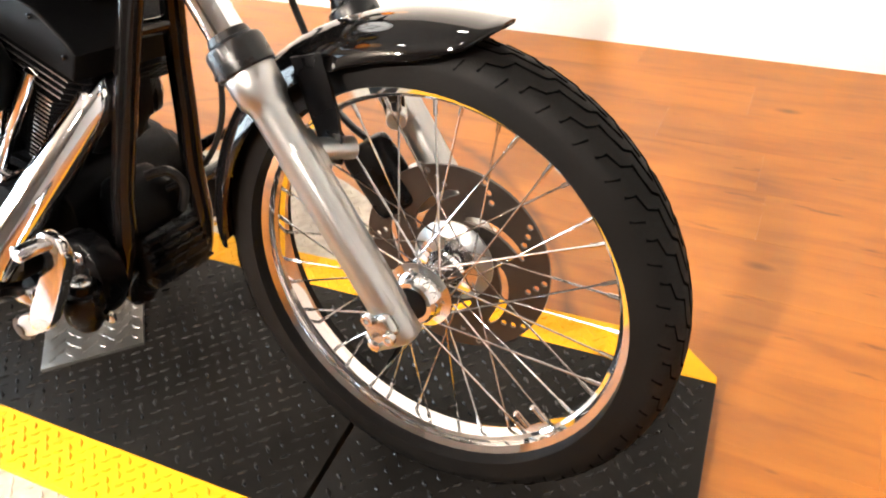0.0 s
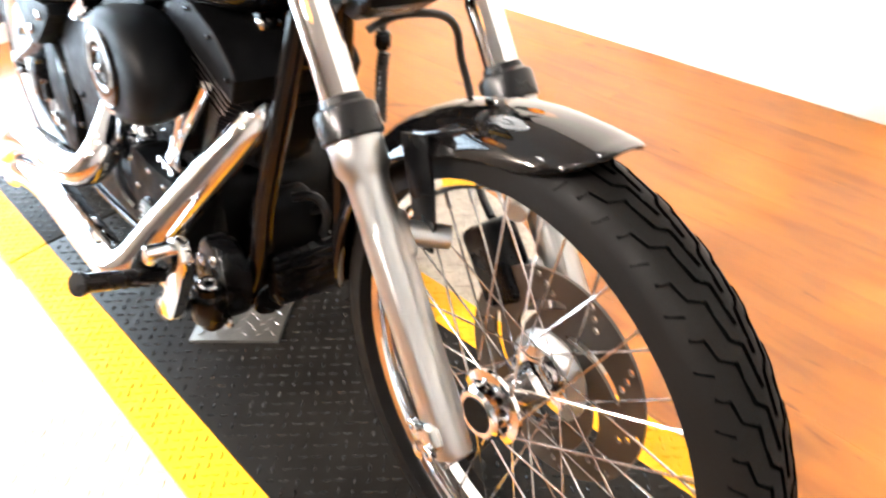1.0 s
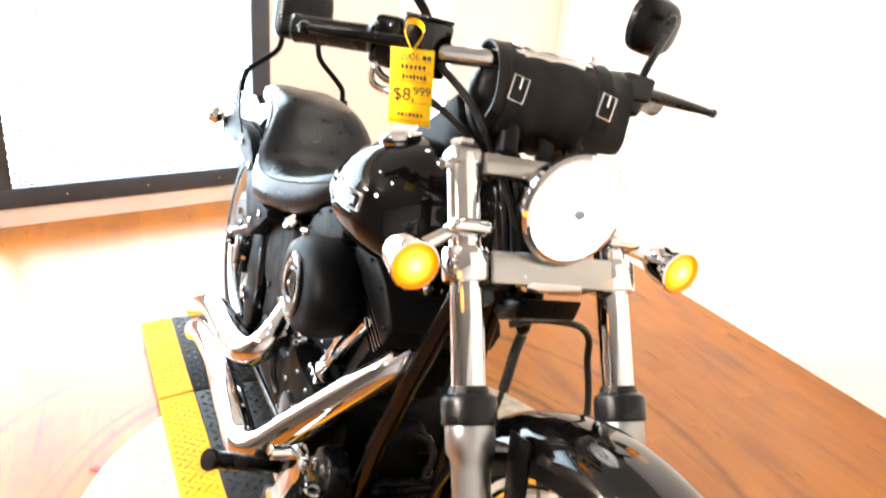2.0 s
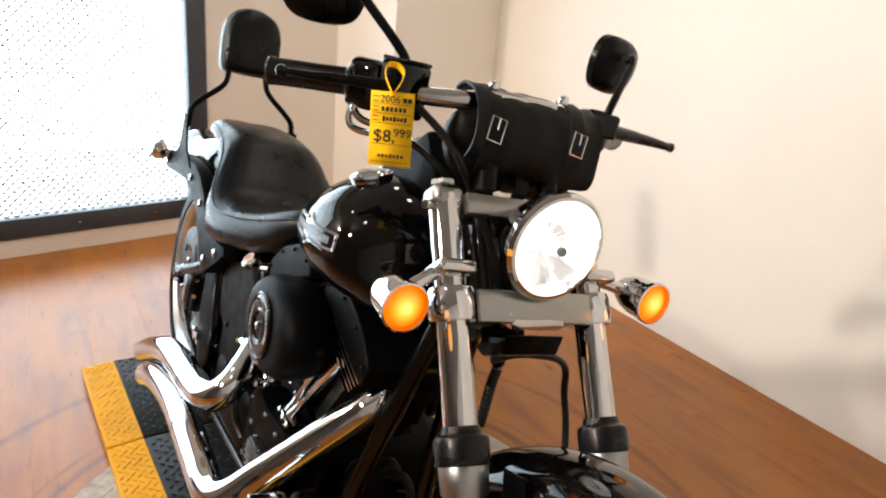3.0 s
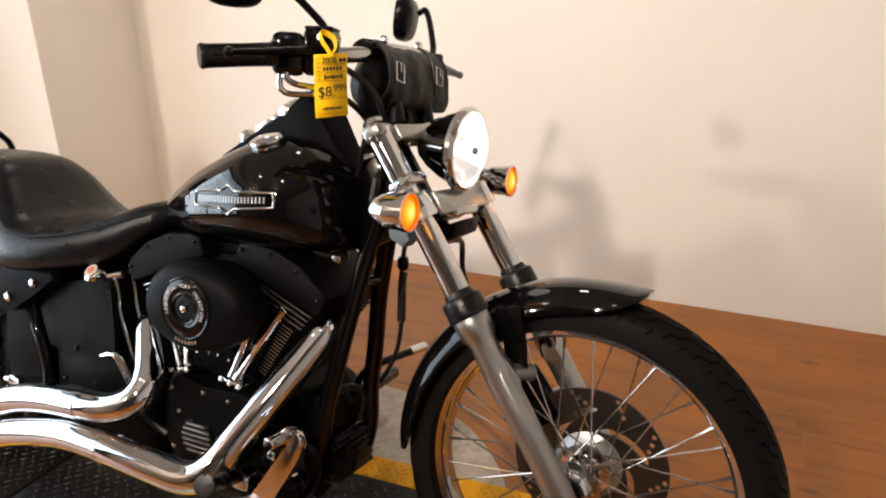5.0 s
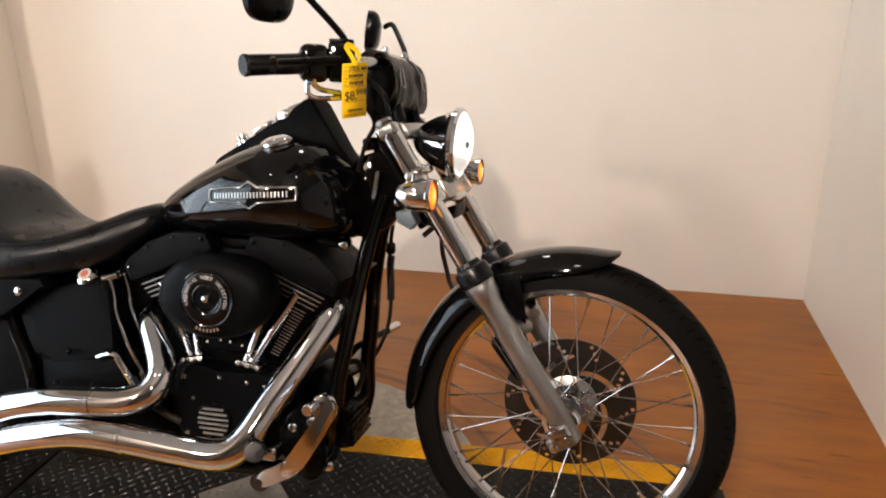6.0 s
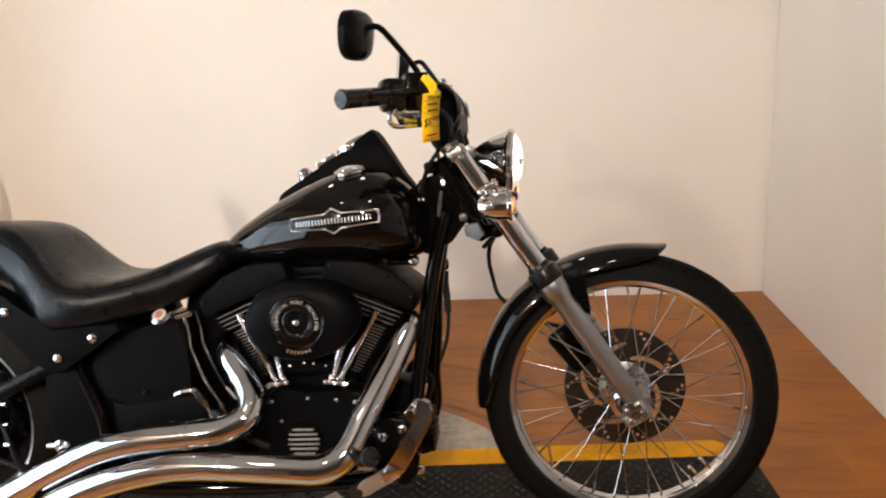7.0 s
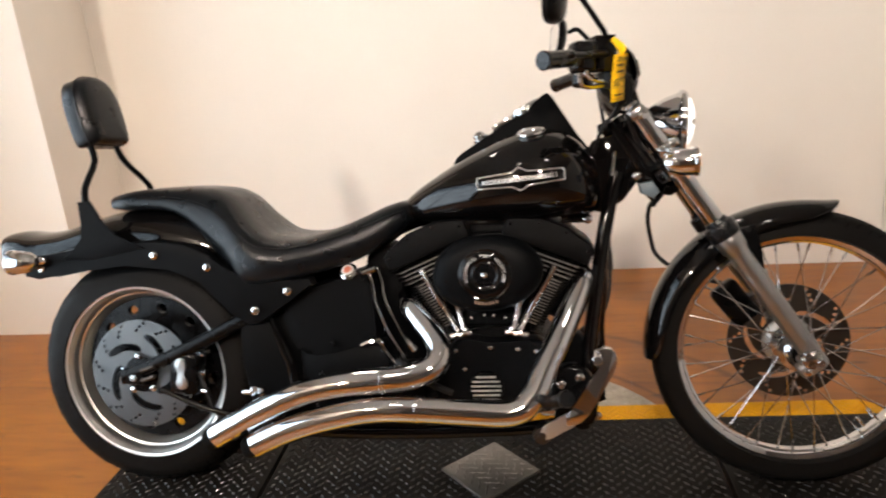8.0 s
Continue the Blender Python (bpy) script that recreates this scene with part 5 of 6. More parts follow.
# backrest
BRP = [(-1.776, 0.803), (-1.740, 0.803), (-1.712, 0.745), (-1.680, 0.710), (-1.630, 0.690), (-1.60, 0.676), (-1.76, 0.650), (-1.84, 0.655), (-1.800, 0.682), (-1.776, 0.705), (-1.770, 0.745)]
br = part("backrest", prism(BRP, -0.170, -0.163, 0.002), BLACK_MATTE, bike, "black sissy bar backrest")
part("side_plate", prism(BRP, 0.163, 0.170, 0.002), BLACK_MATTE, br)
for s in (-1, 1):
    part("upright_bar", tube([(-1.756, s * 0.158, 0.77), (-1.762, s * 0.154, 0.825), (-1.768, s * 0.128, 0.856), (-1.780, s * 0.076, 0.900), (-1.790, s * 0.060, 0.930), (-1.805, s * 0.058, 0.98), (-1.816, s * 0.056, 1.06)], 0.0085, 12), BLACK_MATTE, br, "bent black steel upright")
PADO = round_outline([(-0.090, -0.085), (-0.096, 0.0), (-0.088, 0.056), (-0.058, 0.090), (0, 0.104), (0.058, 0.090), (0.088, 0.056), (0.096, 0.0), (0.090, -0.085), (0.05, -0.092), (0, -0.094), (-0.05, -0.092)], 4)
PM = Matrix.Translation((-1.812, 0.0, 1.041)) @ Matrix.Rotation(radians(-13), 4, 'Y')
PADO = [(y * 0.90, z * 0.98) for y, z in PADO]
pad = part("pad", loft([[PM @ Vector((dx, y * k, z * k)) for y, z in PADO] for dx, k in ((-0.030, 0.90), (-0.034, 0.95), (-0.030, 1.0), (0.004, 1.0), (0.020, 0.985), (0.031, 0.93), (0.036, 0.80), (0.038, 0.4), (0.038, 0.02))]), SEAT_VINYL, br, "padded black vinyl backrest cushion", 60)
part("pad_welt", tube([PM @ Vector((0.008, y * 1.002, z * 1.002)) for y, z in PADO] + [PM @ Vector((0.008, PADO[0][0] * 1.002, PADO[0][1] * 1.002))], 0.0028, 6, 1), SEAT_VINYL, pad)

# frame
fr = part("frame", tube([(-0.40, -0.026, 0.80), (-0.424, -0.030, 0.72), (-0.449, -0.045, 0.60), (-0.465, -0.060, 0.50), (-0.481, -0.074, 0.40), (-0.492, -0.082, 0.30), (-0.535, -0.092, 0.205), (-0.62, -0.10, 0.175), (-0.90, -0.11, 0.165), (-1.20, -0.12, 0.175), (-1.32, -0.12, 0.22), (-1.34, -0.12, 0.40)], 0.0175, 16), BLACK_GLOSS, bike, "glossy black tubular frame")
part("left_rail", tube([(-0.40, 0.026, 0.80), (-0.422, 0.034, 0.72), (-0.442, 0.044, 0.60), (-0.448, 0.047, 0.50), (-0.458, 0.052, 0.40), (-0.462, 0.058, 0.30), (-0.51, 0.080, 0.205), (-0.62, 0.10, 0.175), (-0.90, 0.11, 0.165), (-1.20, 0.12, 0.175), (-1.32, 0.12, 0.22), (-1.34, 0.12, 0.40)], 0.0175, 16), BLACK_GLOSS, fr)
part("backbone", tube([(-0.40, 0, 0.86), (-0.60, 0, 0.80), (-0.92, 0, 0.708), (-1.15, 0, 0.62), (-1.3, 0, 0.55)], 0.027, 14), BLACK_GLOSS, fr)
part("neck_gusset", prism([(-0.40, 0.90), (-0.345, 0.79), (-0.39, 0.73), (-0.44, 0.70), (-0.47, 0.71), (-0.50, 0.80), (-0.46, 0.88)], -0.028, 0.028, 0.006), BLACK_GLOSS, fr)
part("cross_brace", rod((-0.440, -0.040, 0.640), (-0.438, 0.040, 0.640), 0.011, 12), BLACK_GLOSS, fr)
part("cross_brace", rod((-0.505, -0.09, 0.30), (-0.505, 0.09, 0.30), 0.014, 12), BLACK_GLOSS, fr)
bolt((-0.478, -0.062, 0.690), (0, -1, 0), 0.011, fr)
part("tank_lug", box((-0.505, -0.045, 0.692), (0.075, 0.03, 0.020), 0.006), BLACK_GLOSS, fr)
part("neck_spring", tube([(-0.408, -0.046, 0.852), (-0.411, -0.047, 0.832), (-0.414, -0.047, 0.812), (-0.417, -0.046, 0.793)], 0.006, 10, 9, radii=[0.0068 if k % 2 else 0.0050 for k in range(28)]), WORN_CHROME, fr, "small chrome coil spring")
part("neck_knob", lathe([(0, 0), (0.014, 0), (0.016, 0.004), (0.016, 0.022), (0.012, 0.027), (0, 0.028)], along((-0.428, -0.030, 0.895), (-0.436, -0.032, 0.935)), 20), BLACK_GLOSS, fr, "black neck lock cap")
bolt((-0.360, -0.060, 0.789), (0, -1, 0), 0.010, fr, WORN_CHROME)
part("coil_cover", prism([(-0.358, 0.770), (-0.328, 0.776), (-0.314, 0.750), (-0.328, 0.734), (-0.354, 0.748)], -0.085, -0.040, 0.005), mat("grey_plastic", (0.09, 0.12, 0.14), 0.45), fr, "grey plastic connector cover")

# swingarm and rear brake
swa = part("swingarm", tube([(-1.72, -0.125, 0.328), (-1.60, -0.125, 0.372), (-1.45, -0.128, 0.435), (-1.31, -0.128, 0.500)], 0.0190, 14), BLACK_SATIN, bike, "black rear swingarm")
part("lower_arm", tube([(-1.62, -0.125, 0.290), (-1.50, -0.128, 0.240), (-1.36, -0.128, 0.205)], 0.0085, 12), BLACK_GLOSS, swa, "black brake stay rod")
part("left_arm", tube([(-1.72, 0.125, 0.328), (-1.60, 0.125, 0.372), (-1.31, 0.128, 0.500)], 0.019, 12), BLACK_GLOSS, swa)
part("axle_block", box((-1.695, -0.128, 0.328), (0.07, 0.026, 0.045), 0.008), BLACK_SATIN, swa)
for z in (0.345, 0.318):
    part("adjuster", rod((-1.665, -0.142, z), (-1.625, -0.142, z + 0.012), 0.006, 10), DISC_STEEL, swa)
rc = part("rear_caliper", box((-1.545, -0.112, 0.335), (0.085, 0.055, 0.12), 0.016, 3, Matrix.Rotation(radians(8), 4, 'Y')), BLACK_SATIN, bike, "black rear brake caliper")
part("caliper_badge", prism(round_outline([(-1.560, 0.375), (-1.540, 0.375), (-1.534, 0.355), (-1.542, 0.335), (-1.534, 0.312), (-1.540, 0.295), (-1.560, 0.295), (-1.566, 0.312), (-1.558, 0.335), (-1.566, 0.355)], 3), -0.143, -0.138, 0.001), ALU, rc, "silver caliper insert")
for z in (0.385, 0.335, 0.285):
    part("caliper_bolt", rod((-1.50, -0.125, z), (-1.482, -0.130, z), 0.007, 10), CHROME, rc)
part("brake_hose", tube([(-1.53, -0.12, 0.39), (-1.49, -0.13, 0.30), (-1.46, -0.13, 0.22), (-1.40, -0.12, 0.19)], 0.005, 8), CABLE, rc)
part("inner_guard", loft([[(RA.x + r * math.cos(a), y, RA.z + r * math.sin(a)) for r, y in ((0.352, -0.115), (0.352, 0.115), (0.356, 0.115), (0.356, -0.115))] for a in np.linspace(radians(-12), radians(62), 16)]), BLACK_MATTE, rf, "black inner fender")
part("frame_side", prism([(-1.37, 0.50), (-1.30, 0.50), (-1.245, 0.36), (-1.235, 0.25), (-1.29, 0.20), (-1.35, 0.24), (-1.37, 0.36)], -0.138, -0.108, 0.008), BLACK_MATTE, fr, "black frame side casting")
# Added black filler for the dark space between rear wheel and oil tank.
part("pivot_casting", prism([(-1.40, 0.56), (-1.24, 0.55), (-1.20, 0.40), (-1.20, 0.20), (-1.30, 0.17), (-1.37, 0.22), (-1.35, 0.40)], -0.100, 0.100, 0.008), BLACK_MATTE, fr, "black filler for the dark space inside the frame")
part("frame_upright", tube([(-1.300, -0.118, 0.485), (-1.283, -0.122, 0.440), (-1.262, -0.124, 0.400), (-1.246, -0.124, 0.355), (-1.238, -0.124, 0.300)], 0.015, 12), BLACK_GLOSS, fr, "glossy black frame upright")
part("shock_body", rod((-1.40, -0.06, 0.17), (-0.98, -0.06, 0.165), 0.028, 16), BLACK_SATIN, bike, "black shock absorber")
for i, (x, z) in enumerate(((-1.338, 0.288), (-1.322, 0.288))):
    part("frame_nut", lathe([(0, 0), (0.016 - 0.005 * i, 0), (0.016 - 0.005 * i, 0.014), (0, 0.018)], along((x, -0.138, z), (x, -1, z)), 6), CHROME, fr)
part("slider_pin", rod((-1.375, -0.140, 0.285), (-1.338, -0.146, 0.288), 0.009, 12), CHROME, fr)

# oil tank
oil = part("oil_tank", prism(round_outline([(-1.255, 0.500), (-1.225, 0.535), (-1.10, 0.570), (-1.045, 0.583), (-1.022, 0.570), (-1.014, 0.50), (-1.012, 0.425), (-1.03, 0.406), (-1.16, 0.378), (-1.205, 0.378), (-1.235, 0.42)], 4), -0.128, 0.12, 0.018, segs=4), BLACK_MATTE, bike, "matte black oil tank")
CAPM = along((-1.072, -0.122, 0.586), (-1.074, -0.190, 0.650)) @ Matrix.Diagonal((1.12, 1.12, 1.0, 1.0))
oc = part("oil_cap", lathe([(0, 0.0165), (0.012, 0.016), (0.018, 0.0135), (0.0215, 0.009), (0.0215, 0.004), (0.017, 0.0), (0.015, -0.012), (0, -0.012)], CAPM, 20), CHROME, oil, "chrome oil filler cap with a red top")
part("cap_plate", lathe([(0, 0.0170), (0.0130, 0.0166), (0.0140, 0.0155)], CAPM, 24), WHITE_PRINT, oc, "pale cap plate")
part("cap_disc", lathe([(0, 0.0176), (0.0085, 0.0175), (0.0092, 0.0164)], CAPM, 18), RED, oc, "red cap badge")
part("filler_neck", rod((-1.045, -0.110, 0.582), (-1.010, -0.100, 0.592), 0.010, 12), CHROME, oc)
for p in ([(-1.040, -0.090, 0.585), (-1.025, -0.108, 0.583), (-1.017, -0.108, 0.546), (-1.014, -0.108, 0.504), (-0.983, -0.108, 0.428), (-0.952, -0.108, 0.372), (-0.938, -0.108, 0.340)],
          [(-1.020, -0.060, 0.590), (-1.011, -0.076, 0.590), (-1.001, -0.076, 0.552), (-0.997, -0.076, 0.510), (-0.967, -0.076, 0.439), (-0.949, -0.076, 0.404), (-0.923, -0.076, 0.372)]):
    ln = part("oil_line", tube(p, 0.0052, 12), CHROME, oil, "chrome oil line")
    q0, q1 = Vector(p[-2]), Vector(p[-1])
    part("fitting", rod(q0, q1, 0.0095, 8), WORN_CHROME, ln)
part("shift_rod", tube([(-1.052, -0.125, 0.400), (-1.028, -0.125, 0.409), (-1.005, -0.125, 0.407), (-0.989, -0.125, 0.385), (-0.955, -0.125, 0.336)], 0.0085, 10), CHROME, oil, "chrome bent rod")
part("hose", tube([(-0.96, -0.13, 0.36), (-0.90, -0.16, 0.325), (-0.85, -0.165, 0.30), (-0.82, -0.16, 0.285)], 0.008, 10), CABLE, oil)
# Added filler: blacks out the gap behind the oil lines, where it looks dark.
part("inner_frame", prism(round_outline([(-1.04, 0.36), (-0.86, 0.36), (-0.90, 0.50), (-0.93, 0.60), (-1.04, 0.64)], 3), -0.045, 0.095, 0.008), BLACK_MATTE, fr, "black filler behind the oil lines, in place of shade")
part("battery_box", box((-1.10, 0.0, 0.34), (0.24, 0.24, 0.12), 0.015), BLACK_MATTE, bike, "black transmission case")
part("transmission", box((-1.04, 0.0, 0.245), (0.30, 0.26, 0.14), 0.025, 3), BLACK_WRINKLE, bike, "black gearbox casing")
for x, z in ((-1.12, 0.41), (-1.06, 0.335), (-0.95, 0.30), (-1.16, 0.33)):
    bolt((x, -0.138, z), (0, -1, 0), 0.007, bike, BLACK_SATIN)

# engine
part("crankcase", prism(round_outline([(-0.88, 0.36), (-0.84, 0.41), (-0.72, 0.435), (-0.60, 0.41), (-0.565, 0.35), (-0.575, 0.26), (-0.63, 0.20), (-0.75, 0.185), (-0.86, 0.22)], 4), -0.10, 0.15, 0.012, segs=3), BLACK_WRINKLE, bike, "black engine crankcase")
cam_c = part("cam_cover", prism(round_outline([(-0.822, 0.345), (-0.815, 0.405), (-0.775, 0.418), (-0.72, 0.410), (-0.66, 0.412), (-0.600, 0.412), (-0.590, 0.375), (-0.625, 0.300), (-0.665, 0.235), (-0.735, 0.218), (-0.805, 0.240), (-0.825, 0.29)], 4), -0.160, -0.09, 0.012, segs=3), BLACK_MATTE, bike, "matte black cam cover")
for x, z in ((-0.805, 0.392), (-0.720, 0.398), (-0.655, 0.393), (-0.612, 0.388), (-0.800, 0.265), (-0.665, 0.262), (-0.785, 0.345)):
    bolt((x, -0.160, z), (0, -1, 0), 0.006, cam_c, STEEL)
tm = wheel_m(Vector((-0.735, 0, 0.298)))
tc = part("timer_cover", lathe([(0.0, 0.166), (0.038, 0.166), (0.041, 0.163), (0.043, 0.158), (0, 0.158)], tm, 36), BLACK_SATIN, cam_c, "round timer cover with bright ribs")
for k in range(6):
    z = -0.028 + k * 0.0112
    half = math.sqrt(0.037 ** 2 - z * z)
    part("rib", box((-0.735, -0.168, 0.298 + z), (2 * half, 0.006, 0.0046), 0.0015), ALU, tc)


CRANK = Vector((-0.7245, 0, 0.285))
FIN_EDGE = mat("machined_fin_edge", (0.50, 0.49, 0.47), 0.3, metal=1.0, vary=0.05)


def cylinder(sign, name):
    """A finned cylinder with its head and rocker box; sign 1 leans forwards."""
    M = Matrix.Translation(CRANK) @ Matrix.Rotation(sign * radians(22.5), 4, 'Y')
    cyl = part(name, loft([[M @ Vector((u * w, y * 0.088, v)) for u, y in ((-1, -0.8), (-0.75, -1), (0.75, -1), (1, -0.8), (1, 0.8), (0.75, 1), (-0.75, 1), (-1, 0.8))] for v, w in ((0.12, 0.046), (0.185, 0.052), (0.31, 0.073), (0.36, 0.090))]), BLACK_WRINKLE, bike, "black finned engine cylinder")
    rows = [(0.186 + 0.0079 * k, 0.064 + 0.0014 * k, True) for k in range(16)] + [(0.319 + 0.0112 * k, 0.100 + 0.0034 * k, False) for k in range(4)]
    for h, w, notch in rows:
        d = 0.104
        lo, hi = (-0.012, 0.026) if sign > 0 else (-0.026, 0.012)
        shape = [(-w, -d + 0.018), (-w + 0.018, -d)]
        if notch:
            k = (h - 0.186) / 0.125 * 0.012 * sign
            shape += [(lo + k, -d), (lo + 0.006 + k, -0.062), (hi - 0.006 + k, -0.062), (hi + k, -d)]
        shape += [(w - 0.018, -d), (w, -d + 0.018), (w, d - 0.02), (w - 0.02, d), (-w + 0.02, d), (-w, d - 0.02)]
        own = bmesh.new()
        t = 0.0024
        a = [own.verts.new((u, y, h)) for u, y in shape]
        b = [own.verts.new((u, y, h + t)) for u, y in shape]
        own.faces.new(a[::-1])
        own.faces.new(b)
        for k in range(len(a)):
            f = own.faces.new((a[k], a[(k + 1) % len(a)], b[(k + 1) % len(a)], b[k]))
            f.material_index = 1 if max(shape[k][1], shape[(k + 1) % len(a)][1]) < -0.10 else 0
        bmesh.ops.transform(own, matrix=M, verts=own.verts)
        part("cooling_fin", own, [BLACK_WRINKLE, FIN_EDGE], cyl, "black cooling fin with a bright machined edge")
    hd = part("cylinder_head", box((0, 0, 0), (0.150, 0.180, 0.060), 0.014, 3, None), BLACK_WRINKLE, bike, "black cylinder head")
    hd.data.transform(M @ pose(0, 0, 0.336))
    rb = prism([(-0.112, 0.367), (0.112, 0.367), (0.112, 0.408), (0.095, 0.419), (0.034, 0.438), (-0.034, 0.438), (-0.095, 0.419), (-0.112, 0.408)], -0.114, 0.10, 0.006, segs=3)
    bmesh.ops.transform(rb, matrix=M, verts=rb.verts)
    rk = part("rocker_box", rb, BLACK_WRINKLE, bike, "black wrinkle-finish rocker box")
    for u, v in ((-0.098, 0.400), (0.098, 0.400), (-0.034, 0.426), (0.034, 0.426)):
        bolt(M @ Vector((u, -0.114, v)), (0, -1, 0), 0.0042, rk, BLACK_GLOSS)


cylinder(1, "front_cylinder")
cylinder(-1, "rear_cylinder")
part("intake_manifold", prism([(-0.7245, 0.40), (-0.66, 0.46), (-0.61, 0.60), (-0.62, 0.67), (-0.83, 0.67), (-0.84, 0.60), (-0.79, 0.46)], -0.075, 0.085, 0.01), BLACK_MATTE, bike, "black intake and wiring between the cylinders")
# pushrod tubes
for sgn in (1, -1):
    xs0 = CRANK.x + sgn * 0.068
    tb = part("tappet_block", box((xs0 + sgn * 0.002, -0.138, 0.429), (0.056, 0.034, 0.012), 0.004, 2, Matrix.Rotation(radians(sgn * 10), 4, 'Y')), CHROME, bike, "chrome tappet block")
    for b, t in (((xs0 + sgn * 0.006, -0.142, 0.434), (xs0 + sgn * 0.094, -0.112, 0.586)), ((xs0 - sgn * 0.010, -0.138, 0.434), (xs0 + sgn * 0.026, -0.112, 0.560))):
        b, t = Vector(b), Vector(t)
        h = (t - b).length
        part("pushrod_tube", lathe([(0, 0), (0.0105, 0), (0.0105, 0.012), (0.0085, 0.016), (0.0078, 0.070), (0.0098, 0.073), (0.0098, h), (0, h)], along(b, t), 18), CHROME, bike, "chrome pushrod tube")
    for dx in (-0.022, 0.0, 0.022):
        part("screw", lathe([(0, 0), (0.0055, 0), (0.0055, 0.007), (0, 0.008)], along((xs0 + dx, -0.150, 0.428 - sgn * dx * 0.18), (xs0 + dx, -0.40, 0.50)), 10), CHROME, tb)
for x, z in ((-0.768, 0.464), (-0.735, 0.470), (-0.712, 0.468), (-0.684, 0.462)):
    part("cover_screw", rod((x, -0.122, z), (x, -0.130, z + 0.002), 0.0032, 8), STEEL, bike)
part("breather_pack", box((-0.7245, -0.095, 0.465), (0.13, 0.06, 0.05), 0.012, 3), BLACK_MATTE, bike, "black breather cover below the air cleaner")

# air cleaner
ACO = round_outline([(-0.845, 0.590), (-0.825, 0.640), (-0.775, 0.674), (-0.71, 0.683), (-0.645, 0.672), (-0.60, 0.642), (-0.582, 0.600), (-0.600, 0.556), (-0.650, 0.520), (-0.715, 0.507), (-0.780, 0.516), (-0.828, 0.546)], 5)
ACO = [(-0.7185 + (x + 0.7135) * 1.03, 0.581 + (z - 0.595) * 1.06) for x, z in ACO]
AC = (-0.7185, 0.584)
ac = part("air_cleaner", loft([[(AC[0] + (x - AC[0]) * k, y, AC[1] + (z - AC[1]) * k) for x, z in ACO] for y, k in ((-0.108, 0.86), (-0.115, 0.91), (-0.140, 0.965), (-0.164, 0.985), (-0.184, 0.95), (-0.198, 0.86), (-0.205, 0.70), (-0.207, 0.45), (-0.207, 0.02))]), BLACK_MATTE, bike, "matte black oval air cleaner cover", 60)
AM = wheel_m(Vector((-0.720, 0.014, 0.583))) @ Matrix.Diagonal((1.13, 1.13, 1.0, 1.0))
ring = part("trim_ring", lathe([(0.024, 0.222), (0.030, 0.2255), (0.034, 0.226), (0.046, 0.226), (0.050, 0.2245), (0.053, 0.220), (0.053, 0.21)], AM, 48), BLACK_GLOSS, ac, "gloss black trim ring with silver lettering")
part("chrome_rim", lathe([(0.0235, 0.219), (0.0235, 0.2245), (0.026, 0.2262), (0.0285, 0.2245), (0.0285, 0.219)], AM, 40), BLACK_GLOSS, ring)
part("chrome_rim", lathe([(0.0505, 0.218), (0.0505, 0.2248), (0.0525, 0.2256), (0.0545, 0.2238), (0.0545, 0.216)], AM, 48), BLACK_GLOSS, ring)
part("centre_cap", lathe([(0, 0.222), (0.010, 0.2235), (0.0225, 0.2225), (0.0235, 0.219)], AM, 32), BLACK_SATIN, ring)
part("centre_bolt", lathe([(0, 0.2312), (0.003, 0.2310), (0.006, 0.2285), (0.0062, 0.222)], AM, 12), CHROME, ring)


def letter(text, size, m, material, parent, name="lettering", extrude=0.0003):
    cu = bpy.data.curves.new(name, 'FONT')
    cu.body, cu.size, cu.extrude = text, size, extrude
    cu.align_x, cu.align_y = 'CENTER', 'CENTER'
    cu.materials.append(material)
    ob = new(name, cu)
    ob.parent = parent
    ob.matrix_local = m
    return ob


# Words round the ring, letter by letter, read from the right side of the machine.
FACE = Matrix.Rotation(radians(90), 4, 'X')
words = "SEQUENTIAL PORT INJECTION"
for i, ch in enumerate(words):
    if ch == " ":
        continue
    a = radians(90 + 108 - 216 * i / (len(words) - 1))
    p = Vector((-0.720 + 0.0450 * math.cos(a), -0.2126, 0.583 + 0.0450 * math.sin(a)))
    letter(ch, 0.0102, Matrix.Translation(p) @ Matrix.Rotation(-(a - math.pi / 2), 4, 'Y') @ FACE, WHITE_PRINT, ring)
for i in range(7):      # a worn word below: plain strokes
    a = radians(270 - 21 + 7 * i)
    p = Vector((-0.720 + 0.0680 * math.cos(a), -0.2085, 0.583 + 0.0680 * math.sin(a)))
    part("stroke", box(p, (0.0042, 0.0012, 0.0068), 0.0, 2, Matrix.Rotation(-(a + math.pi / 2), 4, 'Y')), FADED_PRINT, ac)
part("intake", rod((-0.72, -0.13, 0.56), (-0.72, 0.05, 0.56), 0.03, 18), BLACK_SATIN, bike, "black intake body")

# exhaust
up_pipe = part("rear_exhaust_pipe", tube([(-0.940, -0.060, 0.515), (-0.920, -0.112, 0.491), (-0.890, -0.142, 0.462), (-0.856, -0.172, 0.430), (-0.838, -0.200, 0.398), (-0.852, -0.222, 0.368), (-0.902, -0.236, 0.349), (-0.98, -0.242, 0.342), (-1.08, -0.246, 0.334), (-1.18, -0.248, 0.312), (-1.29, -0.250, 0.266), (-1.402, -0.252, 0.209)], 0.031, 28, 7, radii=[0.026, 0.027, 0.028, 0.030, 0.031, 0.032, 0.032, 0.032, 0.032, 0.032, 0.032, 0.032], open_end=0.06), CHROME, bike, "curved chrome rear-cylinder exhaust pipe")
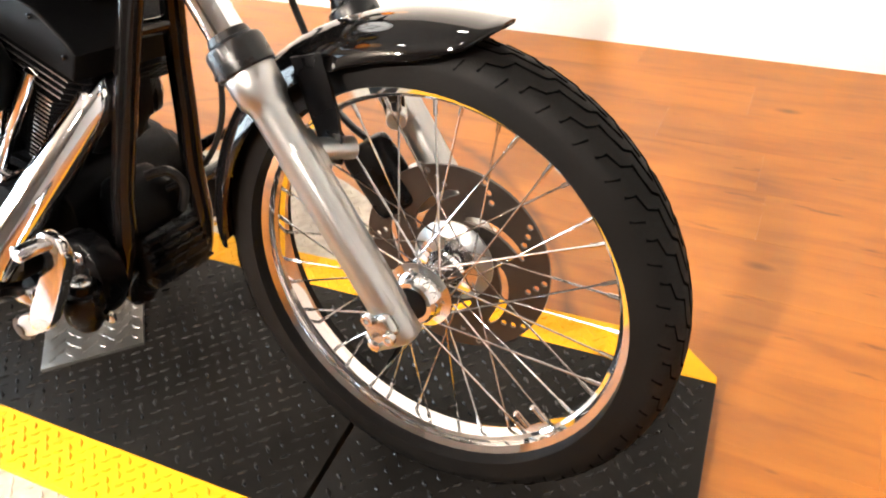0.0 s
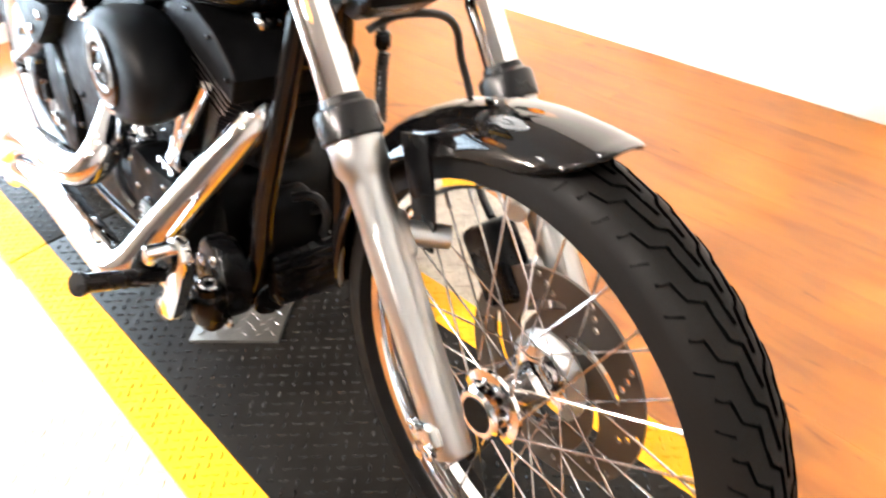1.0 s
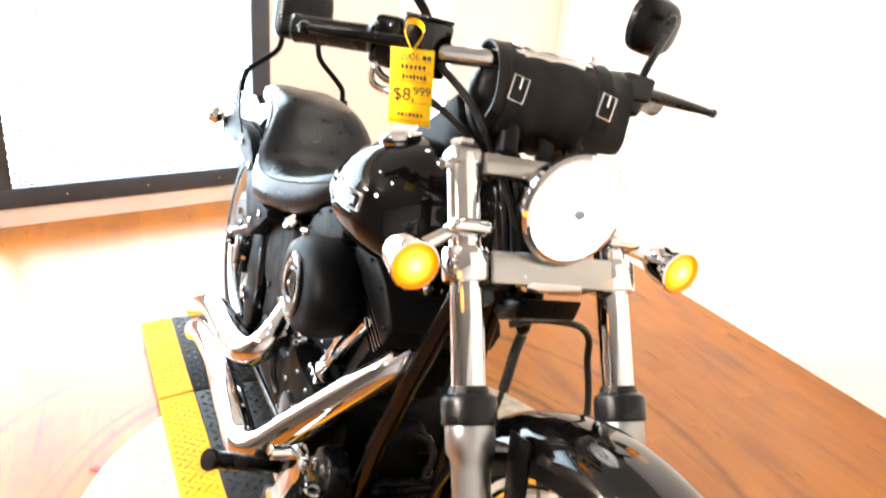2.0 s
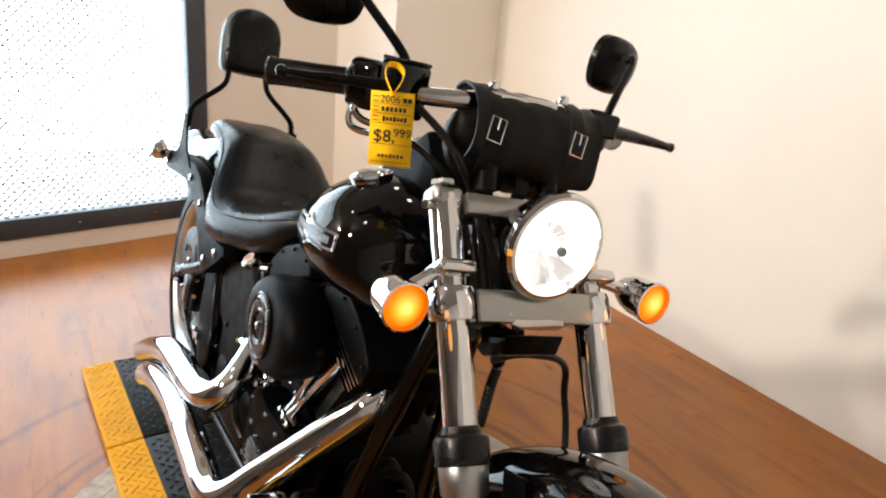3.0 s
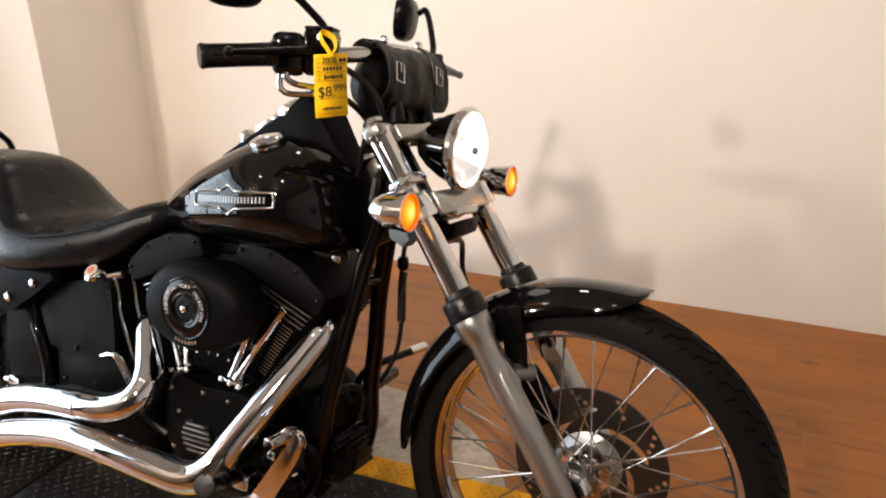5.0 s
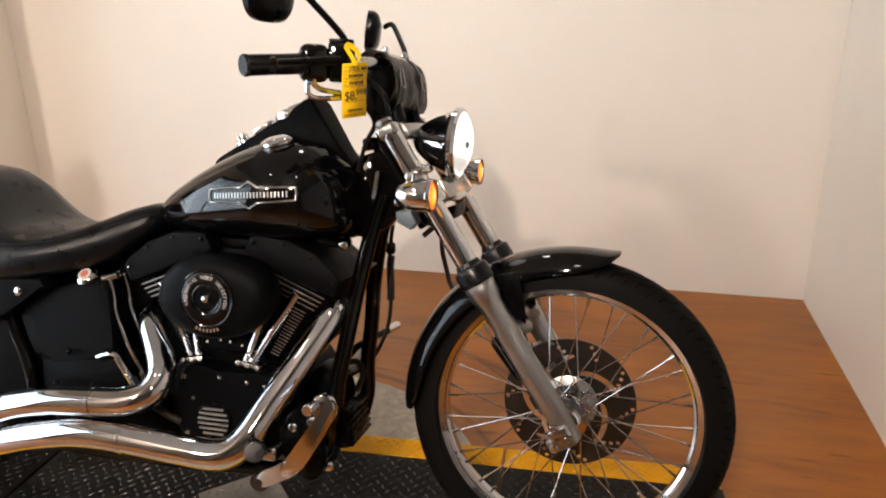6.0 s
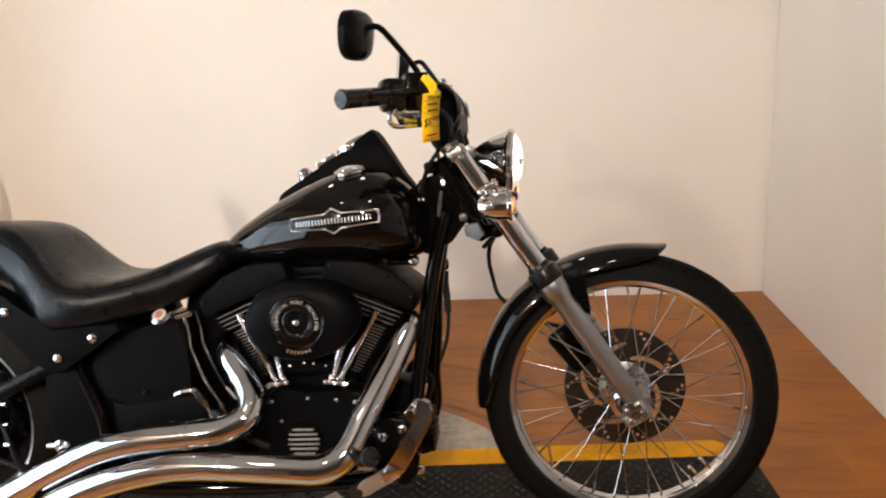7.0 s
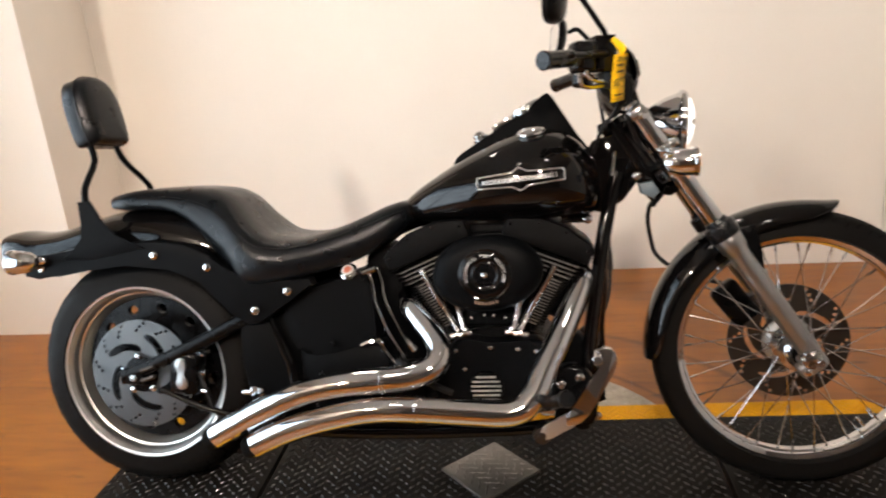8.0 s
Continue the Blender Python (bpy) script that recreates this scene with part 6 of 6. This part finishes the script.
lo_pipe = part("front_exhaust_pipe", tube([(-0.500, -0.050, 0.560), (-0.497, -0.072, 0.540), (-0.515, -0.100, 0.500), (-0.550, -0.148, 0.430), (-0.590, -0.198, 0.355), (-0.622, -0.236, 0.296), (-0.668, -0.254, 0.268), (-0.76, -0.258, 0.270), (-0.888, -0.258, 0.277), (-1.00, -0.258, 0.276), (-1.12, -0.258, 0.254), (-1.22, -0.258, 0.224), (-1.298, -0.258, 0.190)], 0.032, 28, 7, radii=[0.026, 0.028, 0.030, 0.031, 0.032, 0.0325, 0.0325, 0.0325, 0.0325, 0.0325, 0.0325, 0.0325, 0.0325], open_end=0.06), CHROME, bike, "curved chrome front-cylinder exhaust pipe")
# Near-black, matte finish of the pipe ends.
BORE_BLACK = mat("black_pipe_bore", (0.003, 0.003, 0.003), 0.8, spec=0.05)
part("seam_ring", lathe([(0.0325, -0.004), (0.0335, -0.003), (0.0335, 0.003), (0.0325, 0.004)], along((-0.972, -0.242, 0.3425), (-1.08, -0.246, 0.336)), 28), CHROME, up_pipe)
part("seam_ring", lathe([(0.033, -0.004), (0.034, -0.003), (0.034, 0.003), (0.033, 0.004)], along((-0.888, -0.258, 0.277), (-1.0, -0.258, 0.276)), 28), CHROME, lo_pipe)
for pipe, a, b in ((up_pipe, Vector((-1.35, -0.251, 0.2355)), Vector((-1.402, -0.252, 0.209))), (lo_pipe, Vector((-1.25, -0.258, 0.2109)), Vector((-1.298, -0.258, 0.190)))):
    d = (b - a).normalized()
    L0 = (b - a).length
    part("tip", lathe([(0.0, L0 - 0.02), (0.0225, L0 - 0.02), (0.0235, L0 + 0.026), (0.0255, L0 + 0.027), (0.0275, L0 + 0.022), (0.0275, 0.0), (0, 0.0)], along(a, b), 26), BORE_BLACK, pipe, "black pipe end baffle")

# foot controls, right side
ctl = part("control_plate", prism(round_outline([(-0.545, 0.345), (-0.495, 0.335), (-0.475, 0.29), (-0.480, 0.235), (-0.515, 0.20), (-0.565, 0.205), (-0.585, 0.25), (-0.580, 0.31)], 4), -0.150, -0.105, 0.010, segs=3), BLACK_SATIN, bike, "black forward foot control casting")
mcyl = part("master_cylinder", lathe([(0, 0), (0.017, 0), (0.020, 0.004), (0.020, 0.016), (0.029, 0.020), (0.031, 0.030), (0.031, 0.066), (0.028, 0.074), (0.022, 0.078), (0.021, 0.090), (0, 0.091)], along((-0.512, -0.164, 0.200), (-0.498, -0.168, 0.292)), 24), BLACK_SATIN, ctl, "black rear brake cylinder")
part("cylinder_cap", lathe([(0.006, 0.0925), (0.009, 0.094), (0.013, 0.094), (0.0165, 0.0915), (0.017, 0.086)], along((-0.512, -0.164, 0.200), (-0.498, -0.168, 0.292)), 20), WORN_CHROME, mcyl, "bright ring on the brake cylinder")
for x, z in ((-0.512, 0.318), (-0.555, 0.300), (-0.487, 0.262), (-0.475, 0.222)):
    bolt((x, -0.150, z), (0, -1, 0), 0.011, ctl, WORN_CHROME)
peg = part("foot_peg", tube([(-0.604, -0.195, 0.262), (-0.588, -0.235, 0.280), (-0.545, -0.340, 0.328)], 0.0155, 16, radii=[0.012, 0.0150, 0.0150]), GRIP_RUBBER, bike, "black rubber foot peg")
part("peg_end", lathe([(0, 0), (0.018, 0), (0.0195, 0.004), (0.018, 0.010), (0, 0.011)], along((-0.546, -0.338, 0.327), (-0.502, -0.445, 0.376)), 20), GRIP_RUBBER, peg)
part("peg_joint", box((-0.588, -0.185, 0.258), (0.040, 0.05, 0.032), 0.009, 3), WORN_CHROME, peg)
pedal = part("brake_pedal", prism(round_outline([(-0.608, 0.196), (-0.598, 0.222), (-0.560, 0.240), (-0.528, 0.262), (-0.512, 0.250), (-0.520, 0.228), (-0.556, 0.206), (-0.590, 0.188)], 3), -0.216, -0.206, 0.002), RIM_ALLOY, bike, "chrome brake pedal with a long curved arm")
part("pedal_arm", prism(round_outline([(-0.546, 0.226), (-0.544, 0.254), (-0.526, 0.278), (-0.500, 0.318), (-0.474, 0.358), (-0.464, 0.380), (-0.472, 0.392), (-0.474, 0.404), (-0.456, 0.412), (-0.438, 0.404), (-0.430, 0.386), (-0.434, 0.362), (-0.462, 0.310), (-0.492, 0.260), (-0.514, 0.234)], 3), -0.232, -0.214, 0.004), CHROME, pedal, "curved chrome pedal arm")
part("pedal_peg", rod((-0.470, -0.205, 0.390), (-0.474, -0.266, 0.390), 0.0115, 18), CHROME, pedal, "chrome pedal peg")
part("pivot_boss", rod((-0.604, -0.160, 0.196), (-0.604, -0.206, 0.196), 0.017, 20), BLACK_SATIN, pedal)
part("pivot_washer", lathe([(0, 0), (0.021, 0), (0.022, 0.003), (0.020, 0.010), (0.010, 0.011), (0.009, 0.015), (0, 0.016)], along((-0.604, -0.204, 0.196), (-0.604, -1, 0.196)), 24), DISC_STEEL, pedal, "grey pivot washer and bolt")
# left side controls seen past the frame
part("left_foot_peg", tube([(-0.545, 0.13, 0.328), (-0.545, 0.20, 0.327), (-0.576, 0.36, 0.312)], 0.017, 14, radii=[0.012, 0.014, 0.018]), GRIP_RUBBER, bike, "black rubber foot peg")
sh = part("shift_lever", tube([(-0.555, 0.13, 0.33), (-0.53, 0.14, 0.385), (-0.50, 0.16, 0.411), (-0.48, 0.24, 0.415), (-0.474, 0.27, 0.416)], 0.009, 10), BLACK_SATIN, bike, "black shift lever")
part("shift_peg", rod((-0.476, 0.255, 0.416), (-0.464, 0.312, 0.418), 0.011, 14), CHROME, sh, "chrome shifter peg")
part("side_stand", tube([(-0.60, 0.12, 0.215), (-0.590, 0.25, 0.190), (-0.640, 0.40, 0.135), (-0.684, 0.525, 0.090)], 0.011, 12), WORN_CHROME, bike, "chrome side stand")
# finned regulator and oil filter between the down tubes
rg = part("regulator", box((-0.480, -0.005, 0.272), (0.046, 0.135, 0.095), 0.014, 3, Matrix.Rotation(radians(-12), 4, 'Y')), BLACK_SATIN, bike, "black finned voltage regulator")
for k in range(6):
    part("fin", box((-0.460 - k * 0.001, -0.005, 0.235 + k * 0.015), (0.022, 0.128, 0.006), 0.002, 2, Matrix.Rotation(radians(-12), 4, 'Y')), BLACK_SATIN, rg)
part("horn_cover", prism(round_outline([(-0.595, 0.47), (-0.605, 0.56), (-0.585, 0.65), (-0.535, 0.660), (-0.508, 0.62), (-0.504, 0.54), (-0.514, 0.475), (-0.55, 0.44)], 4), -0.060, 0.040, 0.02, segs=3), BLACK_MATTE, bike, "black horn and wiring cover between the frame tubes")
lb = part("oil_cooler", prism(round_outline([(-0.555, 0.30), (-0.56, 0.38), (-0.535, 0.405), (-0.505, 0.395), (-0.488, 0.36), (-0.482, 0.325), (-0.495, 0.29)], 4), -0.060, 0.035, 0.016, segs=3), BLACK_MATTE, bike, "black rounded casing behind the frame tubes")
part("hose_loop", tube([(-0.50, -0.01, 0.40), (-0.475, 0.015, 0.405), (-0.462, 0.03, 0.375), (-0.475, 0.03, 0.33)], 0.008, 10), CABLE, lb)
part("oil_filter", rod((-0.60, -0.06, 0.245), (-0.49, -0.06, 0.225), 0.038, 24), BLACK_GLOSS, bike, "black oil filter")
part("horn", lathe([(0, 0), (0.04, 0.0), (0.045, 0.01), (0.04, 0.02), (0.02, 0.028), (0, 0.03)], along((-0.60, 0.11, 0.50), (-0.55, 0.20, 0.50)), 24), BLACK_SATIN, bike, "black horn")
part("primary_case", prism(round_outline([(-1.02, 0.28), (-1.0, 0.36), (-0.92, 0.39), (-0.74, 0.385), (-0.60, 0.36), (-0.555, 0.28), (-0.59, 0.20), (-0.72, 0.185), (-0.93, 0.195)], 4), 0.13, 0.215, 0.015, segs=3), BLACK_WRINKLE, bike, "black primary case")
# Added dark plate: stands in for the shade between tank and cylinder heads.
part("coil_bracket", box((-0.72, 0.0, 0.675), (0.20, 0.12, 0.03), 0.008), BLACK_MATTE, bike, "black filler standing in for the shade under the tank")

# ---- tool bag and price tag ----
bag = thing("tool_bag", BIKE @ STEER @ Matrix.Translation((-0.029, 0.006, 0.0145)), "black leather handlebar tool bag with two silver buckles", "leather bag")
rings = []
for k in range(41):
    u = -1 + 2 * k / 40
    e = max((1 - abs(u) ** 4.5) ** 0.5 if abs(u) < 1 else 0.0, 0.06)
    r = []
    for j in range(36):
        a = 2 * math.pi * j / 36
        wob = 1 + 0.05 * math.sin(3 * a + 2.1 * u) + 0.03 * math.sin(5 * a - 7 * u) + 0.16 * noise.noise((u * 4.5, math.cos(a) * 2.0, math.sin(a) * 2.0)) + 0.02 * math.sin(14 * u + 2 * a)
        r.append((-0.386 + 0.043 * e * math.cos(a) * wob, 0.008 + u * 0.127, 1.010 + 0.058 * e * math.sin(a) * wob * (1 + (0.18 + 0.30 * max(0.0, u + 0.2)) * (math.sin(a) < 0)) + 0.006 * noise.noise((u * 5, 3.1, 0.4)) * (math.sin(a) > 0)))
    rings.append(r)
part("body", loft(rings), LEATHER, bag, "rolled black leather pouch", 60)
fl = []
FY = [-0.104 + 0.228 * i / 16 for i in range(17)]
for k in range(19):
    f = k / 18
    a = radians(122 - 158 * f)
    row = []
    for dr, ys in ((0.0035, FY), (0.0, FY[::-1])):
        for y in ys:
            crease = 0.0075 * f * noise.noise((y * 26, f * 3.2, 0.7)) + 0.004 * noise.noise((y * 60, f * 7.0, 2.3))
            droop = 0.010 * f * (y / 0.118 + 0.3) + 0.005 * noise.noise((y * 20, 5.5, 1.0))
            row.append((-0.386 + (0.0480 + dr + crease) * math.cos(a), y, 1.014 + (0.0640 + dr + crease) * math.sin(a) - droop))
    fl.append(row)
part("flap", loft(fl), LEATHER, bag, "leather flap")
for s in (-1, 1):
    sp = []
    for k in range(13):
        a = radians(100 - 165 * k / 12)
        sp.append([(-0.386 + (0.050 + dr) * math.cos(a), s * 0.073 + y, 1.014 + (0.067 + dr) * math.sin(a)) for dr, y in ((0, -0.013), (0.003, -0.012), (0.003, 0.012), (0, 0.013))])
    st = part("strap", loft(sp), LEATHER, bag, "leather buckle strap")
    B0 = Matrix.Translation((-0.386 + 0.0555 * math.cos(radians(12)), s * 0.073, 1.014 + 0.0725 * math.sin(radians(12)))) @ Matrix.Rotation(radians(-10), 4, 'Y') @ Matrix.Rotation(radians(-11), 4, 'X')
    w, h = 0.0120, 0.0165
    part("buckle", tube([B0 @ Vector((0, y, z)) for y, z in ((-w, -h), (w, -h), (w, h), (-w, h), (-w, -h))], 0.0015, 8, 1), WORN_CHROME, st, "silver square buckle")
    part("prong", rod(B0 @ Vector((0.001, 0, h)), B0 @ Vector((0.002, 0, 0)), 0.0014, 8), CHROME, st)
for y0, y1 in ((-0.055, -0.050), (0.010, 0.0), (0.052, 0.040)):
    part("hanging_strap", loft([[(x, y0 + (y1 - y0) * f + y, z) for y in (-0.012, 0.012)] + [(x - 0.003, y0 + (y1 - y0) * f + y, z) for y in (0.012, -0.012)] for x, z, f in ((-0.362, 0.972, 0), (-0.350, 0.950, 0.3), (-0.352, 0.925, 0.7), (-0.366, 0.895, 1))]), LEATHER, bag, "hanging leather strap")
for y, z in ((-0.022, 1.030), (0.002, 1.022), (0.024, 1.016), (0.012, 1.004)):
    part("stud", lathe([(0, 0.003), (0.004, 0.002), (0.005, 0)], along((-0.3395, y, z - 0.006), (1, y, z - 0.006)), 10), CHROME, bag)

tag = thing("price_tag", BIKE @ Matrix.Translation((-0.414, -0.212, 1.059)) @ Matrix.Rotation(radians(57), 4, 'Z') @ Matrix.Rotation(radians(-8), 4, 'Y') @ Matrix.Rotation(radians(11), 4, 'X'), "yellow card price tag with handwriting, looped on the handlebar", "price tag")
# card in the local xz plane, its face towards -y
TWD, THT = 0.058, 0.102
card = loft([[(-TWD / 2 * 1.0, dy + 0.002 * math.sin(v * 3.0), -v * THT), (TWD / 2, dy + 0.003 * math.sin(v * 3.0), -v * THT)] for dy, v in ((0, 0.0), (0, 0.25), (0, 0.5), (0, 0.75), (0, 1.0))], cap=False, closed=False)
cb = part("card", card, YELLOW_TAG, tag, "yellow card")
cb.modifiers.new("thick", 'SOLIDIFY').thickness = 0.0008


def face_y(v):
    return 0.0025 * math.sin(v * 3.0) - 0.0022


def tag_text(text, size, x, v):
    letter(text, size, Matrix.Translation((x, face_y(v), -v * THT)) @ FACE, INK, tag, "handwriting", 0.0001)


def tag_bar(x0, x1, v, h, material=INK):
    part("written_line", box(((x0 + x1) / 2, face_y(v), -v * THT), (x1 - x0, 0.0006, h)), material, tag)


tag_text("2006", 0.0135, -0.003, 0.10)
tag_bar(0.014, 0.019, 0.10, 0.006)
tag_bar(0.0205, 0.0255, 0.10, 0.006)
for q in range(6):
    tag_bar(-0.014 + q * 0.0058, -0.0105 + q * 0.0058, 0.23, 0.006)
for q in range(7):
    tag_bar(-0.012 + q * 0.0048, -0.009 + q * 0.0048, 0.36, (0.007, 0.0045)[q % 3 > 0])
tag_text("$8,", 0.024, -0.009, 0.60)
tag_text("999", 0.0165, 0.0155, 0.545)
for q in range(7):
    tag_bar(-0.016 + q * 0.0052, -0.0128 + q * 0.0052, 0.86, (0.0035, 0.005)[q % 2])
for v in (0.16, 0.29, 0.42, 0.70, 0.94):
    tag_bar(-0.026, 0.026, v, 0.0007, PRINT)
for v in (0.07, 0.13, 0.2, 0.26, 0.33, 0.39):
    tag_bar(-0.026, -0.018, v, 0.0012, PRINT)
part("loop", tube([(0.000, 0, -0.004), (-0.006, -0.002, 0.008), (-0.012, 0.004, 0.020), (-0.011, 0.016, 0.031), (0.001, 0.022, 0.030), (0.011, 0.012, 0.022), (0.008, -0.002, 0.010), (0.0, -0.001, -0.002)], 0.0052, 8, 6, flat=0.14), YELLOW_TAG, tag, "yellow paper loop")

# The front end turns with the steering; the bodywork behind it sits a little further back than drawn.
FRONT = ("front_wheel", "fork_leg", "fork_boot", "fork_tube", "lower_triple_clamp", "upper_triple_clamp", "headlight", "front_fender", "front_caliper", "brake_hose")
SHIFT_X = [-3.0, -2.14, -1.80, -1.55, -1.40, -0.55, -0.36, -0.20, 1.0]
SHIFT_D = [0.0, -0.004, -0.013, -0.014, -0.018, -0.016, -0.012, 0.0, 0.0]
steered, done = set(), set()
for ob in bike.children:
    kind_name = ob.name.split(".")[0]
    if kind_name in FRONT or ob in front_signals:
        ob.matrix_local = STEER
    elif kind_name in ("handlebar", "mirror"):
        ob.matrix_local = BARS
    else:
        continue
    steered.add(ob)
for ob in bike.children_recursive:
    chain = {ob, ob.parent, ob.parent.parent}
    if chain & steered or rw in chain or ob.type not in ('MESH', 'FONT'):
        continue
    if ob.type == 'FONT':
        ob.location.x += float(np.interp(ob.location.x, SHIFT_X, SHIFT_D))
    elif ob.data.name not in done:
        done.add(ob.data.name)
        co = np.empty(len(ob.data.vertices) * 3)
        ob.data.vertices.foreach_get("co", co)
        co[0::3] += np.interp(co[0::3], SHIFT_X, SHIFT_D)
        ob.data.vertices.foreach_set("co", co)
        ob.data.update()

# ---- floor planks ----
pl_w, pl_l = 0.19, 1.21
pb = box((0, 0, 0), (pl_l - 0.0002, pl_w - 0.0002, 0.010), 0.0002, 1)
plank_mesh = mesh_of("plank", pb, WOOD)
prnd = random.Random(3)
y = FAR_Y - pl_w / 2
row = 0
while y > -3.6:
    x = -4.6 + prnd.uniform(0, pl_l)
    while x < EAST_X + 0.8:
        if x - pl_l / 2 < EAST_X + 0.05 and x + pl_l / 2 > W0.x + WD.x / WD.y * (y - W0.y) - 0.3:
            pk = new("plank", plank_mesh)
            pk.parent = slab
            pk.matrix_local = pose(x, y, -0.005)
        x += pl_l
    y -= pl_w
    row += 1
